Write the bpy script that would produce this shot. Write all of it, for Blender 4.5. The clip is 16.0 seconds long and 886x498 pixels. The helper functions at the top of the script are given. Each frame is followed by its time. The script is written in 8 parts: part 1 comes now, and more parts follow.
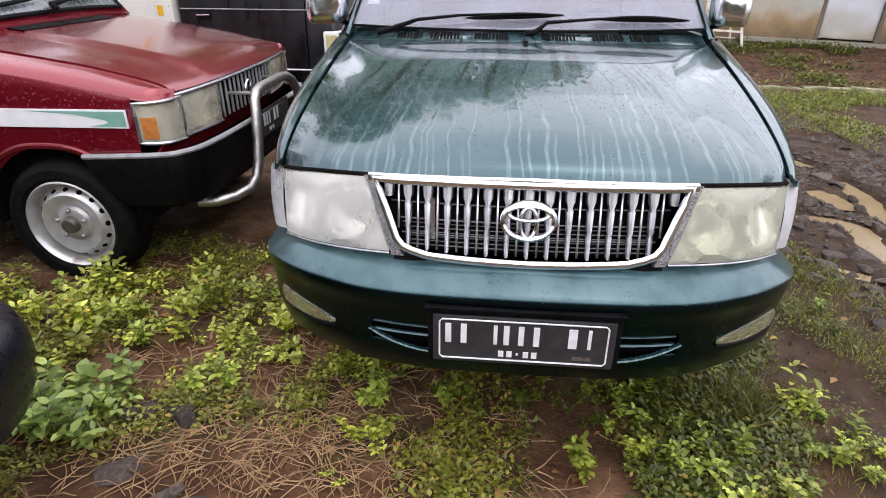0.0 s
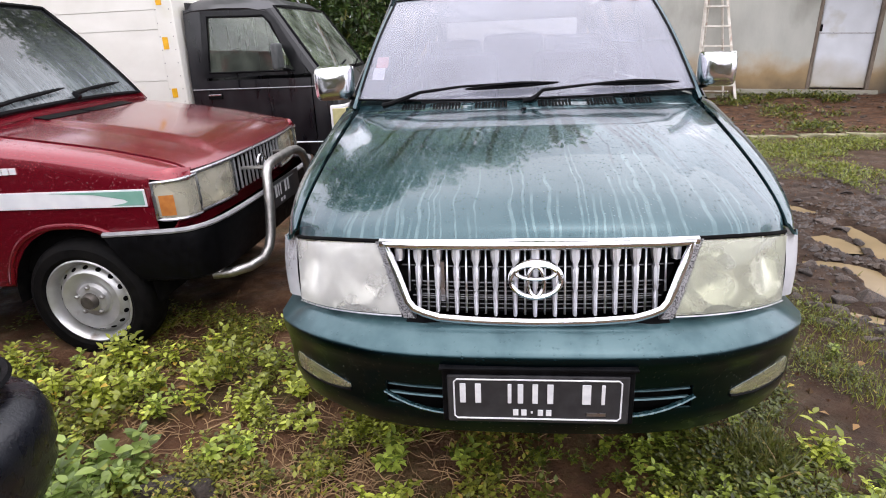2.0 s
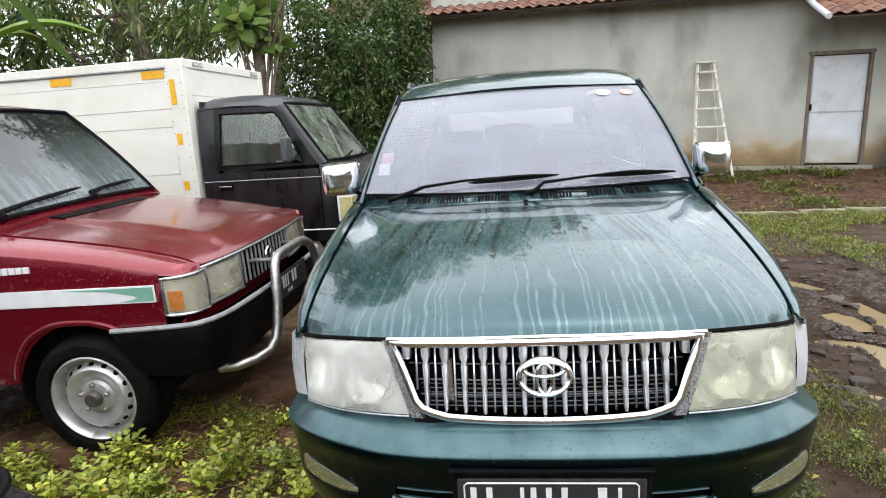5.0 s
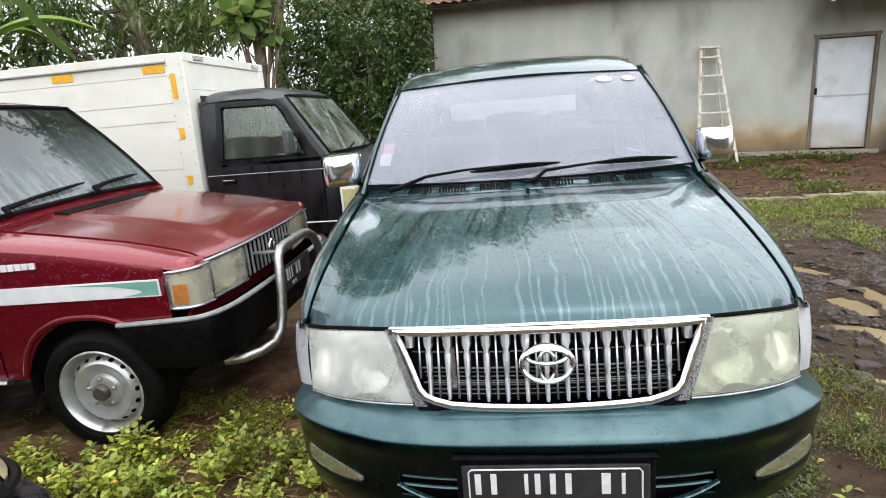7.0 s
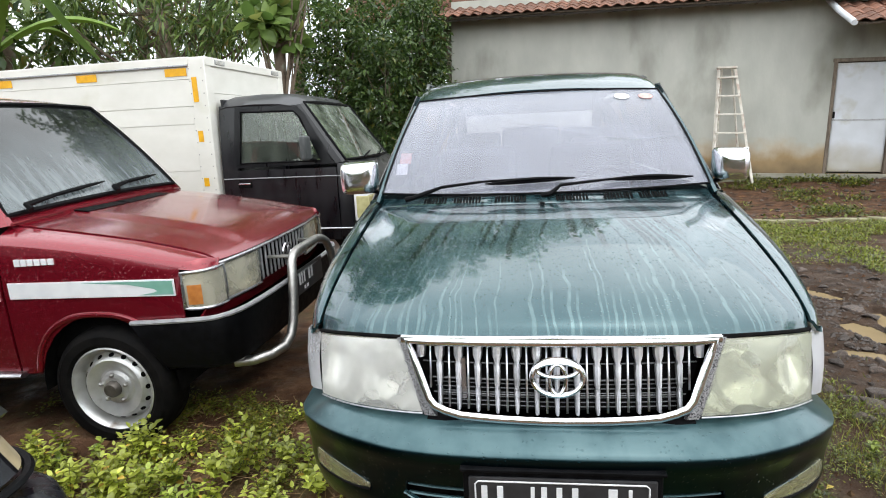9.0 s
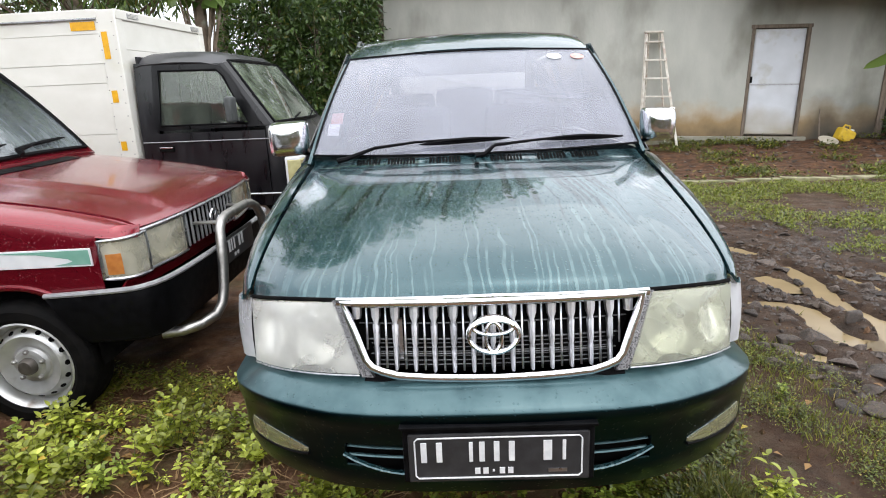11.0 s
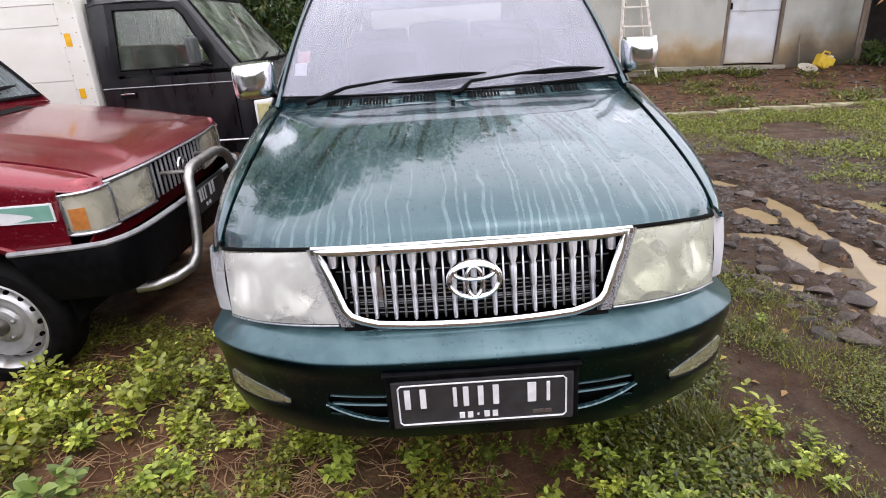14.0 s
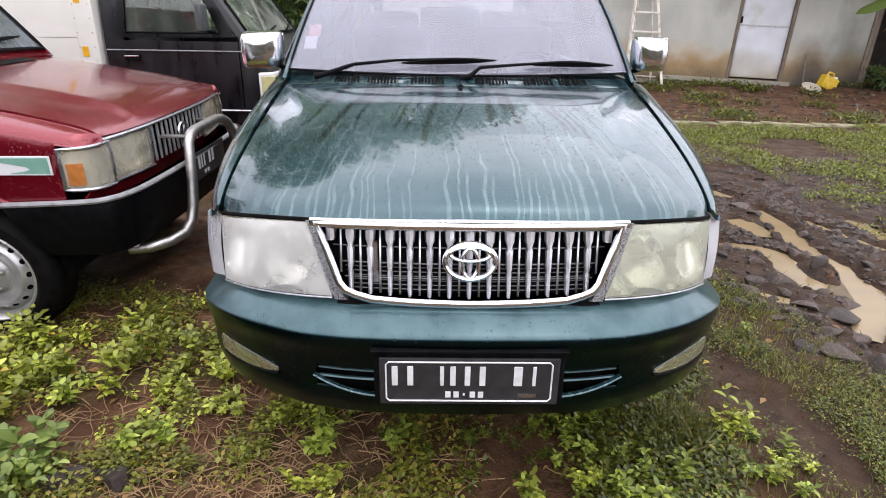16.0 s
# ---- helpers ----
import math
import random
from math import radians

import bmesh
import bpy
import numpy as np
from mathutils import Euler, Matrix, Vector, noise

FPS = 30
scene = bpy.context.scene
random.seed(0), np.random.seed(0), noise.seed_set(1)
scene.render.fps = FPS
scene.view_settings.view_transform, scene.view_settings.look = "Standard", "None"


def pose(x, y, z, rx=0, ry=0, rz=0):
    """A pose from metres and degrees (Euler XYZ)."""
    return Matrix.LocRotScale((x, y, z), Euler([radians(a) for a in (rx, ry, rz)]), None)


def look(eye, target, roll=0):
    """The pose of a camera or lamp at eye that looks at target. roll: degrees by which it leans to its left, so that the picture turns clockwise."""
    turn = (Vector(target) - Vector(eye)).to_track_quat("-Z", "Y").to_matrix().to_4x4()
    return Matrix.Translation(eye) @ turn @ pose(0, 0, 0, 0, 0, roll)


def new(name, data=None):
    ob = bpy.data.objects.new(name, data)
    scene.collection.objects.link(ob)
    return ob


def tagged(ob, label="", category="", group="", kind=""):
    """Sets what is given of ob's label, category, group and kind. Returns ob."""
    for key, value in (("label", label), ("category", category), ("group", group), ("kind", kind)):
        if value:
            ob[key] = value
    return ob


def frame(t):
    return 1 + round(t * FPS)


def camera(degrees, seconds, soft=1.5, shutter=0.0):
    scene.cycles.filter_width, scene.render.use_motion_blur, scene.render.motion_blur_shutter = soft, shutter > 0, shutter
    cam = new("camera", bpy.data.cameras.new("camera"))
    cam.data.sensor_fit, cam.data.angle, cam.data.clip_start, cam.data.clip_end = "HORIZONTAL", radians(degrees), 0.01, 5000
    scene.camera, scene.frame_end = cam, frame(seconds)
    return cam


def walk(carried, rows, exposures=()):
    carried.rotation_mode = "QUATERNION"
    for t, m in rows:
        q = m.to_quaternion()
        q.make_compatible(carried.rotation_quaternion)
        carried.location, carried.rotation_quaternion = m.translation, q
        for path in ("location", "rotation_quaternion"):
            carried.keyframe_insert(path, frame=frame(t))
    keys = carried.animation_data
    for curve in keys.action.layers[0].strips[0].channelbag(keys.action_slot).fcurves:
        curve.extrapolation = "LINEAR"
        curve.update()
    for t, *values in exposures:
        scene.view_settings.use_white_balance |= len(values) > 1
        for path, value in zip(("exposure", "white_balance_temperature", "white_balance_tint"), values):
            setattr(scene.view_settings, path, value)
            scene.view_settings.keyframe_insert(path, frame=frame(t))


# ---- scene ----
cam = camera(74.0, 16.0, soft=1.0)
# The yard slopes a little against the plumb line; the cars and the path stand square to the yard.
YARD = pose(0, 0, 0, 0.7, -2.08, 0)
PATH = [
    (0, (-0.082, -1.236, 1.306), (-0.251, 0.565, 0.452), 0.3),
    (0.5, (-0.08, -1.255, 1.312), (-0.258, 0.582, 0.54), 0.2),
    (1, (-0.083, -1.261, 1.323), (-0.247, 0.602, 0.613), -0.2),
    (1.5, (-0.074, -1.27, 1.328), (-0.259, 0.602, 0.651), -2.6),
    (2, (-0.079, -1.276, 1.328), (-0.283, 0.599, 0.664), -2.5),
    (2.5, (-0.082, -1.274, 1.339), (-0.296, 0.62, 0.733), -2.8),
    (3, (-0.093, -1.274, 1.341), (-0.351, 0.62, 0.752), -0.5),
    (3.5, (-0.087, -1.266, 1.344), (-0.342, 0.63, 0.761), -1.9),
    (4, (-0.075, -1.253, 1.367), (-0.275, 0.679, 0.892), -3.1),
    (4.2, (-0.077, -1.259, 1.376), (-0.288, 0.689, 0.972), -3.5),
    (6.3, (-0.069, -1.281, 1.379), (-0.284, 0.664, 0.964), -4.3),
    (6.5, (-0.067, -1.279, 1.374), (-0.281, 0.667, 0.968), -4.6),
    (7, (-0.068, -1.277, 1.373), (-0.303, 0.661, 0.937), -4.7),
    (7.5, (-0.074, -1.274, 1.376), (-0.357, 0.659, 0.949), -4.5),
    (8, (-0.078, -1.275, 1.376), (-0.36, 0.658, 0.947), -3.0),
    (8.2, (-0.079, -1.279, 1.377), (-0.371, 0.655, 0.96), -3.2),
    (10.3, (-0.079, -1.297, 1.371), (-0.282, 0.652, 0.974), -2.3),
    (10.5, (-0.08, -1.296, 1.366), (-0.274, 0.649, 0.94), -2.5),
    (11, (-0.076, -1.275, 1.359), (-0.133, 0.654, 0.835), -2.5),
    (11.5, (-0.087, -1.229, 1.345), (-0.047, 0.644, 0.645), -1.0),
    (12, (-0.086, -1.216, 1.345), (-0.053, 0.651, 0.629), -1.3),
    (12.5, (-0.084, -1.211, 1.346), (-0.083, 0.65, 0.611), -1.7),
    (13, (-0.073, -1.21, 1.343), (-0.049, 0.642, 0.588), -2.3),
    (13.5, (-0.065, -1.216, 1.345), (-0.057, 0.638, 0.594), -3.1),
    (14, (-0.068, -1.222, 1.35), (-0.072, 0.645, 0.633), -4.0),
    (14.5, (-0.079, -1.217, 1.342), (-0.092, 0.636, 0.59), -3.3),
    (15, (-0.094, -1.247, 1.328), (-0.248, 0.588, 0.547), -0.8),
    (15.5, (-0.1, -1.246, 1.33), (-0.196, 0.603, 0.574), 0.4),
    (16, (-0.084, -1.24, 1.328), (-0.06, 0.616, 0.583), 0.8),
]
walk(cam, [(t, YARD @ look(eye, target, roll)) for t, eye, target, roll in PATH],
     # the film's own white balance drifts while less of the sky is in view
     exposures=[(0.0, 1.48, 6500, 18), (1.0, 1.53, 6500, 18), (2.5, 1.57, 6500, 18), (4.0, 1.55, 6500, 11), (6.5, 1.55, 6500, 7), (8.0, 1.55, 6500, 7),
                (11.0, 1.55, 6500, 10), (12.5, 1.56, 6500, 18), (14.0, 1.52, 6500, 18), (16.0, 1.51, 6500, 18)])

# ---- light: a bright overcast sky ----
world = bpy.data.worlds.new("overcast")
scene.world = world
world.use_nodes = True
wn, wl = world.node_tree.nodes, world.node_tree.links
wn.clear()
sky = wn.new("ShaderNodeTexSky")
sky.sky_type, sky.sun_disc = "NISHITA", False
sky.sun_elevation, sky.sun_rotation = radians(72), radians(150)
sky.air_density, sky.dust_density = 1.0, 3.0
grey = wn.new("ShaderNodeHueSaturation")
grey.inputs["Saturation"].default_value = 0.18
cloud = wn.new("ShaderNodeMix")
cloud.data_type = "RGBA"
cloud.inputs["Factor"].default_value = 0.75
cloud.inputs["B"].default_value = (4.45, 4.7, 5.1, 1)
bg = wn.new("ShaderNodeBackground")
bg.inputs["Strength"].default_value = 0.15
wo = wn.new("ShaderNodeOutputWorld")
wl.new(sky.outputs[0], grey.inputs["Color"])
wl.new(grey.outputs[0], cloud.inputs["A"])
wl.new(cloud.outputs["Result"], bg.inputs["Color"])
wl.new(bg.outputs[0], wo.inputs[0])
sun = new("sun", bpy.data.lights.new("sun", "SUN"))
sun.data.energy, sun.data.angle, sun.data.color = 0.7, radians(140), (1.0, 0.97, 0.92)
sun.matrix_world = look((3, -4, 16), (0, 1, 0))

# ---- materials ----
def nodes_of(name):
    m = bpy.data.materials.new(name)
    m.use_nodes = True
    return m, m.node_tree.nodes, m.node_tree.links, m.node_tree.nodes["Principled BSDF"]


def mat(name, a, b=None, scale=8.0, rough=0.5, metal=0.0, bump=0.0, fine=60.0, rough2=None, coat=0.0, spec=0.5,
        stain=None, stain_scale=2.0, stain_at=(0.55, 0.7), vary=0.0, detail=6.0, stretch=(1, 1, 1), coords="Object"):
    """A surface whose colour wanders between a and b, with a stain at a larger scale, fine relief and uneven gloss."""
    m, n, l, p = nodes_of(name)
    co = n.new("ShaderNodeTexCoord")
    mp = n.new("ShaderNodeMapping")
    mp.inputs["Scale"].default_value = stretch
    l.new(co.outputs[coords], mp.inputs[0])
    t1 = n.new("ShaderNodeTexNoise")
    t1.inputs["Scale"].default_value, t1.inputs["Detail"].default_value = scale, detail
    l.new(mp.outputs[0], t1.inputs["Vector"])
    ramp = n.new("ShaderNodeValToRGB")
    ramp.color_ramp.elements[0].position, ramp.color_ramp.elements[1].position = 0.35, 0.68
    ramp.color_ramp.elements[0].color = (*a, 1)
    ramp.color_ramp.elements[1].color = (*(b or a), 1)
    l.new(t1.outputs["Fac"], ramp.inputs[0])
    colour = ramp.outputs[0]
    if stain:
        t2 = n.new("ShaderNodeTexNoise")
        t2.inputs["Scale"].default_value, t2.inputs["Detail"].default_value = stain_scale, 8.0
        l.new(mp.outputs[0], t2.inputs["Vector"])
        r2 = n.new("ShaderNodeMapRange")
        r2.inputs["From Min"].default_value, r2.inputs["From Max"].default_value = stain_at
        l.new(t2.outputs["Fac"], r2.inputs["Value"])
        mx = n.new("ShaderNodeMix")
        mx.data_type = "RGBA"
        mx.inputs["B"].default_value = (*stain, 1)
        l.new(r2.outputs[0], mx.inputs["Factor"])
        l.new(colour, mx.inputs["A"])
        colour = mx.outputs["Result"]
    if vary:
        oi = n.new("ShaderNodeObjectInfo")
        hs = n.new("ShaderNodeHueSaturation")
        mr = n.new("ShaderNodeMapRange")
        mr.inputs["To Min"].default_value, mr.inputs["To Max"].default_value = 1 - vary, 1 + vary
        l.new(oi.outputs["Random"], mr.inputs["Value"])
        l.new(mr.outputs[0], hs.inputs["Value"])
        l.new(colour, hs.inputs["Color"])
        colour = hs.outputs[0]
    l.new(colour, p.inputs["Base Color"])
    p.inputs["Metallic"].default_value = metal
    p.inputs["Specular IOR Level"].default_value = spec
    if rough2 is None:
        p.inputs["Roughness"].default_value = rough
    else:
        mr = n.new("ShaderNodeMapRange")
        mr.inputs["From Min"].default_value, mr.inputs["From Max"].default_value = 0.35, 0.65
        mr.inputs["To Min"].default_value, mr.inputs["To Max"].default_value = rough, rough2
        l.new(t1.outputs["Fac"], mr.inputs["Value"])
        l.new(mr.outputs[0], p.inputs["Roughness"])
    if coat:
        p.inputs["Coat Weight"].default_value = coat
        p.inputs["Coat Roughness"].default_value = 0.06
    if bump:
        t3 = n.new("ShaderNodeTexNoise")
        t3.inputs["Scale"].default_value, t3.inputs["Detail"].default_value = fine, 5.0
        l.new(mp.outputs[0], t3.inputs["Vector"])
        bp = n.new("ShaderNodeBump")
        bp.inputs["Strength"].default_value, bp.inputs["Distance"].default_value = bump, 0.01
        l.new(t3.outputs["Fac"], bp.inputs["Height"])
        l.new(bp.outputs[0], p.inputs["Normal"])
    return m


def wet_paint(name, deep, film, flow=True, metal=0.75, coat=0.75, rough=0.24, beading=0.55, dust=0.0, clear=0.05):
    """Car paint under rain: beads of water, runs down the slope where the dust film is washed off or dried in lines, a
    clear coat.
    dust: how far dried dust and painted sky light pale the faces that look up."""
    m, n, l, p = nodes_of(name)

    def math_(op, a, b=0.0, c=0.0):
        k = n.new("ShaderNodeMath")
        k.operation = op
        for i, v in enumerate((a, b, c)):
            if isinstance(v, (int, float)):
                k.inputs[i].default_value = v
            else:
                l.new(v, k.inputs[i])
        return k.outputs[0]

    def span(v, a, b, lo=0.0, hi=1.0):
        k = n.new("ShaderNodeMapRange")
        for nm, q in (("From Min", a), ("From Max", b), ("To Min", lo), ("To Max", hi)):
            if isinstance(q, (int, float)):
                k.inputs[nm].default_value = q
            else:
                l.new(q, k.inputs[nm])
        l.new(v, k.inputs["Value"])
        return k.outputs[0]

    def blend(f, a, b):
        k = n.new("ShaderNodeMix")
        k.data_type = "RGBA"
        l.new(f, k.inputs["Factor"])
        for nm, q in (("A", a), ("B", b)):
            if isinstance(q, tuple):
                k.inputs[nm].default_value = (*q, 1)
            else:
                l.new(q, k.inputs[nm])
        return k.outputs["Result"]

    co = n.new("ShaderNodeTexCoord")

    def tex(scale, detail=5.0):
        t = n.new("ShaderNodeTexNoise")
        t.inputs["Scale"].default_value, t.inputs["Detail"].default_value = scale, detail
        l.new(co.outputs["Object"], t.inputs["Vector"])
        return t.outputs["Fac"]

    haze = span(tex(2.4, 7.0), 0.36, 0.64)
    mid = tuple(a + (b - a) * (0.24 if flow else 0.05) for a, b in zip(deep, film))
    colour = blend(haze, deep, mid)
    gloss = span(haze, 0, 1, clear * 0.5, clear * 1.4)
    if flow:
        # runs of water fan out towards the nose; each has its own width, beginning and end
        xyz = n.new("ShaderNodeSeparateXYZ")
        l.new(co.outputs["Object"], xyz.inputs[0])
        x = math_("MULTIPLY_ADD", math_("SUBTRACT", tex(3.0, 3.0), 0.5), 0.10, xyz.outputs[0])
        u = math_("DIVIDE", x, math_("MULTIPLY_ADD", xyz.outputs[1], -0.50, 1.45))

        def runs(scale, shift, near, far, thin, thick, share, upper):
            v = n.new("ShaderNodeTexVoronoi")
            v.voronoi_dimensions = "1D"
            v.inputs["Scale"].default_value = 1.0
            l.new(math_("MULTIPLY_ADD", u, scale, shift), v.inputs["W"])
            rgb = n.new("ShaderNodeSeparateColor")
            l.new(v.outputs["Color"], rgb.inputs[0])
            w = span(rgb.outputs[0], 0, 1, thin, thick)
            line = span(v.outputs["Distance"], w, math_("MULTIPLY", w, 0.62))
            at = span(rgb.outputs[1], 0, 1, near, far)
            d = math_("SUBTRACT", xyz.outputs[1], at) if upper else math_("SUBTRACT", at, xyz.outputs[1])
            mask = math_("MULTIPLY", line, span(d, 0.0, 0.06))
            return math_("MULTIPLY", mask, math_("LESS_THAN", rgb.outputs[2], share))
        wet = math_("MAXIMUM", runs(30.0, 3.3, 0.30, 0.95, 0.18, 0.42, 0.66, True), runs(52.0, 8.1, 0.38, 1.05, 0.15, 0.36, 0.6, True))
        dry = math_("MAXIMUM", runs(24.0, 1.7, 0.14, 0.90, 0.05, 0.13, 0.85, False), runs(43.0, 5.9, 0.12, 0.62, 0.07, 0.18, 0.85, False))
        dry = math_("MULTIPLY", dry, span(tex(22.0, 3.0), 0.3, 0.6, 0.22, 0.68))
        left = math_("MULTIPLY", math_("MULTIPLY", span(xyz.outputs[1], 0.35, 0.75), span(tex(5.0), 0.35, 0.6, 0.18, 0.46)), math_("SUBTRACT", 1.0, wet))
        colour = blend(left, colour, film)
        colour = blend(math_("MULTIPLY", wet, 0.9), colour, tuple(c * 0.5 for c in deep))
        colour = blend(dry, colour, film)
        gloss = math_("MAXIMUM", math_("MULTIPLY", gloss, math_("SUBTRACT", 1.0, wet)), 0.012)
        gloss = math_("MULTIPLY_ADD", dry, 0.16, gloss)
    shine = metal
    if flow:
        shine = math_("MULTIPLY", math_("SUBTRACT", 1.0, math_("MAXIMUM", left, math_("MULTIPLY", haze, math_("MULTIPLY_ADD", wet, -0.4, 0.4)))), metal)
    # dust plus the sky's brightness on upward faces, both put into the colour
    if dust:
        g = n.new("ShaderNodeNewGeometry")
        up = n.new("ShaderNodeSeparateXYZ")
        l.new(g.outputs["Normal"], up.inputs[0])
        pale_top = math_("MULTIPLY", span(up.outputs[2], 0.22, 0.6), span(tex(14.0), 0.3, 0.6, 0.6 * dust, dust))
        colour = blend(pale_top, colour, film)
        shine = math_("MULTIPLY", math_("SUBTRACT", 1.0, pale_top), metal)
    l.new(colour, p.inputs["Base Color"])
    l.new(gloss, p.inputs["Coat Roughness"])
    p.inputs["Roughness"].default_value = rough
    if isinstance(shine, float):
        p.inputs["Metallic"].default_value = shine
    else:
        l.new(shine, p.inputs["Metallic"])
    p.inputs["Coat Weight"].default_value = coat
    beads = n.new("ShaderNodeTexVoronoi")
    beads.inputs["Scale"].default_value = 95.0
    l.new(co.outputs["Object"], beads.inputs["Vector"])
    sep = n.new("ShaderNodeSeparateColor")
    l.new(beads.outputs["Color"], sep.inputs[0])
    drop = math_("MULTIPLY", span(beads.outputs["Distance"], 0.30, 0.12), math_("GREATER_THAN", sep.outputs[0], 0.62))
    bp = n.new("ShaderNodeBump")
    bp.inputs["Strength"].default_value, bp.inputs["Distance"].default_value = beading, 0.004
    l.new(drop, bp.inputs["Height"])
    l.new(bp.outputs[0], p.inputs["Normal"])
    l.new(bp.outputs[0], p.inputs["Coat Normal"])
    return m


def pane_mat(name, tint, gloss=0.12, rough=0.03, film=0.0, film_colour=(0.5, 0.5, 0.55), patchy=0.4, streak=None, band=None):
    """Tinted glass: clear with a tint, a mirror that grows towards grazing, and a thin diffuse film for dust and
    painted reflections.
    """
    m, n, l, p = nodes_of(name)
    n.remove(p)
    out = n["Material Output"]
    tr = n.new("ShaderNodeBsdfTransparent")
    tr.inputs[0].default_value = (*tint, 1)
    gl = n.new("ShaderNodeBsdfGlossy")
    gl.inputs["Roughness"].default_value = rough
    lw = n.new("ShaderNodeLayerWeight")
    lw.inputs["Blend"].default_value = 0.5
    pw = n.new("ShaderNodeMath")
    pw.operation = "POWER"
    pw.inputs[1].default_value = 4.0
    l.new(lw.outputs["Facing"], pw.inputs[0])
    fr = n.new("ShaderNodeMapRange")
    fr.inputs["To Min"].default_value = 0.03 + gloss * 0.5
    l.new(pw.outputs[0], fr.inputs["Value"])
    mx = n.new("ShaderNodeMixShader")
    l.new(fr.outputs[0], mx.inputs[0])
    l.new(tr.outputs[0], mx.inputs[1])
    l.new(gl.outputs[0], mx.inputs[2])
    df = n.new("ShaderNodeBsdfDiffuse")
    df.inputs[0].default_value = (*film_colour, 1)
    t = n.new("ShaderNodeTexNoise")
    t.inputs["Scale"].default_value, t.inputs["Detail"].default_value = 5.0, 6.0
    co = n.new("ShaderNodeTexCoord")
    if streak:
        mp = n.new("ShaderNodeMapping")
        mp.inputs["Scale"].default_value = streak
        l.new(co.outputs["Object"], mp.inputs[0])
        l.new(mp.outputs[0], t.inputs["Vector"])
    else:
        l.new(co.outputs["Object"], t.inputs["Vector"])
    mr = n.new("ShaderNodeMapRange")
    mr.inputs["From Min"].default_value, mr.inputs["From Max"].default_value = 0.3, 0.7
    mr.inputs["To Min"].default_value, mr.inputs["To Max"].default_value = film * (1 - patchy), film * (1 + patchy)
    l.new(t.outputs["Fac"], mr.inputs["Value"])
    haze = mr.outputs[0]
    if band:
        # a sun band that fades in between two heights
        sep, bz, cm, less, mul = (n.new("ShaderNode" + k) for k in ("SeparateXYZ", "MapRange", "Mix", "Math", "Math"))
        l.new(co.outputs["Object"], sep.inputs[0])
        l.new(sep.outputs[2], bz.inputs["Value"])
        bz.inputs["From Min"].default_value, bz.inputs["From Max"].default_value = band
        cm.data_type = "RGBA"
        cm.inputs["A"].default_value, cm.inputs["B"].default_value = (*tint, 1), (0.03, 0.035, 0.04, 1)
        l.new(bz.outputs[0], cm.inputs["Factor"])
        l.new(cm.outputs["Result"], tr.inputs[0])
        less.operation, mul.operation = "MULTIPLY_ADD", "MULTIPLY"
        less.inputs[1].default_value, less.inputs[2].default_value = -0.9, 1.0
        l.new(bz.outputs[0], less.inputs[0])
        l.new(less.outputs[0], mul.inputs[0])
        l.new(haze, mul.inputs[1])
        haze = mul.outputs[0]
    m2 = n.new("ShaderNodeMixShader")
    l.new(haze, m2.inputs[0])
    l.new(mx.outputs[0], m2.inputs[1])
    l.new(df.outputs[0], m2.inputs[2])
    l.new(m2.outputs[0], out.inputs[0])
    return m


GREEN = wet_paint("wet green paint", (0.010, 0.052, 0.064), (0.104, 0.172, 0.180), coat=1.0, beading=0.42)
GREEN_PLAIN = wet_paint("green body paint", (0.010, 0.048, 0.058), (0.05, 0.12, 0.13), flow=False, metal=0.6, coat=1.0, beading=0.12)
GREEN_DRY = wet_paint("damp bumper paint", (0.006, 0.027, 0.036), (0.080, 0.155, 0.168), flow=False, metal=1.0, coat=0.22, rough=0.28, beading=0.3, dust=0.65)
RED = wet_paint("wet red paint", (0.20, 0.005, 0.015), (0.30, 0.022, 0.028), flow=False, metal=0.5, coat=1.0, rough=0.27, beading=0.45, clear=0.11)
BLACK_PAINT = mat("black cab paint", (0.002, 0.002, 0.0035), (0.008, 0.008, 0.010), 4, 0.25, 0.0, coat=0.25, rough2=0.4, stretch=(3, 3, 0.6))
BLACK_PLASTIC = mat("black plastic", (0.002, 0.002, 0.0024), (0.005, 0.005, 0.006), 30, 0.45, bump=0.15, fine=250, rough2=0.6, spec=0.08)
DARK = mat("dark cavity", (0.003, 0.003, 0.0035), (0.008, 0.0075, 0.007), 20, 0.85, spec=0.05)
CHROME = mat("chrome", (0.90, 0.90, 0.93), (0.82, 0.82, 0.86), 40, 0.10, 1.0, rough2=0.22, bump=0.03, fine=400)
BAR = mat("bright plated bar", (0.95, 0.95, 0.98), (0.88, 0.89, 0.93), 40, 0.36, 1.0, rough2=0.50)
SATIN = mat("dull silver trim", (0.55, 0.55, 0.57), (0.36, 0.36, 0.38), 60, 0.25, 1.0, rough2=0.45, bump=0.1, fine=200)
RIM = mat("silver wheel paint", (0.62, 0.62, 0.62), (0.46, 0.46, 0.45), 12, 0.30, 0.55, stain=(0.14, 0.09, 0.05), stain_scale=9, stain_at=(0.6, 0.8))
RUBBER = mat("tyre rubber", (0.003, 0.003, 0.0033), (0.010, 0.009, 0.0085), 25, 0.6, bump=0.2, fine=120, rough2=0.85, spec=0.08)
WHITE_PAINT = mat("white lettering", (0.75, 0.75, 0.76), (0.6, 0.6, 0.62), 40, 0.5)
PLATE_BLACK = mat("plate enamel", (0.02, 0.02, 0.022), (0.035, 0.035, 0.038), 30, 0.42)
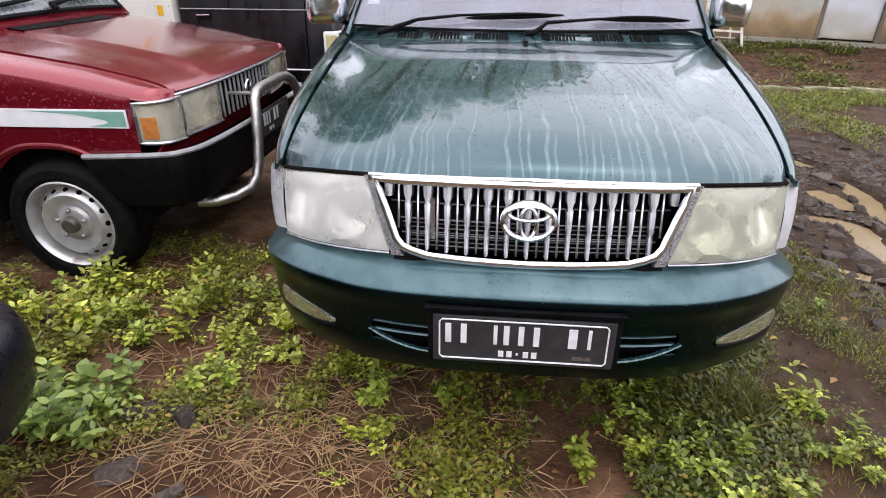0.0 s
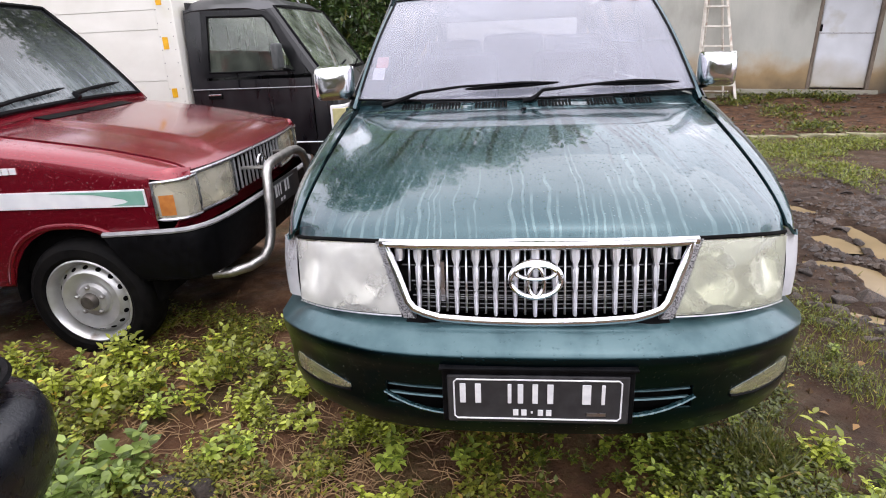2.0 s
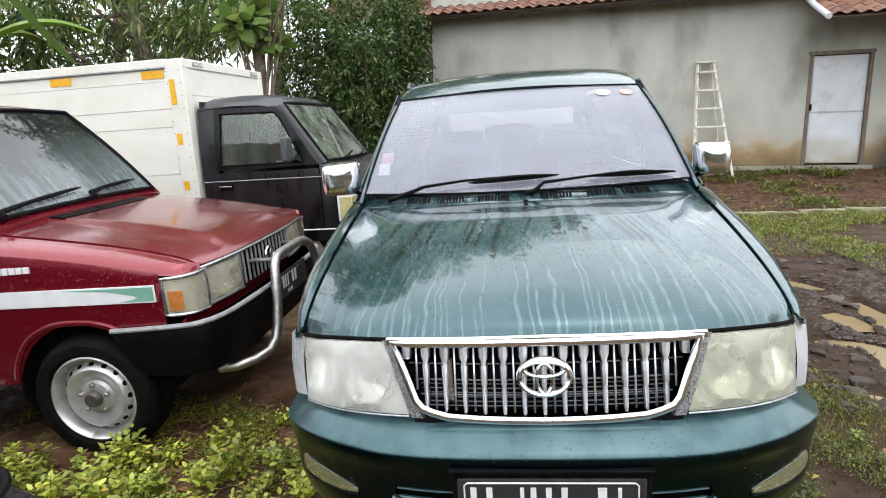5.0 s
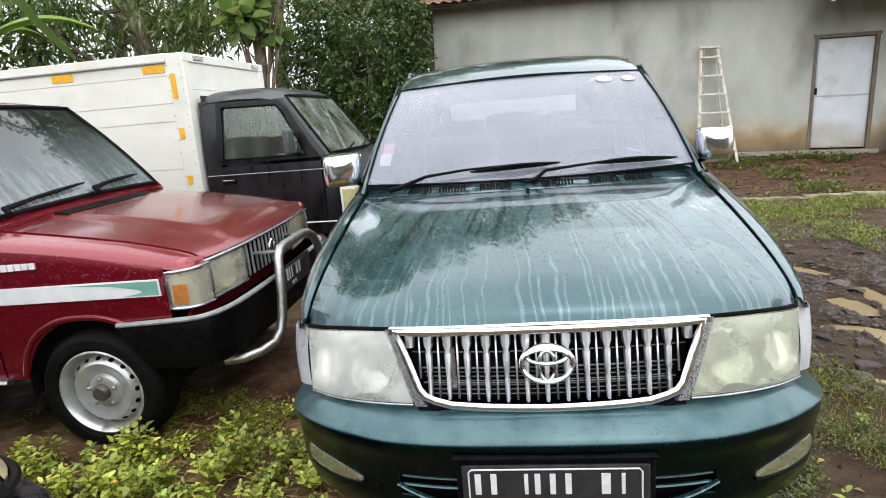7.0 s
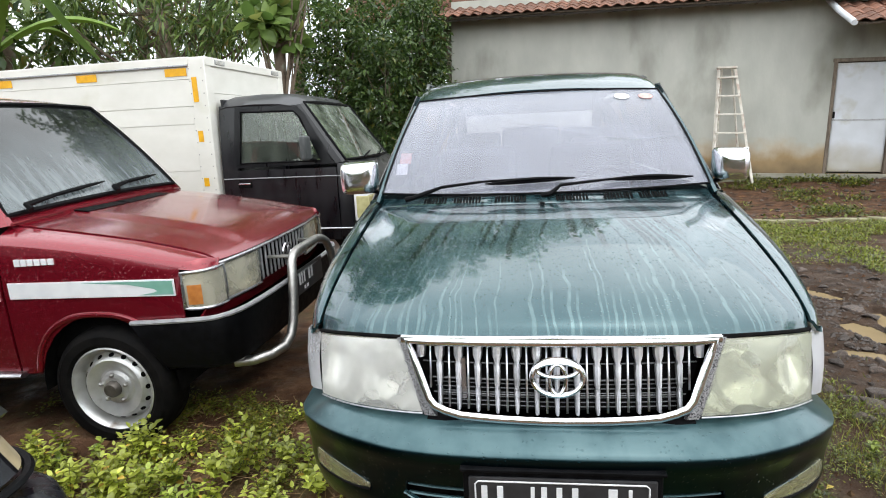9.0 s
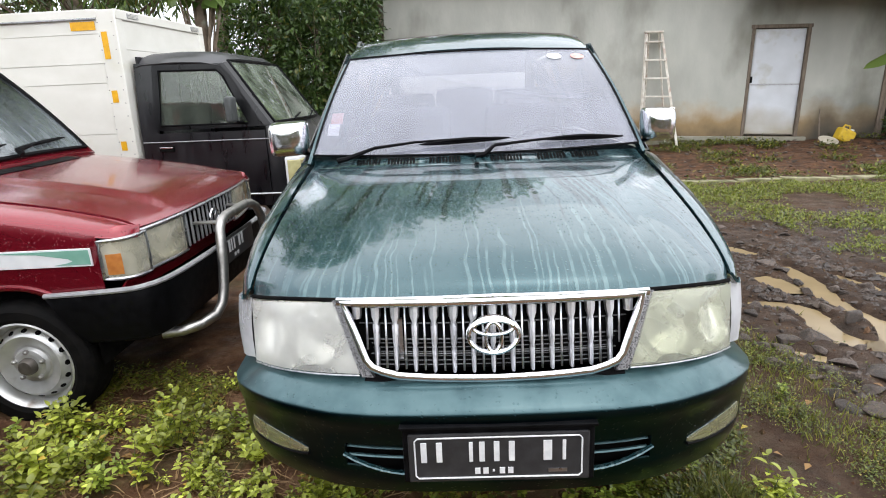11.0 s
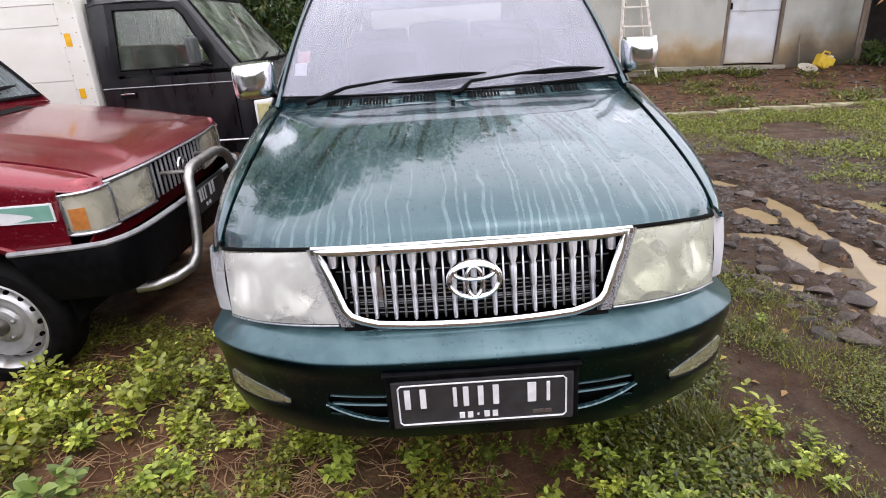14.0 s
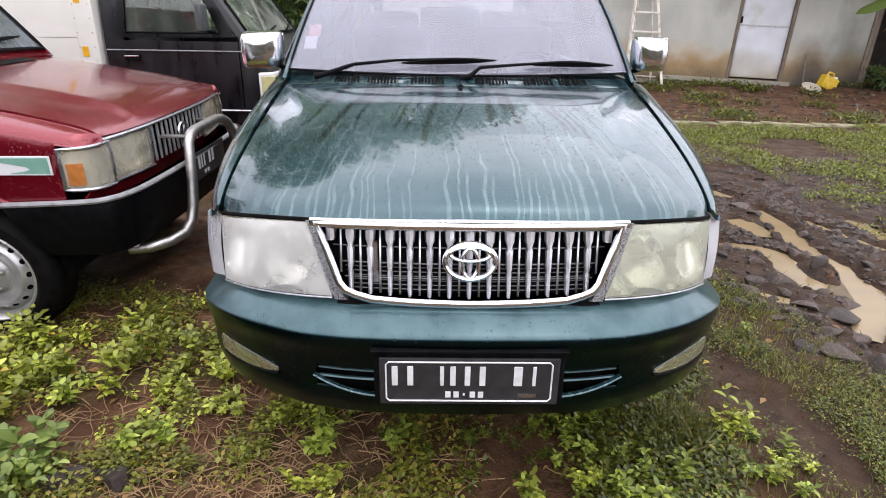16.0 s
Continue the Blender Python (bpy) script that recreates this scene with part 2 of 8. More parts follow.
# the windscreen's lavender film paints the mirrored sky over a little dust
WINDSCREEN = pane_mat("windscreen glass", (0.80, 0.795, 0.83), 0.06, 0.04, 0.20, (0.50, 0.52, 0.605), 0.2)
GLASS = pane_mat("tinted glass", (0.10, 0.12, 0.11), 0.1, 0.03, 0.05)
CLEAR = pane_mat("lamp lens", (0.97, 0.97, 0.95), 0.04, 0.04, 0.32, (0.84, 0.84, 0.82), 0.25)
CLEAR_OLD = pane_mat("older lamp lens", (0.90, 0.91, 0.84), 0.04, 0.04, 0.28, (0.68, 0.69, 0.60), 0.2)
CLEAR_WHITE = pane_mat("clear corner lens", (0.95, 0.95, 0.96), 0.05, 0.08, 0.36, (0.74, 0.74, 0.77))
CREAM = pane_mat("cream lamp lens", (0.90, 0.88, 0.80), 0.08, 0.05, 0.24, (0.80, 0.77, 0.66), 0.5)
YELLOWED = pane_mat("yellowed lens", (0.88, 0.86, 0.70), 0.03, 0.08, 0.14, (0.50, 0.49, 0.36))
AMBER = mat("amber lens", (0.52, 0.20, 0.05), (0.40, 0.14, 0.035), 30, 0.25, coat=0.3)
PITTED = mat("pitted silver plastic", (0.50, 0.50, 0.52), (0.36, 0.36, 0.38), 60, 0.35, 0.8, stain=(0.06, 0.06, 0.065), stain_scale=330, stain_at=(0.46, 0.58), bump=0.3, fine=200)
REFLECTOR = mat("lamp reflector", (0.88, 0.87, 0.84), (0.80, 0.79, 0.75), 9, 0.22, 1.0, rough2=0.36)
SEAT = mat("grey seat cloth", (0.05, 0.05, 0.055), (0.09, 0.09, 0.095), 40, 0.9, bump=0.2)
PAPER = mat("white sticker", (0.78, 0.78, 0.78), (0.65, 0.65, 0.66), 60, 0.6)
PINK = mat("faded red sticker", (0.62, 0.25, 0.22), (0.7, 0.45, 0.42), 90, 0.6)


# ---- mesh tools ----
def finish(name, bm, material, parent=None, smooth=True, label=""):
    bmesh.ops.recalc_face_normals(bm, faces=bm.faces)
    me = bpy.data.meshes.new(name)
    bm.to_mesh(me)
    bm.free()
    for m in (material if isinstance(material, (list, tuple)) else [material]):
        me.materials.append(m)
    if smooth:
        me.set_sharp_from_angle(angle=radians(38))
        me.polygons.foreach_set("use_smooth", [max(abs(c) for c in p.normal) < 0.99995 for p in me.polygons])
    ob = new(name, me)
    if parent:
        ob.parent = parent
    if label:
        ob["label"] = label
    return ob


def part(name, bm, material, parent, label="", smooth=True):
    return finish(name, bm, material, parent, smooth, label)


def empty(name, m, label, category, group=""):
    ob = new(name)
    ob.matrix_world = m
    return tagged(ob, label, category, group)


def box(bm, x0, x1, y0, y1, z0, z1, bevel=0.0, m=None):
    vs = [bm.verts.new((x, y, z)) for x in (x0, x1) for y in (y0, y1) for z in (z0, z1)]
    fs = [bm.faces.new([vs[i] for i in q]) for q in ((0, 1, 3, 2), (4, 6, 7, 5), (0, 4, 5, 1), (2, 3, 7, 6), (0, 2, 6, 4), (1, 5, 7, 3))]
    if bevel:
        es = list({e for f_ in fs for e in f_.edges})
        r = bmesh.ops.bevel(bm, geom=es, offset=bevel, segments=2, profile=0.5, affect="EDGES")
        vs = [v for v in vs if v.is_valid] + r["verts"]
    if m is not None:
        bmesh.ops.transform(bm, matrix=m, verts=list({v for v in vs if v.is_valid}))
    return bm


def block(*a, bevel=0.0, m=None):
    return box(bmesh.new(), *a, bevel=bevel, m=m)


def sheet(bm, rows, skip=None, close=False):
    """A grid of faces over rows of points; skip(i, j) leaves holes."""
    vs = [[bm.verts.new(p) for p in row] for row in rows]
    n = len(rows[0])
    for i in range(len(rows) - 1):
        for j in range(n if close else n - 1):
            if skip and skip(i, j):
                continue
            bm.faces.new((vs[i][j], vs[i][(j + 1) % n], vs[i + 1][(j + 1) % n], vs[i + 1][j]))
    return vs


INSIDE = [Vector((0, 2, 0.8))]


def shell(rows, thick, skip=None):
    """A sheet with thickness: its back lies thick behind it, on the side of the point in INSIDE, and the rims are closed."""
    bm = bmesh.new()
    sheet(bm, rows, skip)
    for v in [v for v in bm.verts if not v.link_faces]:
        bm.verts.remove(v)
    bmesh.ops.recalc_face_normals(bm, faces=bm.faces)
    bm.normal_update()
    out = sum((f_.normal.dot(f_.calc_center_median() - INSIDE[0]) * f_.calc_area() for f_ in bm.faces), 0.0)
    sign = -1.0 if out > 0 else 1.0
    front = list(bm.faces)
    rim = [e for e in bm.edges if len(e.link_faces) == 1]
    back = {v: bm.verts.new(v.co + v.normal * abs(thick) * sign) for v in list(bm.verts)}
    for f_ in front:
        bm.faces.new([back[v] for v in reversed(f_.verts)])
    for e in rim:
        a, b = e.verts
        bm.faces.new((a, b, back[b], back[a]))
    return bm


def tube(bm, path, r, sides=8, flat=1.0, closed=False, up=Vector((0, 0, 1)), caps=True):
    """A rod along a path; r may be a list of radii; flat squeezes it along up."""
    pts = [Vector(p) for p in path]
    rs = [float(q) for q in r] if isinstance(r, (list, tuple)) else [float(r)] * len(pts)
    rings = []
    for i, p in enumerate(pts):
        if closed:
            d = pts[(i + 1) % len(pts)] - pts[i - 1]
        else:
            d = pts[min(i + 1, len(pts) - 1)] - pts[max(i - 1, 0)]
        d.normalize()
        a = d.cross(up)
        if a.length < 0.05:
            a = d.cross(Vector((0, 1, 0)))
        a.normalize()
        b = a.cross(d).normalized()
        rings.append([bm.verts.new(p + rs[i] * (math.cos(k * math.tau / sides) * a + flat * math.sin(k * math.tau / sides) * b)) for k in range(sides)])
    n = len(rings)
    for i in range(n if closed else n - 1):
        for k in range(sides):
            bm.faces.new((rings[i][k], rings[i][(k + 1) % sides], rings[(i + 1) % n][(k + 1) % sides], rings[(i + 1) % n][k]))
    if caps and not closed:
        bm.faces.new(rings[0])
        bm.faces.new(rings[-1])
    return bm


def rod(path, r, sides=8, **k):
    return tube(bmesh.new(), path, r, sides, **k)


def lathe(bm, profile, m=None, n=40):
    """Turns a profile of (radius, height) round the z axis."""
    rings = []
    for r, h in profile:
        rings.append([bm.verts.new((r * math.cos(k * math.tau / n), r * math.sin(k * math.tau / n), h)) for k in range(n)])
    for i in range(len(rings) - 1):
        for k in range(n):
            bm.faces.new((rings[i][k], rings[i][(k + 1) % n], rings[i + 1][(k + 1) % n], rings[i + 1][k]))
    if m is not None:
        bmesh.ops.transform(bm, matrix=m, verts=[v for g in rings for v in g])
    return bm


def interp(x, table):
    xs, ys = zip(*table)
    return float(np.interp(x, xs, ys))


def smooth_curve(table, x):
    """A smooth curve through (x, y) pairs."""
    xs, ys = [p[0] for p in table], [p[1] for p in table]
    if x <= xs[0]:
        return ys[0]
    if x >= xs[-1]:
        return ys[-1]
    i = max(k for k in range(len(xs) - 1) if xs[k] <= x)
    h = xs[i + 1] - xs[i]
    t = (x - xs[i]) / h

    def slope(k):
        if k == 0 or k == len(xs) - 1:
            j = 0 if k == 0 else len(xs) - 2
            return (ys[j + 1] - ys[j]) / (xs[j + 1] - xs[j])
        return (ys[k + 1] - ys[k - 1]) / (xs[k + 1] - xs[k - 1])

    a, b = slope(i) * h, slope(i + 1) * h
    return (2 * t**3 - 3 * t * t + 1) * ys[i] + (t**3 - 2 * t * t + t) * a + (3 * t * t - 2 * t**3) * ys[i + 1] + (t**3 - t * t) * b

# ---- ground ----
def slope_z(x, y):
    """Height of the yard's plane in the world; level far away."""
    cx, cy = max(-9.0, min(12.0, x)), max(-6.0, min(14.0, y))
    return 0.0363 * cx + 0.0122 * cy


# muddy puddles in the lane: points along each, with half widths
PUDDLES = [
    [(2.34, 2.95, 0.04), (2.31, 2.7, 0.08), (2.29, 2.5, 0.08), (2.25, 2.25, 0.07), (2.25, 2.05, 0.06), (2.29, 1.9, 0.05), (2.24, 1.75, 0.06), (2.19, 1.57, 0.13), (2.12, 1.42, 0.14), (2.05, 1.30, 0.11), (1.95, 1.16, 0.07), (1.86, 1.04, 0.04)],
    [(2.04, 2.74, 0.04), (2.08, 2.6, 0.10), (2.10, 2.47, 0.09), (2.08, 2.36, 0.04)],
    [(1.72, 2.24, 0.03), (1.82, 2.20, 0.06), (1.92, 2.15, 0.07), (2.0, 2.04, 0.08), (1.96, 1.88, 0.08), (1.93, 1.72, 0.08), (2.0, 1.60, 0.09), (2.14, 1.55, 0.10)],
    [(2.55, 2.72, 0.03), (2.58, 2.5, 0.06), (2.65, 2.3, 0.06), (2.74, 2.12, 0.03)],
    [(2.88, 2.75, 0.03), (2.9, 2.55, 0.05), (2.88, 2.3, 0.04)],
    [(2.15, 3.55, 0.03), (2.2, 3.4, 0.08), (2.3, 3.25, 0.04)],
    [(1.62, 1.53, 0.02), (1.68, 1.47, 0.045), (1.74, 1.43, 0.02)],
    [(4.4, 4.6, 0.1), (4.9, 4.4, 0.3), (5.6, 4.2, 0.3), (6.2, 4.1, 0.1)],
]


def puddle_depth(x, y):
    best = 0.0
    for line in PUDDLES:
        for (x0, y0, w0), (x1, y1, w1) in zip(line, line[1:]):
            if abs(x - x0) > 1.2 or abs(y - y0) > 1.2:
                continue
            dx, dy = x1 - x0, y1 - y0
            t = max(0.0, min(1.0, ((x - x0) * dx + (y - y0) * dy) / (dx * dx + dy * dy)))
            d = math.hypot(x - x0 - t * dx, y - y0 - t * dy) - 0.72 * (w0 + (w1 - w0) * t)
            best = max(best, min(1.0, max(0.0, (0.05 - d) / 0.08)))
    return best


def lumps(x, y):
    """Unevenness of the yard: soft waves everywhere, ruts and clods in the muddy lane."""
    h = 0.018 * noise.noise(Vector((x * 0.9, y * 0.9, 3.1))) + 0.010 * noise.noise(Vector((x * 3.1, y * 3.1, 7.7)))
    h += 0.006 * noise.noise(Vector((x * 11, y * 11, 5.0)))
    h += 0.10 * max(0.0, min(1.0, (y - 8.6) / 1.4)) + (0.03 * noise.noise(Vector((x * 2.3, y * 2.3, 1.5))) if y > 6.8 else 0.0)
    mud = lane(x, y)
    if mud > 0:
        clod = 0.020 * noise.noise(Vector((x * 2.2 + 5, y * 1.3, 1.0))) + 0.022 * abs(noise.noise(Vector((x * 6, y * 6, 2.0)))) + 0.012 * noise.noise(Vector((x * 14, y * 14, 4.0)))
        h = h * (1 - mud) + mud * clod
        h -= 0.050 * puddle_depth(x, y)
    return h


def lane(x, y):
    """1 in the muddy lane beside the green car, 0 on the weeds."""
    left = 1.42 + 0.10 * math.sin(y * 2.3) + (0.15 * (y - 2.0) if y > 2 else 0) - 0.35 * max(0, 1 - y) * 0
    edge = max(0.0, min(1.0, (x - left) / 0.2)) * max(0.0, min(1.0, (6.5 - x) / 0.6))
    return edge * max(0.0, min(1.0, (y - 0.50 - max(0, 1.75 - x) * 0.6) / 0.3)) * max(0.0, min(1.0, (5.0 - y) / 0.8))


def ground_z(x, y):
    return slope_z(x, y) + lumps(x, y) * (1.0 if -8 < x < 14 and -6 < y < 14 else 0.3)


def ground_material():
    m, n, l, p = nodes_of("muddy yard soil")
    co = n.new("ShaderNodeTexCoord")

    def tex(scale, detail=8.0, rough=0.6):
        t = n.new("ShaderNodeTexNoise")
        t.inputs["Scale"].default_value, t.inputs["Detail"].default_value, t.inputs["Roughness"].default_value = scale, detail, rough
        l.new(co.outputs["Object"], t.inputs["Vector"])
        return t

    def ramp(src, stops):
        r = n.new("ShaderNodeValToRGB")
        e = r.color_ramp.elements
        e[0].position, e[0].color = stops[0][0], (*stops[0][1], 1)
        e[1].position, e[1].color = stops[-1][0], (*stops[-1][1], 1)
        for pos, c in stops[1:-1]:
            k = e.new(pos)
            k.color = (*c, 1)
        l.new(src, r.inputs[0])
        return r.outputs[0]

    soil = ramp(tex(6).outputs["Fac"], [(0.3, (0.040, 0.018, 0.009)), (0.5, (0.105, 0.049, 0.024)), (0.7, (0.215, 0.120, 0.064))])
    moss = ramp(tex(38, 4).outputs["Fac"], [(0.35, (0.038, 0.038, 0.012)), (0.7, (0.11, 0.10, 0.035))])
    mx = n.new("ShaderNodeMix")
    mx.data_type = "RGBA"
    mr = n.new("ShaderNodeMapRange")
    mr.inputs["From Min"].default_value, mr.inputs["From Max"].default_value = 0.5, 0.62
    mr.inputs["To Max"].default_value = 0.7
    l.new(tex(2.2, 9, 0.7).outputs["Fac"], mr.inputs["Value"])
    l.new(mr.outputs[0], mx.inputs["Factor"])
    l.new(soil, mx.inputs["A"])
    l.new(moss, mx.inputs["B"])
    def layer(name, dark, light, below):
        at = n.new("ShaderNodeAttribute")
        at.attribute_name = name
        c = ramp(tex(9).outputs["Fac"], [(0.32, dark), (0.68, light)])
        m3 = n.new("ShaderNodeMix")
        m3.data_type = "RGBA"
        l.new(at.outputs["Fac"], m3.inputs["Factor"])
        l.new(below, m3.inputs["A"])
        l.new(c, m3.inputs["B"])
        return m3.outputs["Result"]
    colour = layer("mud", (0.022, 0.012, 0.007), (0.072, 0.043, 0.027), mx.outputs["Result"])
    colour = layer("clay", (0.018, 0.009, 0.005), (0.135, 0.064, 0.032), colour)
    l.new(colour, p.inputs["Base Color"])
    p.inputs["Specular IOR Level"].default_value = 0.25
    wet = n.new("ShaderNodeMapRange")
    wet.inputs["From Min"].default_value, wet.inputs["From Max"].default_value = 0.35, 0.6
    wet.inputs["To Min"].default_value, wet.inputs["To Max"].default_value = 0.45, 0.95
    l.new(tex(4.1).outputs["Fac"], wet.inputs["Value"])
    l.new(wet.outputs[0], p.inputs["Roughness"])
    bp = n.new("ShaderNodeBump")
    bp.inputs["Strength"].default_value, bp.inputs["Distance"].default_value = 0.9, 0.03
    l.new(tex(30, 10, 0.7).outputs["Fac"], bp.inputs["Height"])
    l.new(bp.outputs[0], p.inputs["Normal"])
    return m


SOIL = ground_material()


def build_ground():
    xs = [-400, -150, -60, -30, -16, -10] + list(np.arange(-8, 1.3, 0.09)) + list(np.arange(1.3, 3.1, 0.035)) + list(np.arange(3.1, 9.01, 0.09)) + [9.5, 10.5, 12, 15, 25, 60, 150, 400]
    ys = [-400, -150, -60, -25, -12, -7, -5] + list(np.arange(-4, 0.8, 0.09)) + list(np.arange(0.8, 3.6, 0.035)) + list(np.arange(3.6, 10.9, 0.09)) + [11, 12, 14, 18, 30, 60, 150, 400]
    bm = bmesh.new()
    sheet(bm, [[(x, y, ground_z(x, y)) for x in xs] for y in ys])
    mud = bm.verts.layers.float.new("mud")
    clay = bm.verts.layers.float.new("clay")
    for v in bm.verts:
        v[mud] = max(lane(v.co.x, v.co.y), 0.8 * max(0.0, min(1.0, (v.co.x - 1.5) / 0.6)) * max(0.0, min(1.0, (v.co.y - 0.8) / 0.5)), 0.8 * max(0.0, min(1.0, (v.co.x - 0.75) / 0.3)) * max(0.0, min(1.0, (v.co.y + 1.5) / 0.8)))
        v[clay] = max(0.0, min(1.0, (v.co.y - 6.3) / 0.5)) if v.co.y < 13 else 0.0
    return tagged(finish("ground", bm, SOIL), "damp reddish brown earth with moss, in front of the house", "ground", kind="structure")


build_ground()
MUD_WATER = mat("muddy water", (0.27, 0.20, 0.11), (0.21, 0.155, 0.085), 3, 0.14, bump=0.02, fine=20, spec=0.22)
for line in PUDDLES:
    bm = bmesh.new()
    left, right = [], []
    pts = []
    for (x0, y0, w0), (x1, y1, w1) in zip(line, line[1:]):
        for k in range(5):
            t = k / 5
            pts.append((x0 + (x1 - x0) * t, y0 + (y1 - y0) * t, w0 + (w1 - w0) * t))
    rows = []
    for i, (x, y, w) in enumerate(pts):
        a, b = pts[max(i - 1, 0)], pts[min(i + 1, len(pts) - 1)]
        d = Vector((b[0] - a[0], b[1] - a[1], 0)).normalized()
        n_ = Vector((-d.y, d.x, 0))
        row = []
        for k in (-1, -0.5, 0, 0.5, 1):
            q = Vector((x, y, 0)) + n_ * (w * 0.85 + 0.05) * k
            row.append((q.x, q.y, slope_z(q.x, q.y) - 0.020))
        rows.append(row)
    sheet(bm, rows)
    tagged(finish("puddle", bm, MUD_WATER), "shallow puddle of yellow-brown muddy rain water", "puddle", "puddles in the lane", "structure")

# ---- the house ----
PLASTER = mat("weathered grey plaster", (0.36, 0.362, 0.325), (0.46, 0.46, 0.415), 1.6, 0.85, bump=0.5, fine=14,
              stain=(0.15, 0.145, 0.115), stain_scale=0.9, stain_at=(0.52, 0.74), stretch=(1, 1, 0.5))
def splash(m, low, high, colour, span=None):
    """A splash stain that thins out upwards along the foot of a wall; span: where along the wall it lies."""
    n, l = m.node_tree.nodes, m.node_tree.links
    p = n["Principled BSDF"]
    src = p.inputs["Base Color"].links[0].from_socket
    co = n.new("ShaderNodeTexCoord")
    sep = n.new("ShaderNodeSeparateXYZ")
    l.new(co.outputs["Object"], sep.inputs[0])
    t = n.new("ShaderNodeTexNoise")
    t.inputs["Scale"].default_value, t.inputs["Detail"].default_value = 1.8, 7.0
    l.new(co.outputs["Object"], t.inputs["Vector"])
    ma = n.new("ShaderNodeMath")
    ma.operation = "MULTIPLY_ADD"
    ma.inputs[1].default_value = 0.9
    l.new(t.outputs["Fac"], ma.inputs[0])
    l.new(sep.outputs[2], ma.inputs[2])
    mr = n.new("ShaderNodeMapRange")
    mr.inputs["From Min"].default_value, mr.inputs["From Max"].default_value = high + 0.45, low + 0.45
    mr.inputs["To Max"].default_value = 0.85
    l.new(ma.outputs[0], mr.inputs["Value"])
    factor = mr.outputs[0]
    for a, b in ((span[0], span[0] + 0.35), (span[1], span[1] - 0.5)) if span else ():
        e = n.new("ShaderNodeMapRange")
        e.inputs["From Min"].default_value, e.inputs["From Max"].default_value = a, b
        l.new(sep.outputs[0], e.inputs["Value"])
        k = n.new("ShaderNodeMath")
        k.operation = "MULTIPLY"
        l.new(factor, k.inputs[0])
        l.new(e.outputs[0], k.inputs[1])
        factor = k.outputs[0]
    mx = n.new("ShaderNodeMix")
    mx.data_type = "RGBA"
    mx.inputs["B"].default_value = (*colour, 1)
    l.new(factor, mx.inputs["Factor"])
    l.new(src, mx.inputs["A"])
    l.new(mx.outputs["Result"], p.inputs["Base Color"])


splash(PLASTER, 0.80, 1.20, (0.38, 0.235, 0.085))
splash(PLASTER, 0.42, 1.02, (0.050, 0.042, 0.032))
splash(PLASTER, 0.65, 1.45, (0.055, 0.052, 0.044), (8.2, 12.0))
# near-black boards: the open bay's shade is put into their colour
SHADE_BOARDS = mat("shade-dark boards", (0.020, 0.017, 0.014), (0.045, 0.036, 0.028), 4, 0.9, bump=0.3, fine=30)
TILE = mat("clay roof tile", (0.20, 0.088, 0.052), (0.12, 0.058, 0.040), 7, 0.8, bump=0.4, fine=60, stain=(0.10, 0.08, 0.06), stain_scale=4, vary=0.3)
TIMBER = mat("weathered timber", (0.19, 0.15, 0.115), (0.10, 0.075, 0.055), 6, 0.8, bump=0.3, fine=40, stretch=(8, 8, 1))
DOOR_WHITE = mat("faded white door", (0.62, 0.64, 0.68), (0.54, 0.56, 0.59), 2.5, 0.5, stain=(0.36, 0.33, 0.24), stain_scale=2.2, stain_at=(0.58, 0.8))
splash(DOOR_WHITE, 0.60, 1.15, (0.34, 0.29, 0.20))
CONCRETE = mat("old concrete", (0.30, 0.285, 0.235), (0.21, 0.20, 0.15), 5, 0.85, bump=0.5, fine=30, stain=(0.16, 0.16, 0.07), stain_scale=3)
HOUSE = pose(-1.59, 11.67, 0, 0, 0, -8.2)
house_floor = 0.55


def clay_tile():
    """One pantile: a wave across, lapped at its lower end. x across, y up the slope."""
    rows = []
    for y, lift in ((0.0, 0.012), (0.13, 0.006), (0.27, 0.0)):
        rows.append([(x, y, lift + 0.022 * math.cos((x / 0.21) * math.tau) + 0.010) for x in np.linspace(-0.105, 0.118, 8)])
    bm = shell(rows, 0.012)
    me = bpy.data.meshes.new("tile")
    bm.to_mesh(me)
    bm.free()
    me.materials.append(TILE)
    return me


def lay_tiles(parent, me, x0, x1, n_rows, at, pitch, rnd):
    """Rows of tiles up a slope that starts at the eave; at gives the eave's y and z."""
    n = int((x1 - x0) / 0.21)
    for r in range(n_rows):
        for i in range(n):
            ob = new("tile", me)
            ob.parent = parent
            d = r * 0.215
            ob.matrix_basis = pose(x0 + 0.105 + 0.21 * i + rnd.uniform(-0.006, 0.006), at[0] + d * math.cos(pitch) + rnd.uniform(-0.012, 0.012),
                                   at[1] + d * math.sin(pitch) + rnd.uniform(-0.004, 0.006), math.degrees(pitch) + rnd.uniform(-1.5, 1.5), rnd.uniform(-2, 2), rnd.uniform(-2, 2))


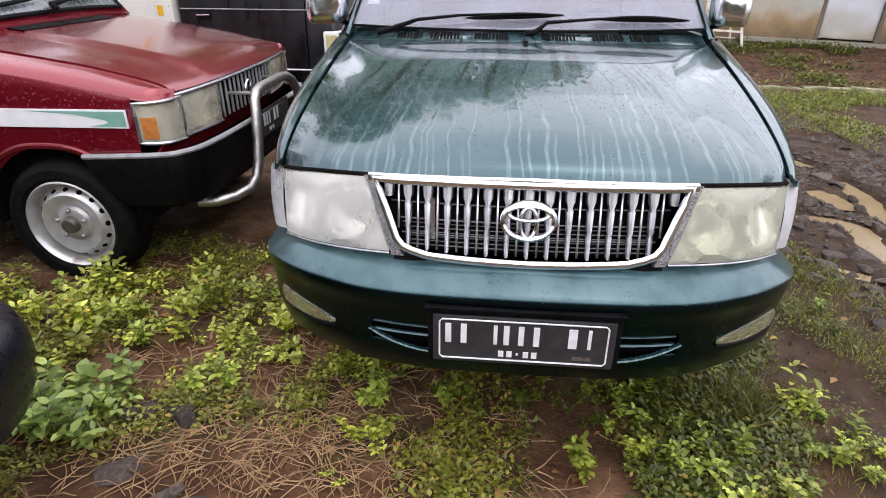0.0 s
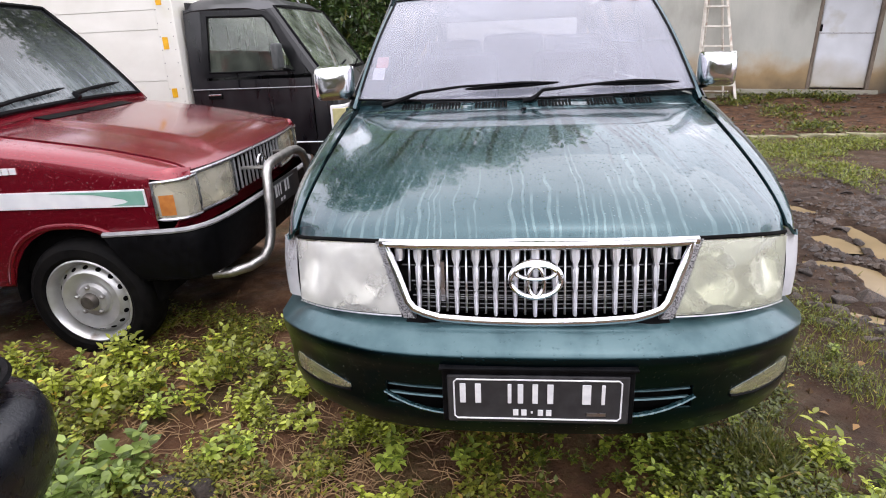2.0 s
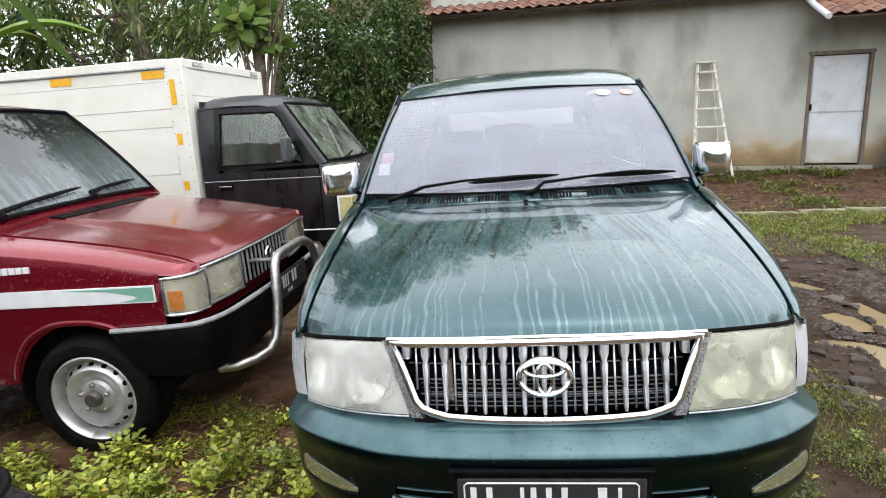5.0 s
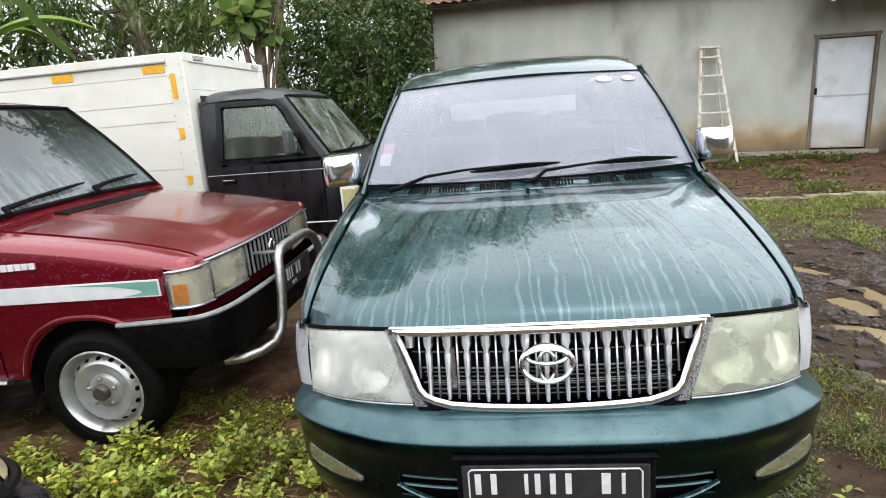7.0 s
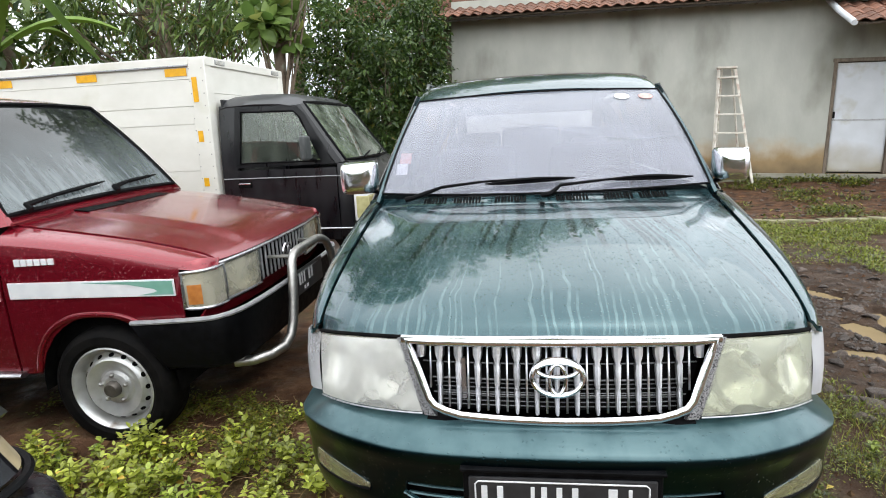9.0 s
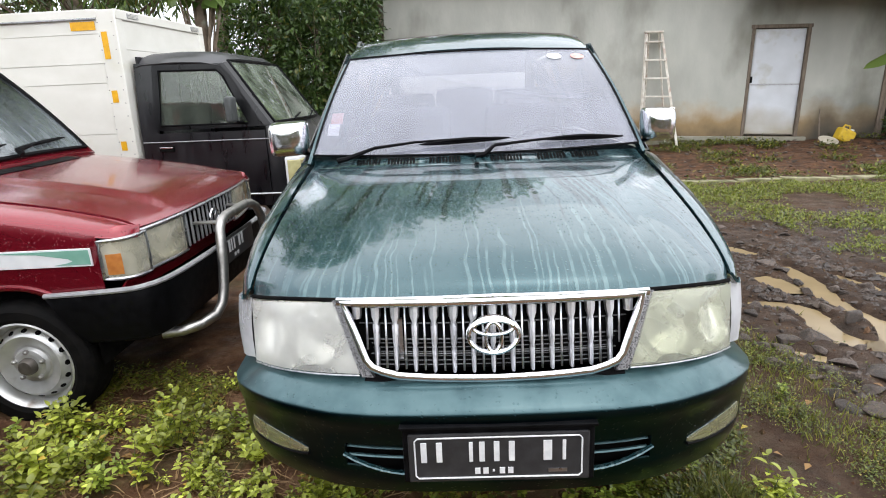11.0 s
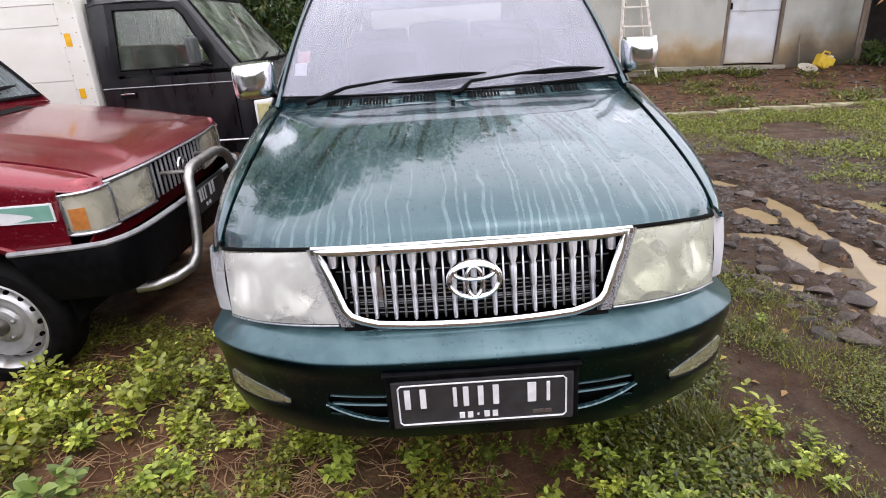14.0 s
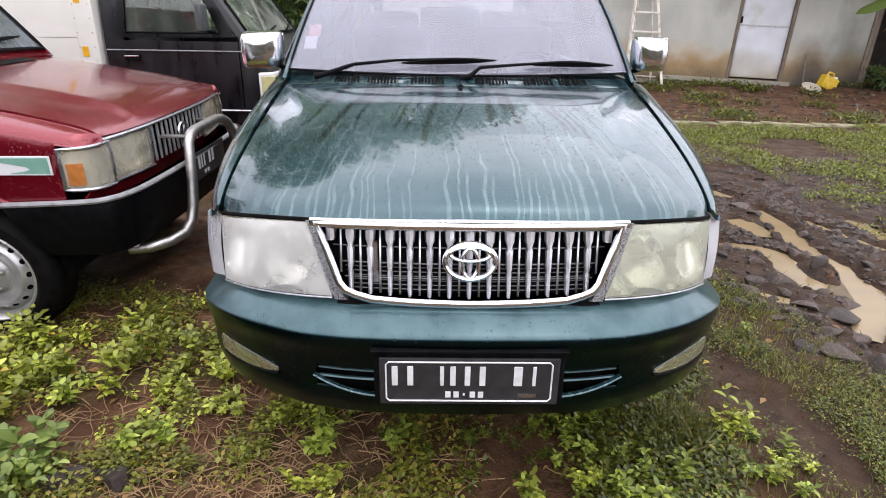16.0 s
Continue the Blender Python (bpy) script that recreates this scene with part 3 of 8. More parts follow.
def build_house():
    rnd = random.Random(5)
    h = empty("house", HOUSE, "grey plastered house with a clay tile roof and a white door", "house")
    # one front wall with a doorway and an open bay
    bm = bmesh.new()
    xs, zs = (0, 7.19, 8.23, 9.62, 13.8), (-0.3, house_floor, 2.62, 2.9, 4.05)
    rows = [[(x, 0, z) for x in xs] for z in zs]
    INSIDE[0] = Vector((5, 5, 2))
    bm = shell(rows, 0.2, lambda i, j: (j == 1 and i == 1) or (j == 3 and i in (1, 2)) or (j == 3 and i == 0 and False))
    part("wall", bm, PLASTER, h, "grey plaster, ochre splash stains along its foot", smooth=False)
    part("wall", block(0, 0.2, 0.2, 7, -0.3, 4.05), PLASTER, h, smooth=False)
    part("wall", block(0.2, 13.8, 6.8, 7, -0.3, 4.05), PLASTER, h, smooth=False)
    part("wall", block(13.8, 14, 0, 7, -0.3, 4.05), PLASTER, h, smooth=False)
    part("wall", block(9.42, 9.62, 0.2, 6.8, -0.3, 4.05), SHADE_BOARDS, h, smooth=False)
    part("inner_wall", block(9.63, 13.79, 3.0, 3.1, -0.1, 3.9), SHADE_BOARDS, h, "board wall inside the open bay, coloured near black for its shade", smooth=False)
    part("bay_floor", block(9.63, 13.79, 0.0, 3.0, house_floor - 0.055, house_floor - 0.03), SHADE_BOARDS, h, smooth=False)
    part("floor_slab", block(0.2, 13.8, 0.2, 6.8, -0.3, house_floor - 0.06), CONCRETE, h, smooth=False)
    part("ceiling", block(0.2, 13.8, 0.2, 6.8, 3.9, 4.0), TIMBER, h, smooth=False)
    # door: two sheet panels with a rail between
    d = part("door", block(7.25, 8.17, 0.055, 0.085, house_floor + 0.03, 2.545, bevel=0.004), DOOR_WHITE, h, "faded white sheet door, stained at its foot")
    part("panel", block(7.275, 8.145, 0.044, 0.056, 1.545, 2.52, bevel=0.004), DOOR_WHITE, d)
    part("panel", block(7.275, 8.145, 0.044, 0.056, house_floor + 0.05, 1.515, bevel=0.004), DOOR_WHITE, d)
    part("door_rail", block(7.26, 8.16, 0.036, 0.052, 1.515, 1.545, bevel=0.003), SATIN, d)
    part("latch", block(7.262, 7.30, 0.015, 0.05, 1.56, 1.68, bevel=0.006), BLACK_PLASTIC, d)
    f_ = part("door_frame", block(7.19, 7.25, -0.015, 0.12, house_floor, 2.62, bevel=0.006), TIMBER, h, "weathered brown timber frame")
    part("jamb", block(8.17, 8.23, -0.015, 0.12, house_floor, 2.62, bevel=0.006), TIMBER, f_)
    part("lintel", block(7.17, 8.25, -0.018, 0.12, 2.555, 2.62, bevel=0.006), TIMBER, f_)
    part("plinth", block(5.95, 8.36, -0.10, -0.002, house_floor - 0.09, house_floor - 0.005, bevel=0.008), CONCRETE, h, "pale concrete step along the wall")
    part("plinth", block(0.0, 9.6, -0.035, -0.002, -0.3, house_floor - 0.10, bevel=0.006), CONCRETE, h)
    part("post", block(9.58, 9.70, -0.03, 0.10, 0.2, 2.95, bevel=0.006), TIMBER, h)
    # roof: battens and sheet below, real tiles along the eaves
    pitch = radians(22)
    roof = part("roof", block(-2.85, 14.6, 0, 4.9, -0.03, 0.0, m=pose(0, -0.52, 3.64, 22, 0, 0)), TIMBER, h, "weathered clay tile roof")
    part("roof_sheet", block(-2.82, 14.6, 0.80, 4.9, 0.0, 0.03, m=pose(0, -0.52, 3.64, 22, 0, 0)), TILE, roof)
    part("roof_back", block(-2.85, 14.6, -4.9, 0, -0.03, 0.03, m=pose(0, 8.55, 3.64, -22, 0, 0)), TILE, roof)
    for k in range(26):
        x = -2.7 + 0.42 * k
        part("rafter", block(x, x + 0.05, 0.03, 0.75, -0.10, -0.035, bevel=0.004, m=pose(0, -0.52, 3.64, 22, 0, 0)), TIMBER, roof)
    part("fascia", block(-2.80, 6.9, -0.500, -0.480, 3.575, 3.62, bevel=0.003), SHADE_BOARDS, roof)
    tile = clay_tile()
    lay_tiles(roof, tile, -2.85, 6.9, 4, (-0.60, 3.64), pitch, rnd)
    porch = part("porch_roof", block(7.05, 12.5, 0, 1.45, -0.03, 0.0, m=pose(0, -1.22, 3.04, 24, 0, 0)), TIMBER, h, "lower tiled roof over the door")
    lay_tiles(porch, tile, 7.05, 12.2, 5, (-1.28, 3.05), radians(24), rnd)
    part("barge_pole", rod([(6.98, -0.02, 3.64), (7.0, -0.6, 3.34), (7.02, -1.28, 3.04)], 0.05, 10), DOOR_WHITE, porch, "white pole along the roof edge")
    for x in (9.75, 12.3):
        part("porch_post", block(x, x + 0.10, -1.15, -1.05, 0.0, 3.02, bevel=0.006), TIMBER, porch)
    # dark timbers at the gable corner
    part("gable_frame", block(-0.12, -0.03, 0.05, 0.15, 0.2, 3.9, bevel=0.006), TIMBER, h)
    for z in (2.5, 3.1, 3.5):
        part("gable_board", block(-0.55, -0.03, 0.10, 0.13, z, z + 0.12, bevel=0.004), TIMBER, h)
    return h


house = build_house()

# ---- the green car ----
# Car frame: x to the camera's right, y from the nose to the tail, z up.
NOSE = [(0, 0.105), (0.2, 0.112), (0.394, 0.138), (0.55, 0.205), (0.67, 0.305), (0.74, 0.40), (0.768, 0.47)]
LIP = [(0, -0.022), (0.25, -0.012), (0.4, 0.016), (0.5, 0.060), (0.6, 0.122), (0.7, 0.215), (0.765, 0.33), (0.795, 0.45), (0.80, 0.56)]


def nose_y(x, z):
    """The front of lamps and grille: leans back a little towards the top."""
    return smooth_curve(NOSE, abs(x)) - 0.20 * (0.866 - z)


def hood_rim_z(x):
    return smooth_curve([(0, 0.868), (0.394, 0.860), (0.55, 0.846), (0.672, 0.822)], abs(x))


def hood_point(s, t):
    x0, x1 = 0.672 * s, 0.664 * s
    y0, z0 = smooth_curve(NOSE, abs(x0)) + 0.004, hood_rim_z(x0)
    y1, z1 = 0.955 + 0.15 * s * s, 1.083 - 0.016 * s * s
    tt = t * t * 0.45 + t * 0.55
    x, y = x0 + (x1 - x0) * tt, y0 + (y1 - y0) * tt
    z = z0 + (z1 - z0) * tt ** 0.66
    crease = 0.40 + 0.13 * tt
    k = max(0.0, min(1.0, (crease - abs(x)) / 0.05))
    z += 0.010 * k * k * (3 - 2 * k) * min(1.0, tt * 7) * min(1.0, (1 - tt) * 4)
    z -= 0.009 * max(0.0, 1 - tt / 0.04) ** 2
    return Vector((x, y, z))


def fender_half(y):
    return smooth_curve([(0.30, 0.700), (0.36, 0.725), (0.42, 0.740), (0.5, 0.752), (0.6, 0.764), (0.8, 0.770), (1.0, 0.766), (1.25, 0.765)], y)


def rim_gap_z(y):
    t = max(0.0, min(1.0, (y - 0.305) / 0.875))
    return 0.822 + 0.268 * t ** 0.66


FRONT_AXLE, REAR_AXLE, WHEEL_R = 0.86, 3.36, 0.305


def arch(y):
    """Lower edge of the side: the sill, raised over the wheels."""
    z = 0.30
    for a in (FRONT_AXLE, REAR_AXLE):
        d = 0.37 ** 2 - (y - a) ** 2
        if d > 0:
            z = max(z, 0.30 + math.sqrt(d))
    return z


def fender_rows(side):
    rows = []
    for y in [0.315, 0.33, 0.36, 0.40, 0.45, 0.49, 0.495, 0.51, 0.55, 0.62, 0.7, 0.78, 0.86, 0.94, 1.02, 1.10, 1.16, 1.2, 1.225, 1.235, 1.26]:
        w, g, low = fender_half(y), rim_gap_z(min(y, 1.18)), max(arch(y), 0.30 if y > 0.48 else interp(y, [(0.3, 0.82), (0.48, 0.60)]))
        low = interp(y, [(0.315, 0.806), (0.362, 0.790), (0.425, 0.780), (0.493, 0.773)]) if y < 0.493 else low
        pts = [(0.681 + (w - 0.681) * f_, g - d_) for f_, d_ in ((0, 0.004), (0.28, 0.008), (0.66, 0.022), (0.89, 0.050), (1.0, 0.095))]
        lo_top = g - 0.095
        for k in range(1, 6):
            z = lo_top + (low - lo_top) * k / 5
            pts.append((w + (0.014 if y > 0.6 else 0.004) * math.sin(math.pi * min(1, k / 5)), z))
        rows.append([(side * x, y, max(z, low)) for x, z in pts])
    return rows


def side_rows(side, y0, y1):
    rows = []
    n = max(6, int((y1 - y0) / 0.07))
    for i in range(n + 1):
        y = y0 + (y1 - y0) * i / n
        low = arch(y)
        pts = []
        for k in range(9):
            z = 1.075 + (low - 1.075) * k / 8
            pts.append((side * (0.742 + 0.028 * math.sin(math.pi * min(1.0, (1.1 - z) / 0.75) ** 0.7)), y, z))
        rows.append(pts)
    return rows


def bumper_point(x, v):
    """v runs down the bumper's profile, 0 to 1."""
    prof = [(0, 0.100, 0.656), (0.10, 0.062, 0.646), (0.18, 0.032, 0.632), (0.255, 0.004, 0.614), (0.28, -0.002, 0.606), (0.31, -0.004, 0.596), (0.36, -0.003, 0.580), (0.48, 0.009, 0.545),
            (0.56, 0.014, 0.515), (0.66, 0.019, 0.475), (0.74, 0.020, 0.440), (0.79, 0.019, 0.425), (0.86, 0.026, 0.392), (0.93, 0.042, 0.358), (1.0, 0.09, 0.335)]
    dy = smooth_curve([(p[0], p[1]) for p in prof], v)
    z = smooth_curve([(p[0], p[2]) for p in prof], v)
    a = abs(x)
    drop = smooth_curve([(0, 0), (0.33, 0.004), (0.55, 0.016), (0.68, 0.034), (0.77, 0.062), (0.80, 0.075)], a)
    z -= drop * max(0.0, min(1.0, (z - 0.40) / 0.22))
    y = smooth_curve(LIP, a)
    # towards the corners the surface looks sideways, so the profile moves inwards instead of back
    turn = max(0.0, min(1.0, (a - 0.6) / 0.2))
    return Vector((x - math.copysign(dy * turn * 0.9, x) if a > 0 else x, y + dy * (1 - 0.8 * turn), z))


GREY_STRIP_DARK = mat("dark grey mesh", (0.10, 0.10, 0.105), (0.16, 0.16, 0.165), 40, 0.4, 0.4)
GREY_RAIL = mat("dull roof rail", (0.10, 0.11, 0.11), (0.16, 0.17, 0.17), 20, 0.4, 0.5)


def green_car():
    INSIDE[0] = Vector((0, 2.2, 0.75))
    car = empty("car", YARD.copy(), "dark green family van with chrome grille, wet from rain", "car")

    # hood
    ts = [0, 0.02, 0.05, 0.09] + list(np.linspace(0.14, 1, 22))
    rows = [[hood_point(s, t) for s in np.linspace(-1, 1, 41)] for t in ts]
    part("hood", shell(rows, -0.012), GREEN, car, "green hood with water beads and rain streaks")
    for side in (-1, 1):
        part("fender", shell(fender_rows(side), -0.008 * side), GREEN, car)
        part("front_door", shell(side_rows(side, 1.27, 2.17), -0.02 * side), GREEN, car)
        part("rear_door", shell(side_rows(side, 2.18, 3.02), -0.02 * side), GREEN, car)
        part("rear_quarter", shell(side_rows(side, 3.03, 4.12), -0.02 * side), GREEN, car)
    # inner body: dark tub under hood and cabin
    bm = bmesh.new()
    box(bm, -0.62, 0.62, 0.52, 1.2, 0.45, 0.80)
    box(bm, -0.70, 0.70, 1.2, 4.1, 0.34, 0.62)
    part("floor_pan", bm, DARK, car)
    bm = bmesh.new()
    rows = [[Vector((0.69 * s, 0.36 + (0.84 + 0.02 * s * s) * t, 0.70 + 0.30 * t)) for s in np.linspace(-1, 1, 9)] for t in (0, 0.3, 0.6, 1)]
    part("engine_bay", shell(rows, 0.02), DARK, car)
    # tail
    rows = [[Vector((0.745 * s * (1 - 0.16 * max(0, (z - 1.07) / 0.55)), 4.14 + 0.05 * (1 - s * s) - 0.10 * max(0, (z - 1.07) / 0.55), z)) for s in np.linspace(-1, 1, 13)] for z in np.linspace(0.36, 1.09, 7)]
    part("tailgate", shell(rows, 0.03), GREEN, car)

    # roof and pillars
    def roof_point(s, t):
        w = 0.614 + 0.008 * math.sin(math.pi * t)
        x = w * s
        y = 1.70 - 0.055 * (1 - s * s) + t * 2.36
        z = smooth_curve([(0, 1.522), (0.02, 1.545), (0.05, 1.578), (0.14, 1.628), (0.3, 1.655), (0.6, 1.665), (0.9, 1.648), (1, 1.600)], t) - 0.026 * abs(s) ** 2.4 - (0.03 + 0.02 * min(1, t * 5)) * max(0, abs(s) - 0.9) / 0.1
        return Vector((x, y, z + 0.018 * (1 - s * s) * (1 - min(1, t * 4))))
    rows = [[roof_point(s, t) for s in np.linspace(-1, 1, 25)] for t in [0, 0.015, 0.03, 0.06, 0.1, 0.16, 0.25, 0.4, 0.6, 0.8, 0.95, 1]]
    part("roof", shell(rows, -0.02), GREEN_PLAIN, car)

    def ws_point(s, t):
        a = Vector((0.668 * s, 1.035 + 0.135 * s * s, 1.112 + 0.004 * s * s))
        b = Vector((0.572 * s, 1.650 + 0.045 * s * s, 1.530 - 0.016 * s * s))
        return a.lerp(b, t) + Vector((0, -0.02, 0.018)) * math.sin(math.pi * t)
    rows = [[ws_point(s, t) for s in np.linspace(-1, 1, 25)] for t in np.linspace(0, 1, 12)]
    ws = part("windshield", shell(rows, -0.006), WINDSCREEN, car, "tinted windshield, reflected grey sky painted in its hazy film")
    ws.visible_shadow = False
    # rubber seal and dark band round the glass
    loop = [ws_point(s, 0) for s in np.linspace(-1, 1, 17)] + [ws_point(1, t) for t in np.linspace(0.1, 1, 9)] + \
           [ws_point(s, 1) for s in np.linspace(0.9, -1, 16)] + [ws_point(-1, t) for t in np.linspace(0.9, 0.1, 8)]
    part("windshield_seal", rod([p + Vector((0, -0.002, 0.001)) for p in loop], 0.0048, 6, closed=True), BLACK_PLASTIC, car)
    for side in (-1, 1):
        # windscreen pillar
        rows = []
        for t in np.linspace(-0.06, 0.945, 10):
            p = ws_point(side, t)
            rows.append([p + Vector((side * 0.000, -0.012, -0.004)), p + Vector((side * 0.014, -0.006, 0.000)), p + Vector((side * 0.026, 0.03, -0.008)),
                         p + Vector((side * 0.030, 0.085, -0.016)), p + Vector((side * 0.02, 0.09, -0.02)), p + Vector((side * -0.004, 0.02, -0.02))])
        bm = bmesh.new()
        sheet(bm, rows, close=True)
        bm.faces.new([v for v in bm.verts][:6])
        bm.faces.new([v for v in bm.verts][-6:])
        part("pillar", bm, GREEN_PLAIN, car)
        # side glass and the posts between
        def sidepos(y, z):
            return Vector((side * (0.742 - 0.145 * (z - 1.075) / 0.50), y, z))
        for y0, y0t, y1, y1t in ((1.26, 1.80, 2.14, 2.14), (2.22, 2.22, 2.98, 2.94), (3.06, 3.02, 4.00, 3.90)):
            rows = [[sidepos(y0 + (y0t - y0) * t + (y1 + (y1t - y1) * t - y0 - (y0t - y0) * t) * k, 1.08 + 0.47 * t) for k in np.linspace(0, 1, 5)] for t in np.linspace(0, 1, 4)]
            g = part("side_window", shell(rows, 0.005), GLASS, car)
            g.visible_shadow = False
        for ya, yb in ((2.14, 2.22), (2.96, 3.06), (3.96, 4.08)):
            rows = [[sidepos(y, z) + Vector((side * 0.004, -0.06 * (z - 1.07) / 0.5 if ya > 3.5 else 0, 0)) for y in (ya, yb)] for z in (1.06, 1.3, 1.56)]
            part("pillar", shell(rows, 0.03), GREEN, car)
        part("roof_rail", rod([(side * 0.585, 2.05, 1.590), (side * 0.585, 2.12, 1.622 - 0.02 * (side > 0)), (side * 0.585, 2.4, 1.626 - 0.025 * (side > 0)), (side * 0.585, 3.6, 1.630 - 0.025 * (side > 0)), (side * 0.585, 3.75, 1.600)], 0.009, 8), GREY_RAIL, car)
    rows = [[Vector((0.60 * s, 4.15 - 0.10 * t + 0.04 * (1 - s * s), 1.10 + 0.41 * t)) for s in np.linspace(-1, 1, 9)] for t in np.linspace(0, 1, 4)]
    g = part("rear_window", shell(rows, 0.005), pane_mat("rear glass", (0.97, 0.97, 0.98), 0.0, 0.03, 0.01), car)
    g.visible_shadow = False

    part("rear_header", block(-0.61, 0.61, 4.00, 4.02, 1.475, 1.60, bevel=0.006), SEAT, car)
    for side in (-1, 1):
        part("rear_post", block(min(side * 0.54, side * 0.62), max(side * 0.54, side * 0.62), 3.995, 4.03, 1.08, 1.58, bevel=0.006), SEAT, car)

    # cabin
    part("dashboard", block(-0.64, 0.64, 1.14, 1.50, 0.86, 1.06, bevel=0.04), BLACK_PLASTIC, car)
    for x in (-0.33, 0.33):
        bm = bmesh.new()
        box(bm, x - 0.24, x + 0.24, 1.85, 2.30, 0.62, 0.78, bevel=0.05)
        box(bm, x - 0.23, x + 0.23, 2.26, 2.40, 0.74, 1.26, bevel=0.05)
        box(bm, x - 0.11, x + 0.11, 2.32, 2.40, 1.22, 1.29, bevel=0.030)
        part("front_seat", bm, SEAT, car)
    bm = bmesh.new()
    box(bm, -0.62, 0.62, 2.75, 3.2, 0.62, 0.80, bevel=0.05)
    box(bm, -0.62, -0.22, 3.14, 3.28, 0.74, 1.335, bevel=0.04)
    box(bm, -0.21, 0.21, 3.14, 3.28, 0.74, 1.365, bevel=0.04)
    box(bm, 0.22, 0.62, 3.14, 3.28, 0.74, 1.345, bevel=0.04)
    part("rear_seat", bm, SEAT, car)
    part("steering_wheel", rod([(0.33 + 0.17 * math.cos(a), 1.55 + 0.05 * math.sin(a), 1.0 + 0.16 * math.sin(a)) for a in np.linspace(0, math.tau, 25)[:-1]], 0.014, 6, closed=True), BLACK_PLASTIC, car)

    # cowl with its vents
    def cowl_at(x, k, lift=0.0):
        """k runs from the hood's rear edge to the foot of the glass."""
        q = (x / 0.664) ** 2
        return Vector((x, 0.961 + 0.15 * q + 0.088 * k, 1.082 - 0.015 * q + 0.030 * k - 0.006 * max(0, k - 0.8) / 0.2 + lift))
    rows = [[cowl_at(x, k) for x in np.linspace(-0.662, 0.662, 31)] for k in (-0.15, 0, 0.3, 0.6, 0.8, 1.0)]
    cowl = part("cowl", shell(rows, -0.01), GREEN, car)
    for xa, xb in ((-0.473, -0.375), (-0.346, -0.241), (-0.181, -0.061), (0.055, 0.175), (0.237, 0.344), (0.373, 0.482)):
        bm = bmesh.new()
        for x in np.arange(xa, xb, 0.0125):
            a, b = cowl_at(x, 0.22), cowl_at(x, 0.72)
            vs = [bm.verts.new(p + Vector((dx, 0, dz))) for p, dz0 in ((a, 0), (b, 0)) for dx in (0, 0.008) for dz in (-0.003, 0.0022)]
            for q in ((0, 1, 3, 2), (4, 6, 7, 5), (0, 4, 5, 1), (2, 3, 7, 6), (0, 2, 6, 4), (1, 5, 7, 3)):
                bm.faces.new([vs[i] for i in q])
        part("vent", bm, DARK, cowl, smooth=False)
    part("washer_nozzle", block(-0.009, 0.009, 0.925, 0.940, 1.083, 1.091, bevel=0.003), BLACK_PLASTIC, car)

    # wipers
    def on(x, t, lift=1.0):
        s = x / (0.668 - 0.096 * t)
        return ws_point(s, t) + Vector((0, -0.014, 0.013)) * lift
    for piv, arm, b0, b1 in ((Vector((-0.55, 1.080, 1.098)), ((-0.40, 0.030), (-0.24, 0.068), (-0.06, 0.084)), (-0.22, 0.062), (0.135, 0.090)),
                             (Vector((0.0, 1.020, 1.104)), ((0.075, 0.028), (0.235, 0.050), (0.40, 0.066)), (0.25, 0.066), (0.60, 0.046))):
        w = part("wiper", rod([piv, piv + Vector((0.035, -0.004, 0.008))] + [on(x, t, 1.3) for x, t in arm], [0.012, 0.010, 0.0065, 0.005, 0.004], 8), BLACK_PLASTIC, car)
        pts = [on(b0[0] + (b1[0] - b0[0]) * k, b0[1] + (b1[1] - b0[1]) * k, 0.8) for k in np.linspace(0, 1, 11)]
        part("blade", rod(pts, [0.003, 0.007, 0.008, 0.009, 0.009, 0.009, 0.009, 0.009, 0.008, 0.006, 0.003], 6), BLACK_PLASTIC, w)
        hump = [p + Vector((0, -0.010, 0.014)) * (0.7 * math.sin(math.pi * k / 10)) for k, p in enumerate(pts)]
        part("blade_bridge", rod(hump, [0.003, 0.005, 0.006, 0.007, 0.008, 0.009, 0.008, 0.007, 0.006, 0.005, 0.003], 6, flat=0.7), BLACK_PLASTIC, w)

    # stickers on the glass
    for x, r_, mt, nm in ((0.392, 0.035, PAPER, "round white sticker"), (0.502, 0.032, PINK, "faded red oval sticker")):
        bm = bmesh.new()
        c = ws_point(x / 0.583, 0.89)
        ux = (ws_point(x / 0.583 + 0.05, 0.89) - c).normalized()
        uy = (ws_point(x / 0.583, 0.93) - c).normalized()
        nn = ux.cross(uy).normalized()
        ring = [bm.verts.new(c + nn * 0.0035 + r_ * (math.cos(a) * ux + 0.78 * math.sin(a) * uy)) for a in np.linspace(0, math.tau, 25)[:-1]]
        back = [bm.verts.new(v.co - nn * 0.0015) for v in ring]
        bm.faces.new(ring)
        for i in range(24):
            bm.faces.new((ring[i], ring[(i + 1) % 24], back[(i + 1) % 24], back[i]))
        part("sticker", bm, mt, ws, nm)
    for t0, t1, x0, x1, mt in ((0.285, 0.385, -0.612, -0.560, PINK), (0.185, 0.285, -0.622, -0.570, PAPER)):
        rows = [[ws_point(x / (0.668 - 0.096 * t), t) + Vector((0, 0.010, -0.010)) for x in (x0, (x0 + x1) / 2, x1)] for t in (t0, (t0 + t1) / 2, t1)]
        part("sticker", shell(rows, 0.0015), mt, ws, "small paper permit stuck inside the glass")

    # bumper
    us = sorted(set([round(x, 4) for x in np.linspace(-0.80, 0.80, 65)] + [-0.39, 0.39, -0.385, 0.385]))
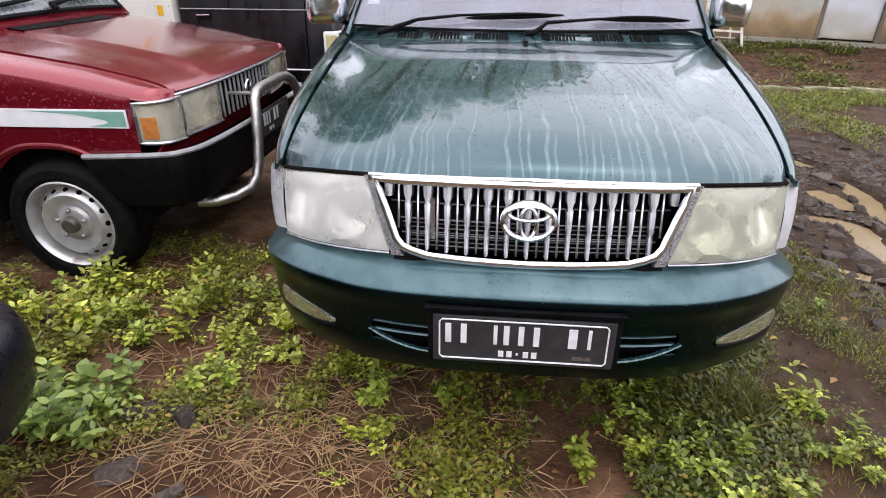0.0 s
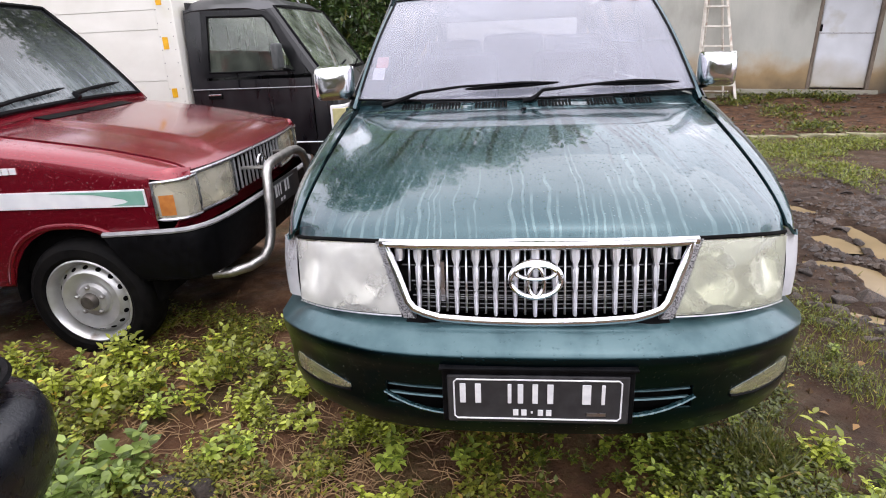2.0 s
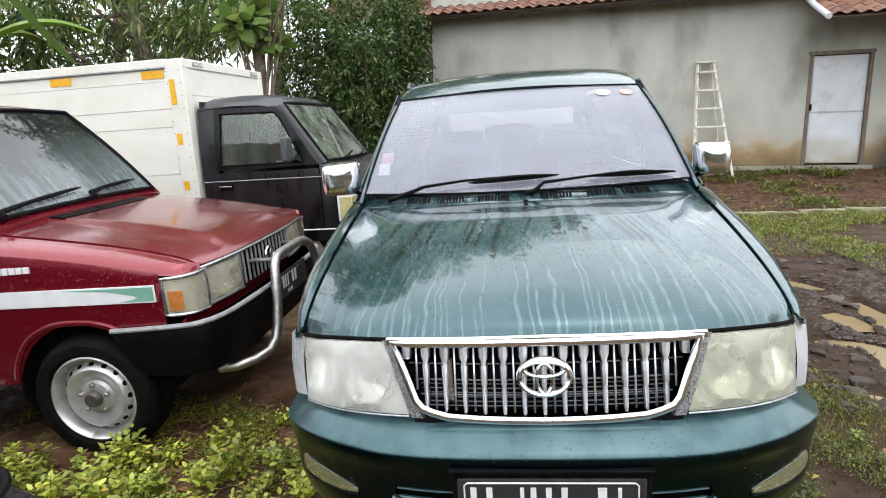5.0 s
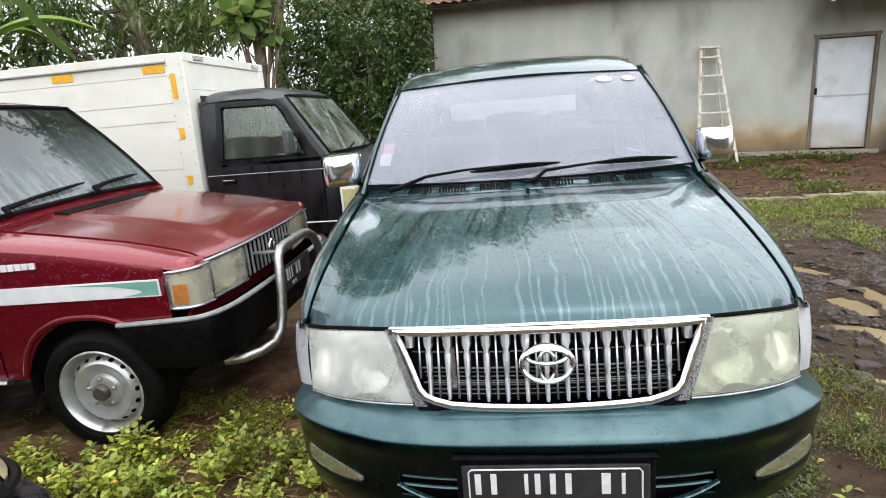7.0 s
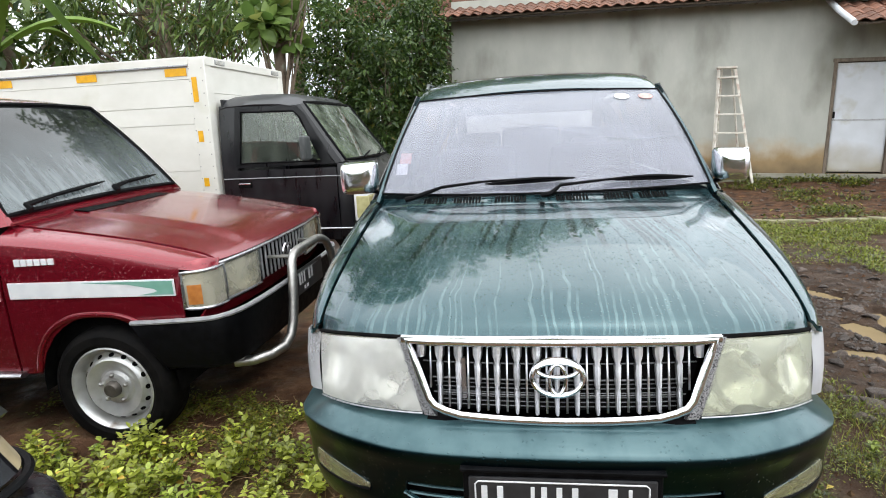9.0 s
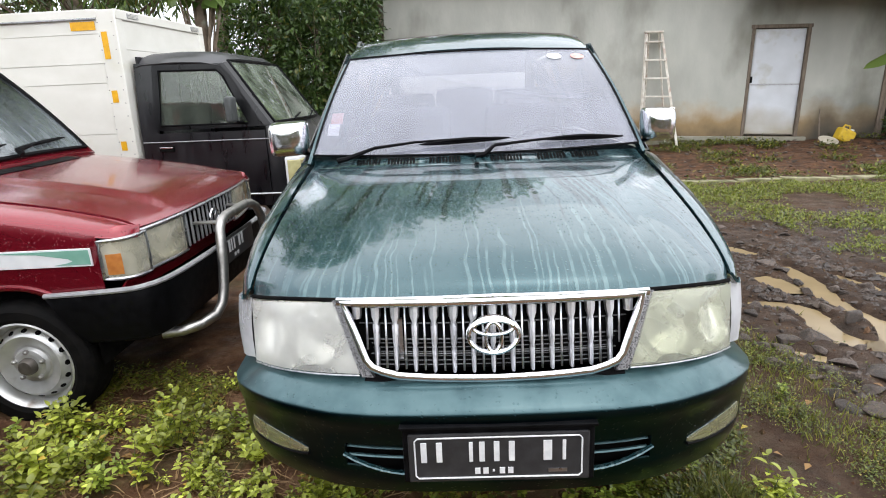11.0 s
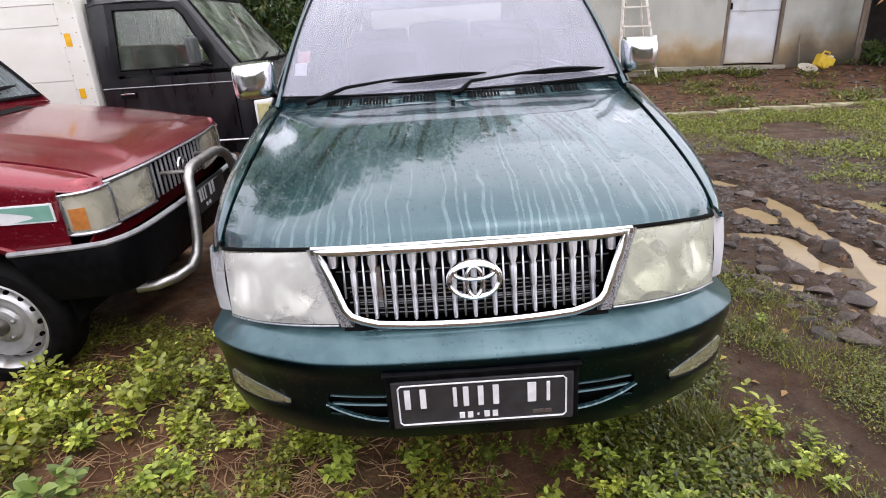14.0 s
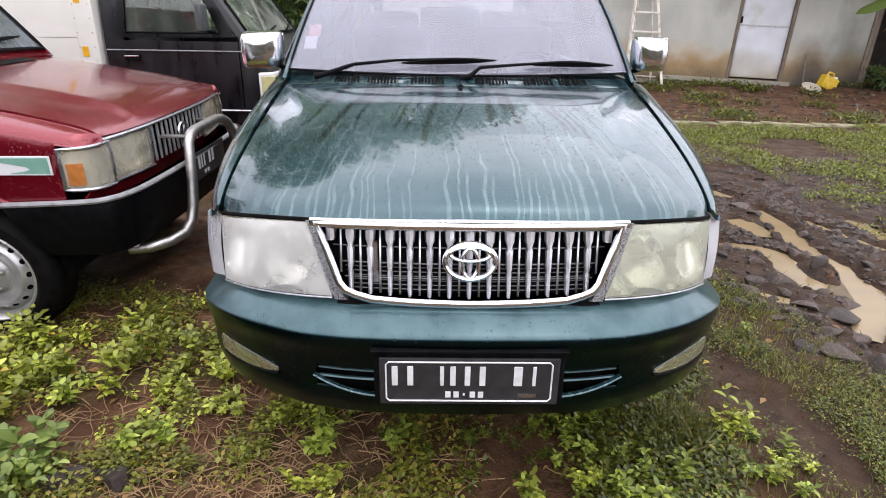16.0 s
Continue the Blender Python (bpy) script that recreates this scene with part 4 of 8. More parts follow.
    vv = [0, 0.05, 0.10, 0.14, 0.18, 0.22, 0.24, 0.255, 0.27, 0.28, 0.295, 0.31, 0.335, 0.36, 0.42, 0.48, 0.53, 0.575, 0.63, 0.69, 0.735, 0.765, 0.79, 0.83, 0.86, 0.93, 1.0]

    def slot(i, j):
        x, v = (us[j] + us[j + 1]) / 2, (vv[i] + vv[i + 1]) / 2
        return abs(x) < 0.385 and 0.575 < v < 0.735 + 0.03 * (1 if abs(x) < 0.30 else 0)
    bumper = part("bumper", shell([[bumper_point(x, v) for x in us] for v in vv], -0.008, slot), GREEN_DRY, car, "body-coloured front bumper, damp, its dusty top coloured paler as if skylit")
    rows = [[bumper_point(x, v) + Vector((0, 0.05, 0)) for x in np.linspace(-0.42, 0.42, 15)] for v in (0.46, 0.56, 0.68, 0.80, 0.90)]
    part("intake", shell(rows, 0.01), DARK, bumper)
    for v in (0.615, 0.68):
        part("intake_slat", rod([bumper_point(x, v) + Vector((0, 0.014, 0)) for x in np.linspace(-0.38, 0.38, 15)], 0.006, 6, flat=0.6), GREEN_DRY, bumper)
    part("intake_lip", rod([bumper_point(x, 0.775) + Vector((0, -0.002, 0.0 + 0.045 * max(0, (abs(x) - 0.2) / 0.19) ** 2.2)) for x in np.linspace(-0.39, 0.39, 25)], 0.008, 8, flat=0.55), GREEN, bumper, "glossy lip that catches the sky")
    for side in (-1, 1):
        def fog(a, b):
            x = 0.493 + 0.190 * a
            half = 0.0215 * math.sin(math.pi * (0.035 + 0.62 * a)) ** 0.62
            top = 0.458 + 0.010 * a + half
            bot = 0.458 + 0.002 * a - half
            z = bot + (top - bot) * b
            q = bumper_point(side * x, 0.62)
            v = 0.62
            for _ in range(12):
                v += (q.z - z) * 2.0
                q = bumper_point(side * x, v)
            return q
        out = Vector((side * 0.003, -0.004, 0.001))
        rows = [[fog(a, b) + out * (1 + 0.8 * math.sin(math.pi * b)) for a in np.linspace(0, 1, 12)] for b in np.linspace(0, 1, 5)]
        f_ = part("fog_lamp", shell(rows, 0.006 * side), YELLOWED, car)
        rows = [[fog(a, b) + out * 0.3 for a in np.linspace(0, 1, 12)] for b in (0, 1)]
        part("reflector", shell(rows, 0.003 * side), REFLECTOR, f_)
        part("rim", rod([fog(a, 0) + Vector((0, -0.003, -0.004)) for a in np.linspace(0, 1, 12)], 0.0045, 6), BLACK_PLASTIC, f_)

    # grille
    def on_nose(x, z, d=0.0):
        return Vector((x, nose_y(x, z) + d, z))
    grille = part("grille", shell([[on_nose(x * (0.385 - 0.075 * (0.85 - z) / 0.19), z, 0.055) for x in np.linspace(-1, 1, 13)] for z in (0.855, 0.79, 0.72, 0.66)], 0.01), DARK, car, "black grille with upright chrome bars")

    def rim_path(w_top, w_bot, z_top, z_bot):
        pts = [(x, z_top - 0.003 * (x / w_top) ** 2) for x in np.linspace(-w_top, w_top, 19)]
        r_ = 0.035
        pts += [(w_top + (w_bot + 0.012 - w_top) * k, z_top - 0.003 + (z_bot + r_ - z_top) * k) for k in (0.25, 0.5, 0.75, 1.0)]
        pts += [(w_bot - 0.004, z_bot + 0.015), (w_bot - 0.03, z_bot + 0.005)]
        pts += [(x, z_bot - 0.012 * (1 - (x / w_bot) ** 2)) for x in np.linspace(w_bot - 0.07, -w_bot + 0.07, 15)]
        pts += [(-w_bot + 0.03, z_bot + 0.005), (-w_bot + 0.004, z_bot + 0.015)]
        pts += [(-(w_top + (w_bot + 0.012 - w_top) * k), z_top - 0.003 + (z_bot + r_ - z_top) * k) for k in (1.0, 0.75, 0.5, 0.25)]
        return pts
    pth = rim_path(0.378, 0.312, 0.849, 0.672)
    part("grille_frame", rod([on_nose(x, z, -0.008) for x, z in pth], 0.0108, 10, flat=0.8, closed=True, up=Vector((0, 1, 0))), CHROME, grille, "bright chrome surround")
    part("grille_top", rod([on_nose(x, hood_rim_z(x) - 0.012, -0.004) for x in np.linspace(-0.394, 0.394, 25)], 0.011, 8, flat=0.8, up=Vector((0, 1, 0))), CHROME, grille)
    for side in (-1, 1):
        rows = [[on_nose(side * (a + (b - a) * k), z, -0.004) for k in (0, 0.5, 1)] for a, b, z in ((0.380, 0.408, 0.850), (0.366, 0.390, 0.80), (0.347, 0.372, 0.74), (0.325, 0.352, 0.69), (0.305, 0.336, 0.66))]
        part("grille_side", shell(rows, 0.02 * side), PITTED, grille, "pitted silver strip between grille and lamp")
    rows = [[on_nose(x, 0.652 - 0.010 * (1 - (x / 0.34) ** 2) - 0.012 * k, -0.002 + 0.01 * k) for x in np.linspace(-0.33, 0.33, 19)] for k in (0, 1)]
    part("grille_sill", shell(rows, 0.02), BLACK_PLASTIC, grille)

    def half_w(z):
        return 0.366 - 0.060 * (0.845 - z) / 0.165
    for k in range(-1, 14):
        x = (k - 6) * 0.0495
        zb = 0.676 - 0.010 * (1 - (x / 0.31) ** 2)
        bm = bmesh.new()
        rows = []
        for z, w in ((0.843, 0.0105), (0.83, 0.0112), (0.805, 0.0098), (0.795, 0.0062), (0.787, 0.0062), (0.783, 0.0096), (0.735, 0.0074), (0.728, 0.0048), (0.722, 0.0070), (zb, 0.0054)):
            z = max(z, 0.800 + (0.843 - z) * 0.02) if abs(k - 6) == 7 else z
            y = nose_y(x, z) + 0.012
            rows.append([(x - w, y + 0.012, z), (x - w * 0.7, y, z), (x, y - 0.004, z), (x + w * 0.7, y, z), (x + w, y + 0.012, z)])
        sheet(bm, [[(x + (p[0] - x) * (1.25 if p[2] > 0.79 else 1.0), p[1], p[2]) for p in row] for row in rows])
        part("upright_bar", bm, BAR, grille)
    for k in range(14):
        x = (k - 6.5) * 0.0495
        zb = 0.676 - 0.010 * (1 - (x / 0.31) ** 2)
        if abs(x) > half_w(0.70):
            zb = 0.72
        part("thin_bar", rod([on_nose(x, 0.843, 0.022), on_nose(x, zb, 0.022)], 0.0028, 5), BAR, grille)
    for z in (0.825, 0.783, 0.742, 0.705):
        part("cross_bar", rod([on_nose(x, z, 0.034) for x in np.linspace(-half_w(z), half_w(z), 13)], 0.0020, 5), GREY_STRIP_DARK, grille)
    for z in np.arange(0.674, 0.742, 0.011):
        part("radiator_fin", rod([on_nose(x, z, 0.042) for x in np.linspace(-half_w(z) + 0.01, half_w(z) - 0.01, 9)], 0.0016, 4), GREY_STRIP_DARK, grille)
    bm = bmesh.new()
    box(bm, -0.255, -0.230, 0.118, 0.13, 0.69, 0.80)
    part("hood_latch", bm, SATIN, grille)
    # badge: plain chrome ovals
    badge = part("badge", rod([on_nose(0.0 + 0.062 * math.cos(a), 0.768 + 0.044 * math.sin(a), -0.010) for a in np.linspace(0, math.tau, 33)[:-1]], 0.0068, 8, closed=True, up=Vector((0, 1, 0)), flat=1.0), CHROME, grille, "oval chrome badge")
    part("badge_oval", rod([on_nose(0.020 * math.cos(a), 0.764 + 0.036 * math.sin(a), -0.012) for a in np.linspace(0, math.tau, 25)[:-1]], 0.0052, 8, closed=True, up=Vector((0, 1, 0))), CHROME, badge)
    part("badge_oval", rod([on_nose(0.050 * math.cos(a), 0.786 + 0.017 * math.sin(a), -0.012) for a in np.linspace(0, math.tau, 25)[:-1]], 0.0055, 8, closed=True, up=Vector((0, 1, 0))), CHROME, badge)

    # headlights
    for side in (-1, 1):
        def lens(a, b):
            """a: from grille to corner, b: from bottom to top."""
            xt = 0.402 + 0.272 * a
            xb = 0.342 + 0.326 * a
            x = xb + (xt - xb) * b
            zt = hood_rim_z(xt) - 0.014 - 0.003 * a
            zb = 0.668 - 0.010 * a - 0.022 * a * a
            z = zb + (zt - zb) * b
            return on_nose(side * x, z, -0.004)
        outn = Vector((side * 0.3, -0.95, 0.1)).normalized()
        lamp = part("headlight", shell([[lens(a, b) + outn * 0.010 * max(0, math.sin(math.pi * a)) ** 0.5 * max(0, math.sin(math.pi * b)) ** 0.5 for a in np.linspace(0, 1, 17)] for b in np.linspace(0, 1, 11)], 0.004 * side), CLEAR if side < 0 else CLEAR_OLD, car,
                    "cloudy headlight lens" if side < 0 else "cloudy yellowed headlight lens")
        # reflector: two bowls behind the lens
        rows = []
        for b in np.linspace(0, 1, 25):
            row = []
            for a in np.linspace(0, 1, 37):
                p = lens(a, b)
                d = 0.0
                for ca, cb, ra, rb, dep in ((0.40, 0.52, 0.42, 0.56, 0.15), (0.84, 0.55, 0.20, 0.48, 0.07)):
                    q = ((a - ca) / ra) ** 2 + ((b - cb) / rb) ** 2
                    if q < 1:
                        d = max(d, dep * (1 - q) ** 0.8)
                # a domed shroud rises from the foot of the bowl
                q = ((a - 0.46) / 0.30) ** 2 + ((b - 0.02) / 0.44) ** 2
                if q < 1:
                    d = min(d, 0.15 - 0.115 * (1 - q) ** 0.5)
                row.append(p + Vector((side * -0.15, 1, 0)) * (d + 0.012))
            rows.append(row)
        part("reflector", shell(rows, 0.003 * side), REFLECTOR, lamp)
        c = lens(0.42, 0.56) + Vector((0, 0.085, 0))
        bm = bmesh.new()
        lathe(bm, [(0.0005, 0.052), (0.010, 0.050), (0.016, 0.040), (0.018, 0.0)], Matrix.Translation(c) @ pose(0, 0, 0, 90, 0, 0), 20)
        part("bulb_shield", bm, SATIN, lamp, "small silver cap before the bulb")
        part("hood_gap", rod([on_nose(side * x, hood_rim_z(x) - 0.010, 0.004) for x in np.linspace(0.40, 0.672, 13)], 0.0055, 6), DARK, lamp)
        part("lens_rim", rod([lens(a, 0) + Vector((0, -0.001, -0.004)) for a in np.linspace(0, 1, 13)], 0.0026, 6), SATIN, lamp)
        # clear corner lamp

        def corner(a, b):
            x = 0.678 + 0.084 * math.sin(a * math.pi / 2)
            y = smooth_curve([(0.0, 0.318), (0.4, 0.362), (0.8, 0.425), (1.0, 0.485)], a)
            zt = 0.804 - 0.030 * a ** 0.6
            zb = 0.632 - 0.040 * a
            z = zb + (zt - zb) * b
            return Vector((side * (x + 0.006 * math.sin(math.pi * b)), y - 0.20 * (0.82 - z) * (1 - a * 0.7), z))
        cl = part("corner_lamp", shell([[corner(a, b) for a in np.linspace(0, 1, 9)] for b in np.linspace(0, 1, 7)], 0.005 * side), CLEAR_WHITE, car, "clear corner lamp")
        part("reflector", shell([[corner(a, b) + Vector((side * -0.02, 0.02, 0)) for a in np.linspace(0, 1, 7)] for b in np.linspace(0, 1, 3)], 0.004 * side), REFLECTOR, cl)
        part("lamp_gap", rod([corner(0, b) + Vector((side * -0.003, -0.003, 0)) for b in np.linspace(0, 1, 7)], 0.003, 5), BLACK_PLASTIC, cl)

    # number plate with plain bars
    plate = part("number_plate", block(-0.219, 0.219, -0.034, -0.028, 0.430, 0.562, bevel=0.004), PLATE_BLACK, car, "black number plate with white border and markings")
    bm = bmesh.new()
    tube(bm, [(x, -0.0355, z) for x, z in ((-0.195, 0.552), (0.193, 0.552), (0.200, 0.545), (0.200, 0.449), (0.193, 0.442), (-0.195, 0.442), (-0.202, 0.449), (-0.202, 0.545))], 0.0022, 5, closed=True, up=Vector((0, 1, 0)))
    part("border", bm, WHITE_PAINT, plate)
    x = -0.192
    for w in (0.028, 0.028, 0, 0.013, 0.026, 0.026, 0.028, 0, 0.040, 0.012):
        if not w:
            x += 0.044
            continue
        part("mark", block(x + 0.14 * w, x + 0.86 * w if w < 0.02 else x + 0.66 * w, -0.0365, -0.033, 0.486, 0.540, bevel=0.0012), WHITE_PAINT, plate)
        x += w + 0.0095
    for x in (-0.058, -0.038, 0.002, 0.022):
        part("mark", block(x, x + 0.013, -0.0362, -0.033, 0.452, 0.468), WHITE_PAINT, plate)
    part("mark", block(-0.015, -0.010, -0.0362, -0.033, 0.458, 0.463), WHITE_PAINT, plate)
    part("mark", block(0.120, 0.165, -0.0358, -0.033, 0.453, 0.462), SATIN, plate)
    bm = bmesh.new()
    box(bm, -0.232, 0.232, -0.028, -0.012, 0.425, 0.580, bevel=0.004)
    box(bm, -0.238, 0.238, -0.036, -0.012, 0.574, 0.582, bevel=0.002)
    part("plate_holder", bm, BLACK_PLASTIC, plate)

    # mirrors
    for side in (-1, 1):
        rows = []
        for t in np.linspace(0, 1, 9):
            ang = t * math.pi * 0.5
            r_ = math.cos(ang) ** 0.45 if t < 1 else 0.25
            cx, cy, cz = (-0.770 if side < 0 else 0.752), 1.235 - 0.095 * math.sin(ang) * 0.9, 1.185
            ring = []
            for k in range(24):
                a = k * math.tau / 24
                ca, sa = math.cos(a), math.sin(a)
                hx = (0.084 if side < 0 else 0.071) * math.copysign(abs(ca) ** 0.32, ca) * r_
                hz = (0.072 if side < 0 else 0.066) * math.copysign(abs(sa) ** 0.32, sa) * r_
                hx *= 1 - 0.10 * (sa < 0) * abs(sa)
                ring.append((cx + hx + side * 0.008 * (1 - t), cy, cz + hz - 0.006 * ca * side))
            rows.append(ring)
        bm = bmesh.new()
        vs = sheet(bm, rows, close=True)
        bm.faces.new(vs[-1])
        mir = part("wing_mirror", bm, CHROME, car, "chrome wing mirror")
        part("mirror_glass", block(side * 0.762 - 0.068, side * 0.762 + 0.068, 1.228, 1.236, 1.122, 1.248, bevel=0.003), CHROME, mir)
        part("mirror_foot", rod([(side * 0.70, 1.26, 1.115), (side * 0.725, 1.22, 1.13), (side * 0.75, 1.20, 1.16)], 0.018, 8, flat=0.7), BLACK_PLASTIC, mir)

    # wheels
    def wheel(x, y, side):
        turn = pose(x, y, WHEEL_R - 0.005, 0, 90 * side, 0)
        bm = bmesh.new()
        lathe(bm, [(0.19, -0.02), (0.20, 0.085), (0.23, 0.098), (0.28, 0.095), (0.300, 0.075), (0.305, 0.04), (0.305, -0.06), (0.29, -0.09), (0.22, -0.095), (0.19, -0.08), (0.19, -0.02)], turn, 40)
        w_ = part("wheel", bm, RUBBER, car)
        bm = bmesh.new()
        lathe(bm, [(0.195, 0.08), (0.185, 0.07), (0.17, 0.03), (0.12, 0.045), (0.06, 0.055), (0.045, 0.075), (0.001, 0.078)], turn, 32)
        part("rim", bm, RIM, w_)
    for y in (FRONT_AXLE, REAR_AXLE):
        for side in (-1, 1):
            wheel(side * 0.66, y, side)
    bm = bmesh.new()
    for y in (FRONT_AXLE, REAR_AXLE):
        tube(bm, [(-0.6, y, 0.3), (0.6, y, 0.3)], 0.04, 8)
    box(bm, -0.5, 0.5, 0.4, 3.9, 0.32, 0.45)
    part("chassis", bm, DARK, car)
    return car


green = green_car()

# ---- the red car ----
# Its frame: x forward to the nose, y to its left (away from the camera), z up.
RED_AT = YARD @ pose(-1.406, 1.83, 0.005, 1.0, -0.74, -0.1)
STRIPE_GREEN = mat("pale green decal", (0.16, 0.34, 0.27), (0.20, 0.38, 0.31), 20, 0.4)
DECAL_WHITE = mat("white decal", (0.74, 0.74, 0.75), (0.66, 0.66, 0.68), 14, 0.4)
GREY_STRIP = mat("grey rubber strip", (0.30, 0.30, 0.31), (0.20, 0.20, 0.21), 25, 0.45, rough2=0.6)
STEEL = mat("worn steel tube", (0.50, 0.485, 0.465), (0.33, 0.315, 0.30), 18, 0.36, 1.0, rough2=0.55, stain=(0.12, 0.08, 0.06), stain_scale=6, stain_at=(0.62, 0.8))
SMOKED = pane_mat("rain-streaked glass", (0.40, 0.44, 0.45), 0.08, 0.04, 0.24, (0.46, 0.52, 0.54), 0.5, (1.0, 6.0, 1.0), (1.12, 1.52))


def red_car():
    INSIDE[0] = Vector((-1.9, 0, 0.75))
    car = empty("car", RED_AT, "dark red older van with side stripe and steel bull bar, wet", "car")
    ax = -0.582

    def crease_z(u):
        return smooth_curve([(-4.2, 0.99), (-1.2, 0.995), (-0.93, 0.982), (-0.5, 0.925), (-0.15, 0.862), (0.05, 0.835)], u)

    def low_z(u):
        z = 0.36
        for a in (ax, -3.15):
            d = 0.338 ** 2 - (u - a) ** 2
            if d > 0:
                z = max(z, 0.30 + math.sqrt(d))
        if u > ax + 0.19:
            z = max(z, 0.575)
        return z

    def hood_edge_z(u):
        return smooth_curve([(-1.05, 1.055), (-0.7, 1.006), (-0.4, 0.958), (-0.15, 0.909), (-0.05, 0.884), (0.0, 0.862), (0.02, 0.842)], u)

    def front_x(y):
        return 0.005 - 0.055 * (abs(y) / 0.7) ** 3

    def edge_z(u, y):
        """Height of the hood's rim; the nose keeps its height where it curves back to the corners."""
        return hood_edge_z(min(0.017, u + (0.005 - front_x(y)) * max(0.0, 1 + u / 0.35)))

    for side in (-1, 1):
        us = [-0.018, -0.028, -0.04, -0.055, -0.075, -0.10, -0.145, -0.15, -0.20, -0.25, -0.30, -0.36, -0.40, -0.45, -0.52, -0.58, -0.64, -0.70, -0.76, -0.82, -0.88, -0.92, -0.93, -0.97, -1.02]
        rows = []
        for u in us:
            w = smooth_curve([(-1.1, 0.785), (-0.3, 0.785), (-0.145, 0.785), (-0.10, 0.778), (-0.075, 0.768), (-0.055, 0.755), (-0.04, 0.736), (-0.028, 0.714), (-0.018, 0.696)], u)
            cz, he = min(crease_z(u), edge_z(u, 0.668) - 0.008), edge_z(u, 0.668)
            lo = low_z(u) if u < -0.145 else max(0.845, low_z(u))
            top = [(0.668, he - 0.004), (0.69, he - 0.010), (w - 0.035, cz + 0.028), (w - 0.010, cz + 0.010), (w, cz - 0.012)]
            lo = min(lo, cz - 0.02)
            pts = top + [(w + 0.006 * math.sin(math.pi * k / 6), cz - 0.012 + (lo - cz + 0.012) * k / 6) for k in range(1, 7)]
            rows.append([(u, side * y, z) for y, z in pts])
        part("fender", shell(rows, 0.006 * side), RED, car)
        # flare over the wheel
        pts = [(ax + 0.350 * math.copysign(abs(math.cos(a)) ** 0.8, math.cos(a)), side * 0.790, 0.300 + 0.346 * math.sin(a) ** 0.92) for a in np.linspace(0.55, 2.95, 23)]
        part("arch_lip", rod(pts, 0.013, 10, flat=0.6, up=Vector((0, 1, 0))), RED, car)
        for nm, a, b in (("front_door", -1.03, -1.98), ("rear_door", -1.99, -2.78), ("rear_quarter", -2.79, -4.15)):
            rows = []
            for i in range(13):
                u = a + (b - a) * i / 12
                lo = low_z(u)
                rows.append([(u, side * y, z) for y, z in ((0.745, 1.03), (0.770, 1.005), (0.785, 0.97))] + [(u, side * (0.785 + 0.012 * math.sin(math.pi * k / 6)), 0.97 + (lo - 0.97) * k / 6) for k in range(1, 7)])
            d = part(nm, shell(rows, 0.012 * side), RED, car)
            if "door" in nm:
                part("door_handle", block(b + 0.08, b + 0.22, side * 0.80 - 0.012, side * 0.80 + 0.012, 0.90, 0.93, bevel=0.006), BLACK_PLASTIC, d)
        # the stripe: white with a pale green point
        rows = [[(u, side * 0.7935, z) for u in np.linspace(-0.995, -0.17, 9)] for z in (0.728, 0.765, 0.803)]
        bm = bmesh.new()
        box(bm, -0.99, -0.172, side * 0.7945 - 0.003, side * 0.7945 + 0.003, 0.728, 0.804, bevel=0.0015)
        st = part("stripe", bm, DECAL_WHITE, car, "white side stripe with a green point")
        bm = bmesh.new()
        vs = [bm.verts.new((u, side * 0.7990, z)) for u, z in ((-0.18, 0.735), (-0.18, 0.797), (-0.62, 0.797), (-0.40, 0.785), (-0.27, 0.762), (-0.255, 0.752), (-0.275, 0.745), (-0.34, 0.735))]
        bm.faces.new(vs)
        r_ = bmesh.ops.extrude_face_region(bm, geom=bm.faces[:])
        bmesh.ops.translate(bm, vec=(0, -side * 0.003, 0), verts=[v for v in r_["geom"] if isinstance(v, bmesh.types.BMVert)])
        part("stripe_point", bm, STRIPE_GREEN, st, smooth=False)
        for a, b in ((-1.04, -1.97), (-2.0, -2.77), (-2.80, -2.81)):
            part("stripe_run", block(b, a, side * 0.7995 - 0.003, side * 0.7995 + 0.003, 0.72, 0.80, bevel=0.0015), DECAL_WHITE, st)
        # maker's script as a plain bar
        bm = bmesh.new()
        for k in range(6):
            box(bm, -0.935 + 0.034 * k, -0.908 + 0.034 * k, side * 0.789 - 0.005, side * 0.789 + 0.005, 0.880 + 0.001 * k, 0.912)
        part("script_bar", bm, DECAL_WHITE, car, "small white raised bars on the fender")
        # roof drip, pillars, side glass
        def sp(u, z):
            return Vector((u, side * (0.752 - 0.155 * (z - 1.02) / 0.62), z))
        for a, at, b, bt in ((-1.10, -1.58, -1.94, -1.94), (-2.02, -2.02, -2.74, -2.72), (-2.84, -2.84, -4.05, -3.95)):
            rows = [[sp((a + (at - a) * t) * (1 - k) + (b + (bt - b) * t) * k, 1.03 + 0.52 * t) for k in np.linspace(0, 1, 4)] for t in np.linspace(0, 1, 4)]
            g = part("side_window", shell(rows, 0.005), GLASS, car)
            g.visible_shadow = False
        for a, b in ((-1.94, -2.02), (-2.73, -2.84), (-4.0, -4.12)):
            rows = [[sp(u, z) + Vector((0, side * 0.004, 0)) for u in (a, b)] for z in (1.0, 1.3, 1.58)]
            part("pillar", shell(rows, 0.03), RED, car)
        part("sill_step", rod([(-1.0, side * 0.80, 0.36), (-2.6, side * 0.80, 0.36)], 0.028, 8, flat=0.5), SATIN, car)

    # hood with a raised centre and two air slots at its rear edge
    def hood_pt(s, t):
        y = 0.664 * s
        u = (front_x(y) + 0.012) * (1 - t) + (-1.02 + 0.05 * (1 - s * s)) * t
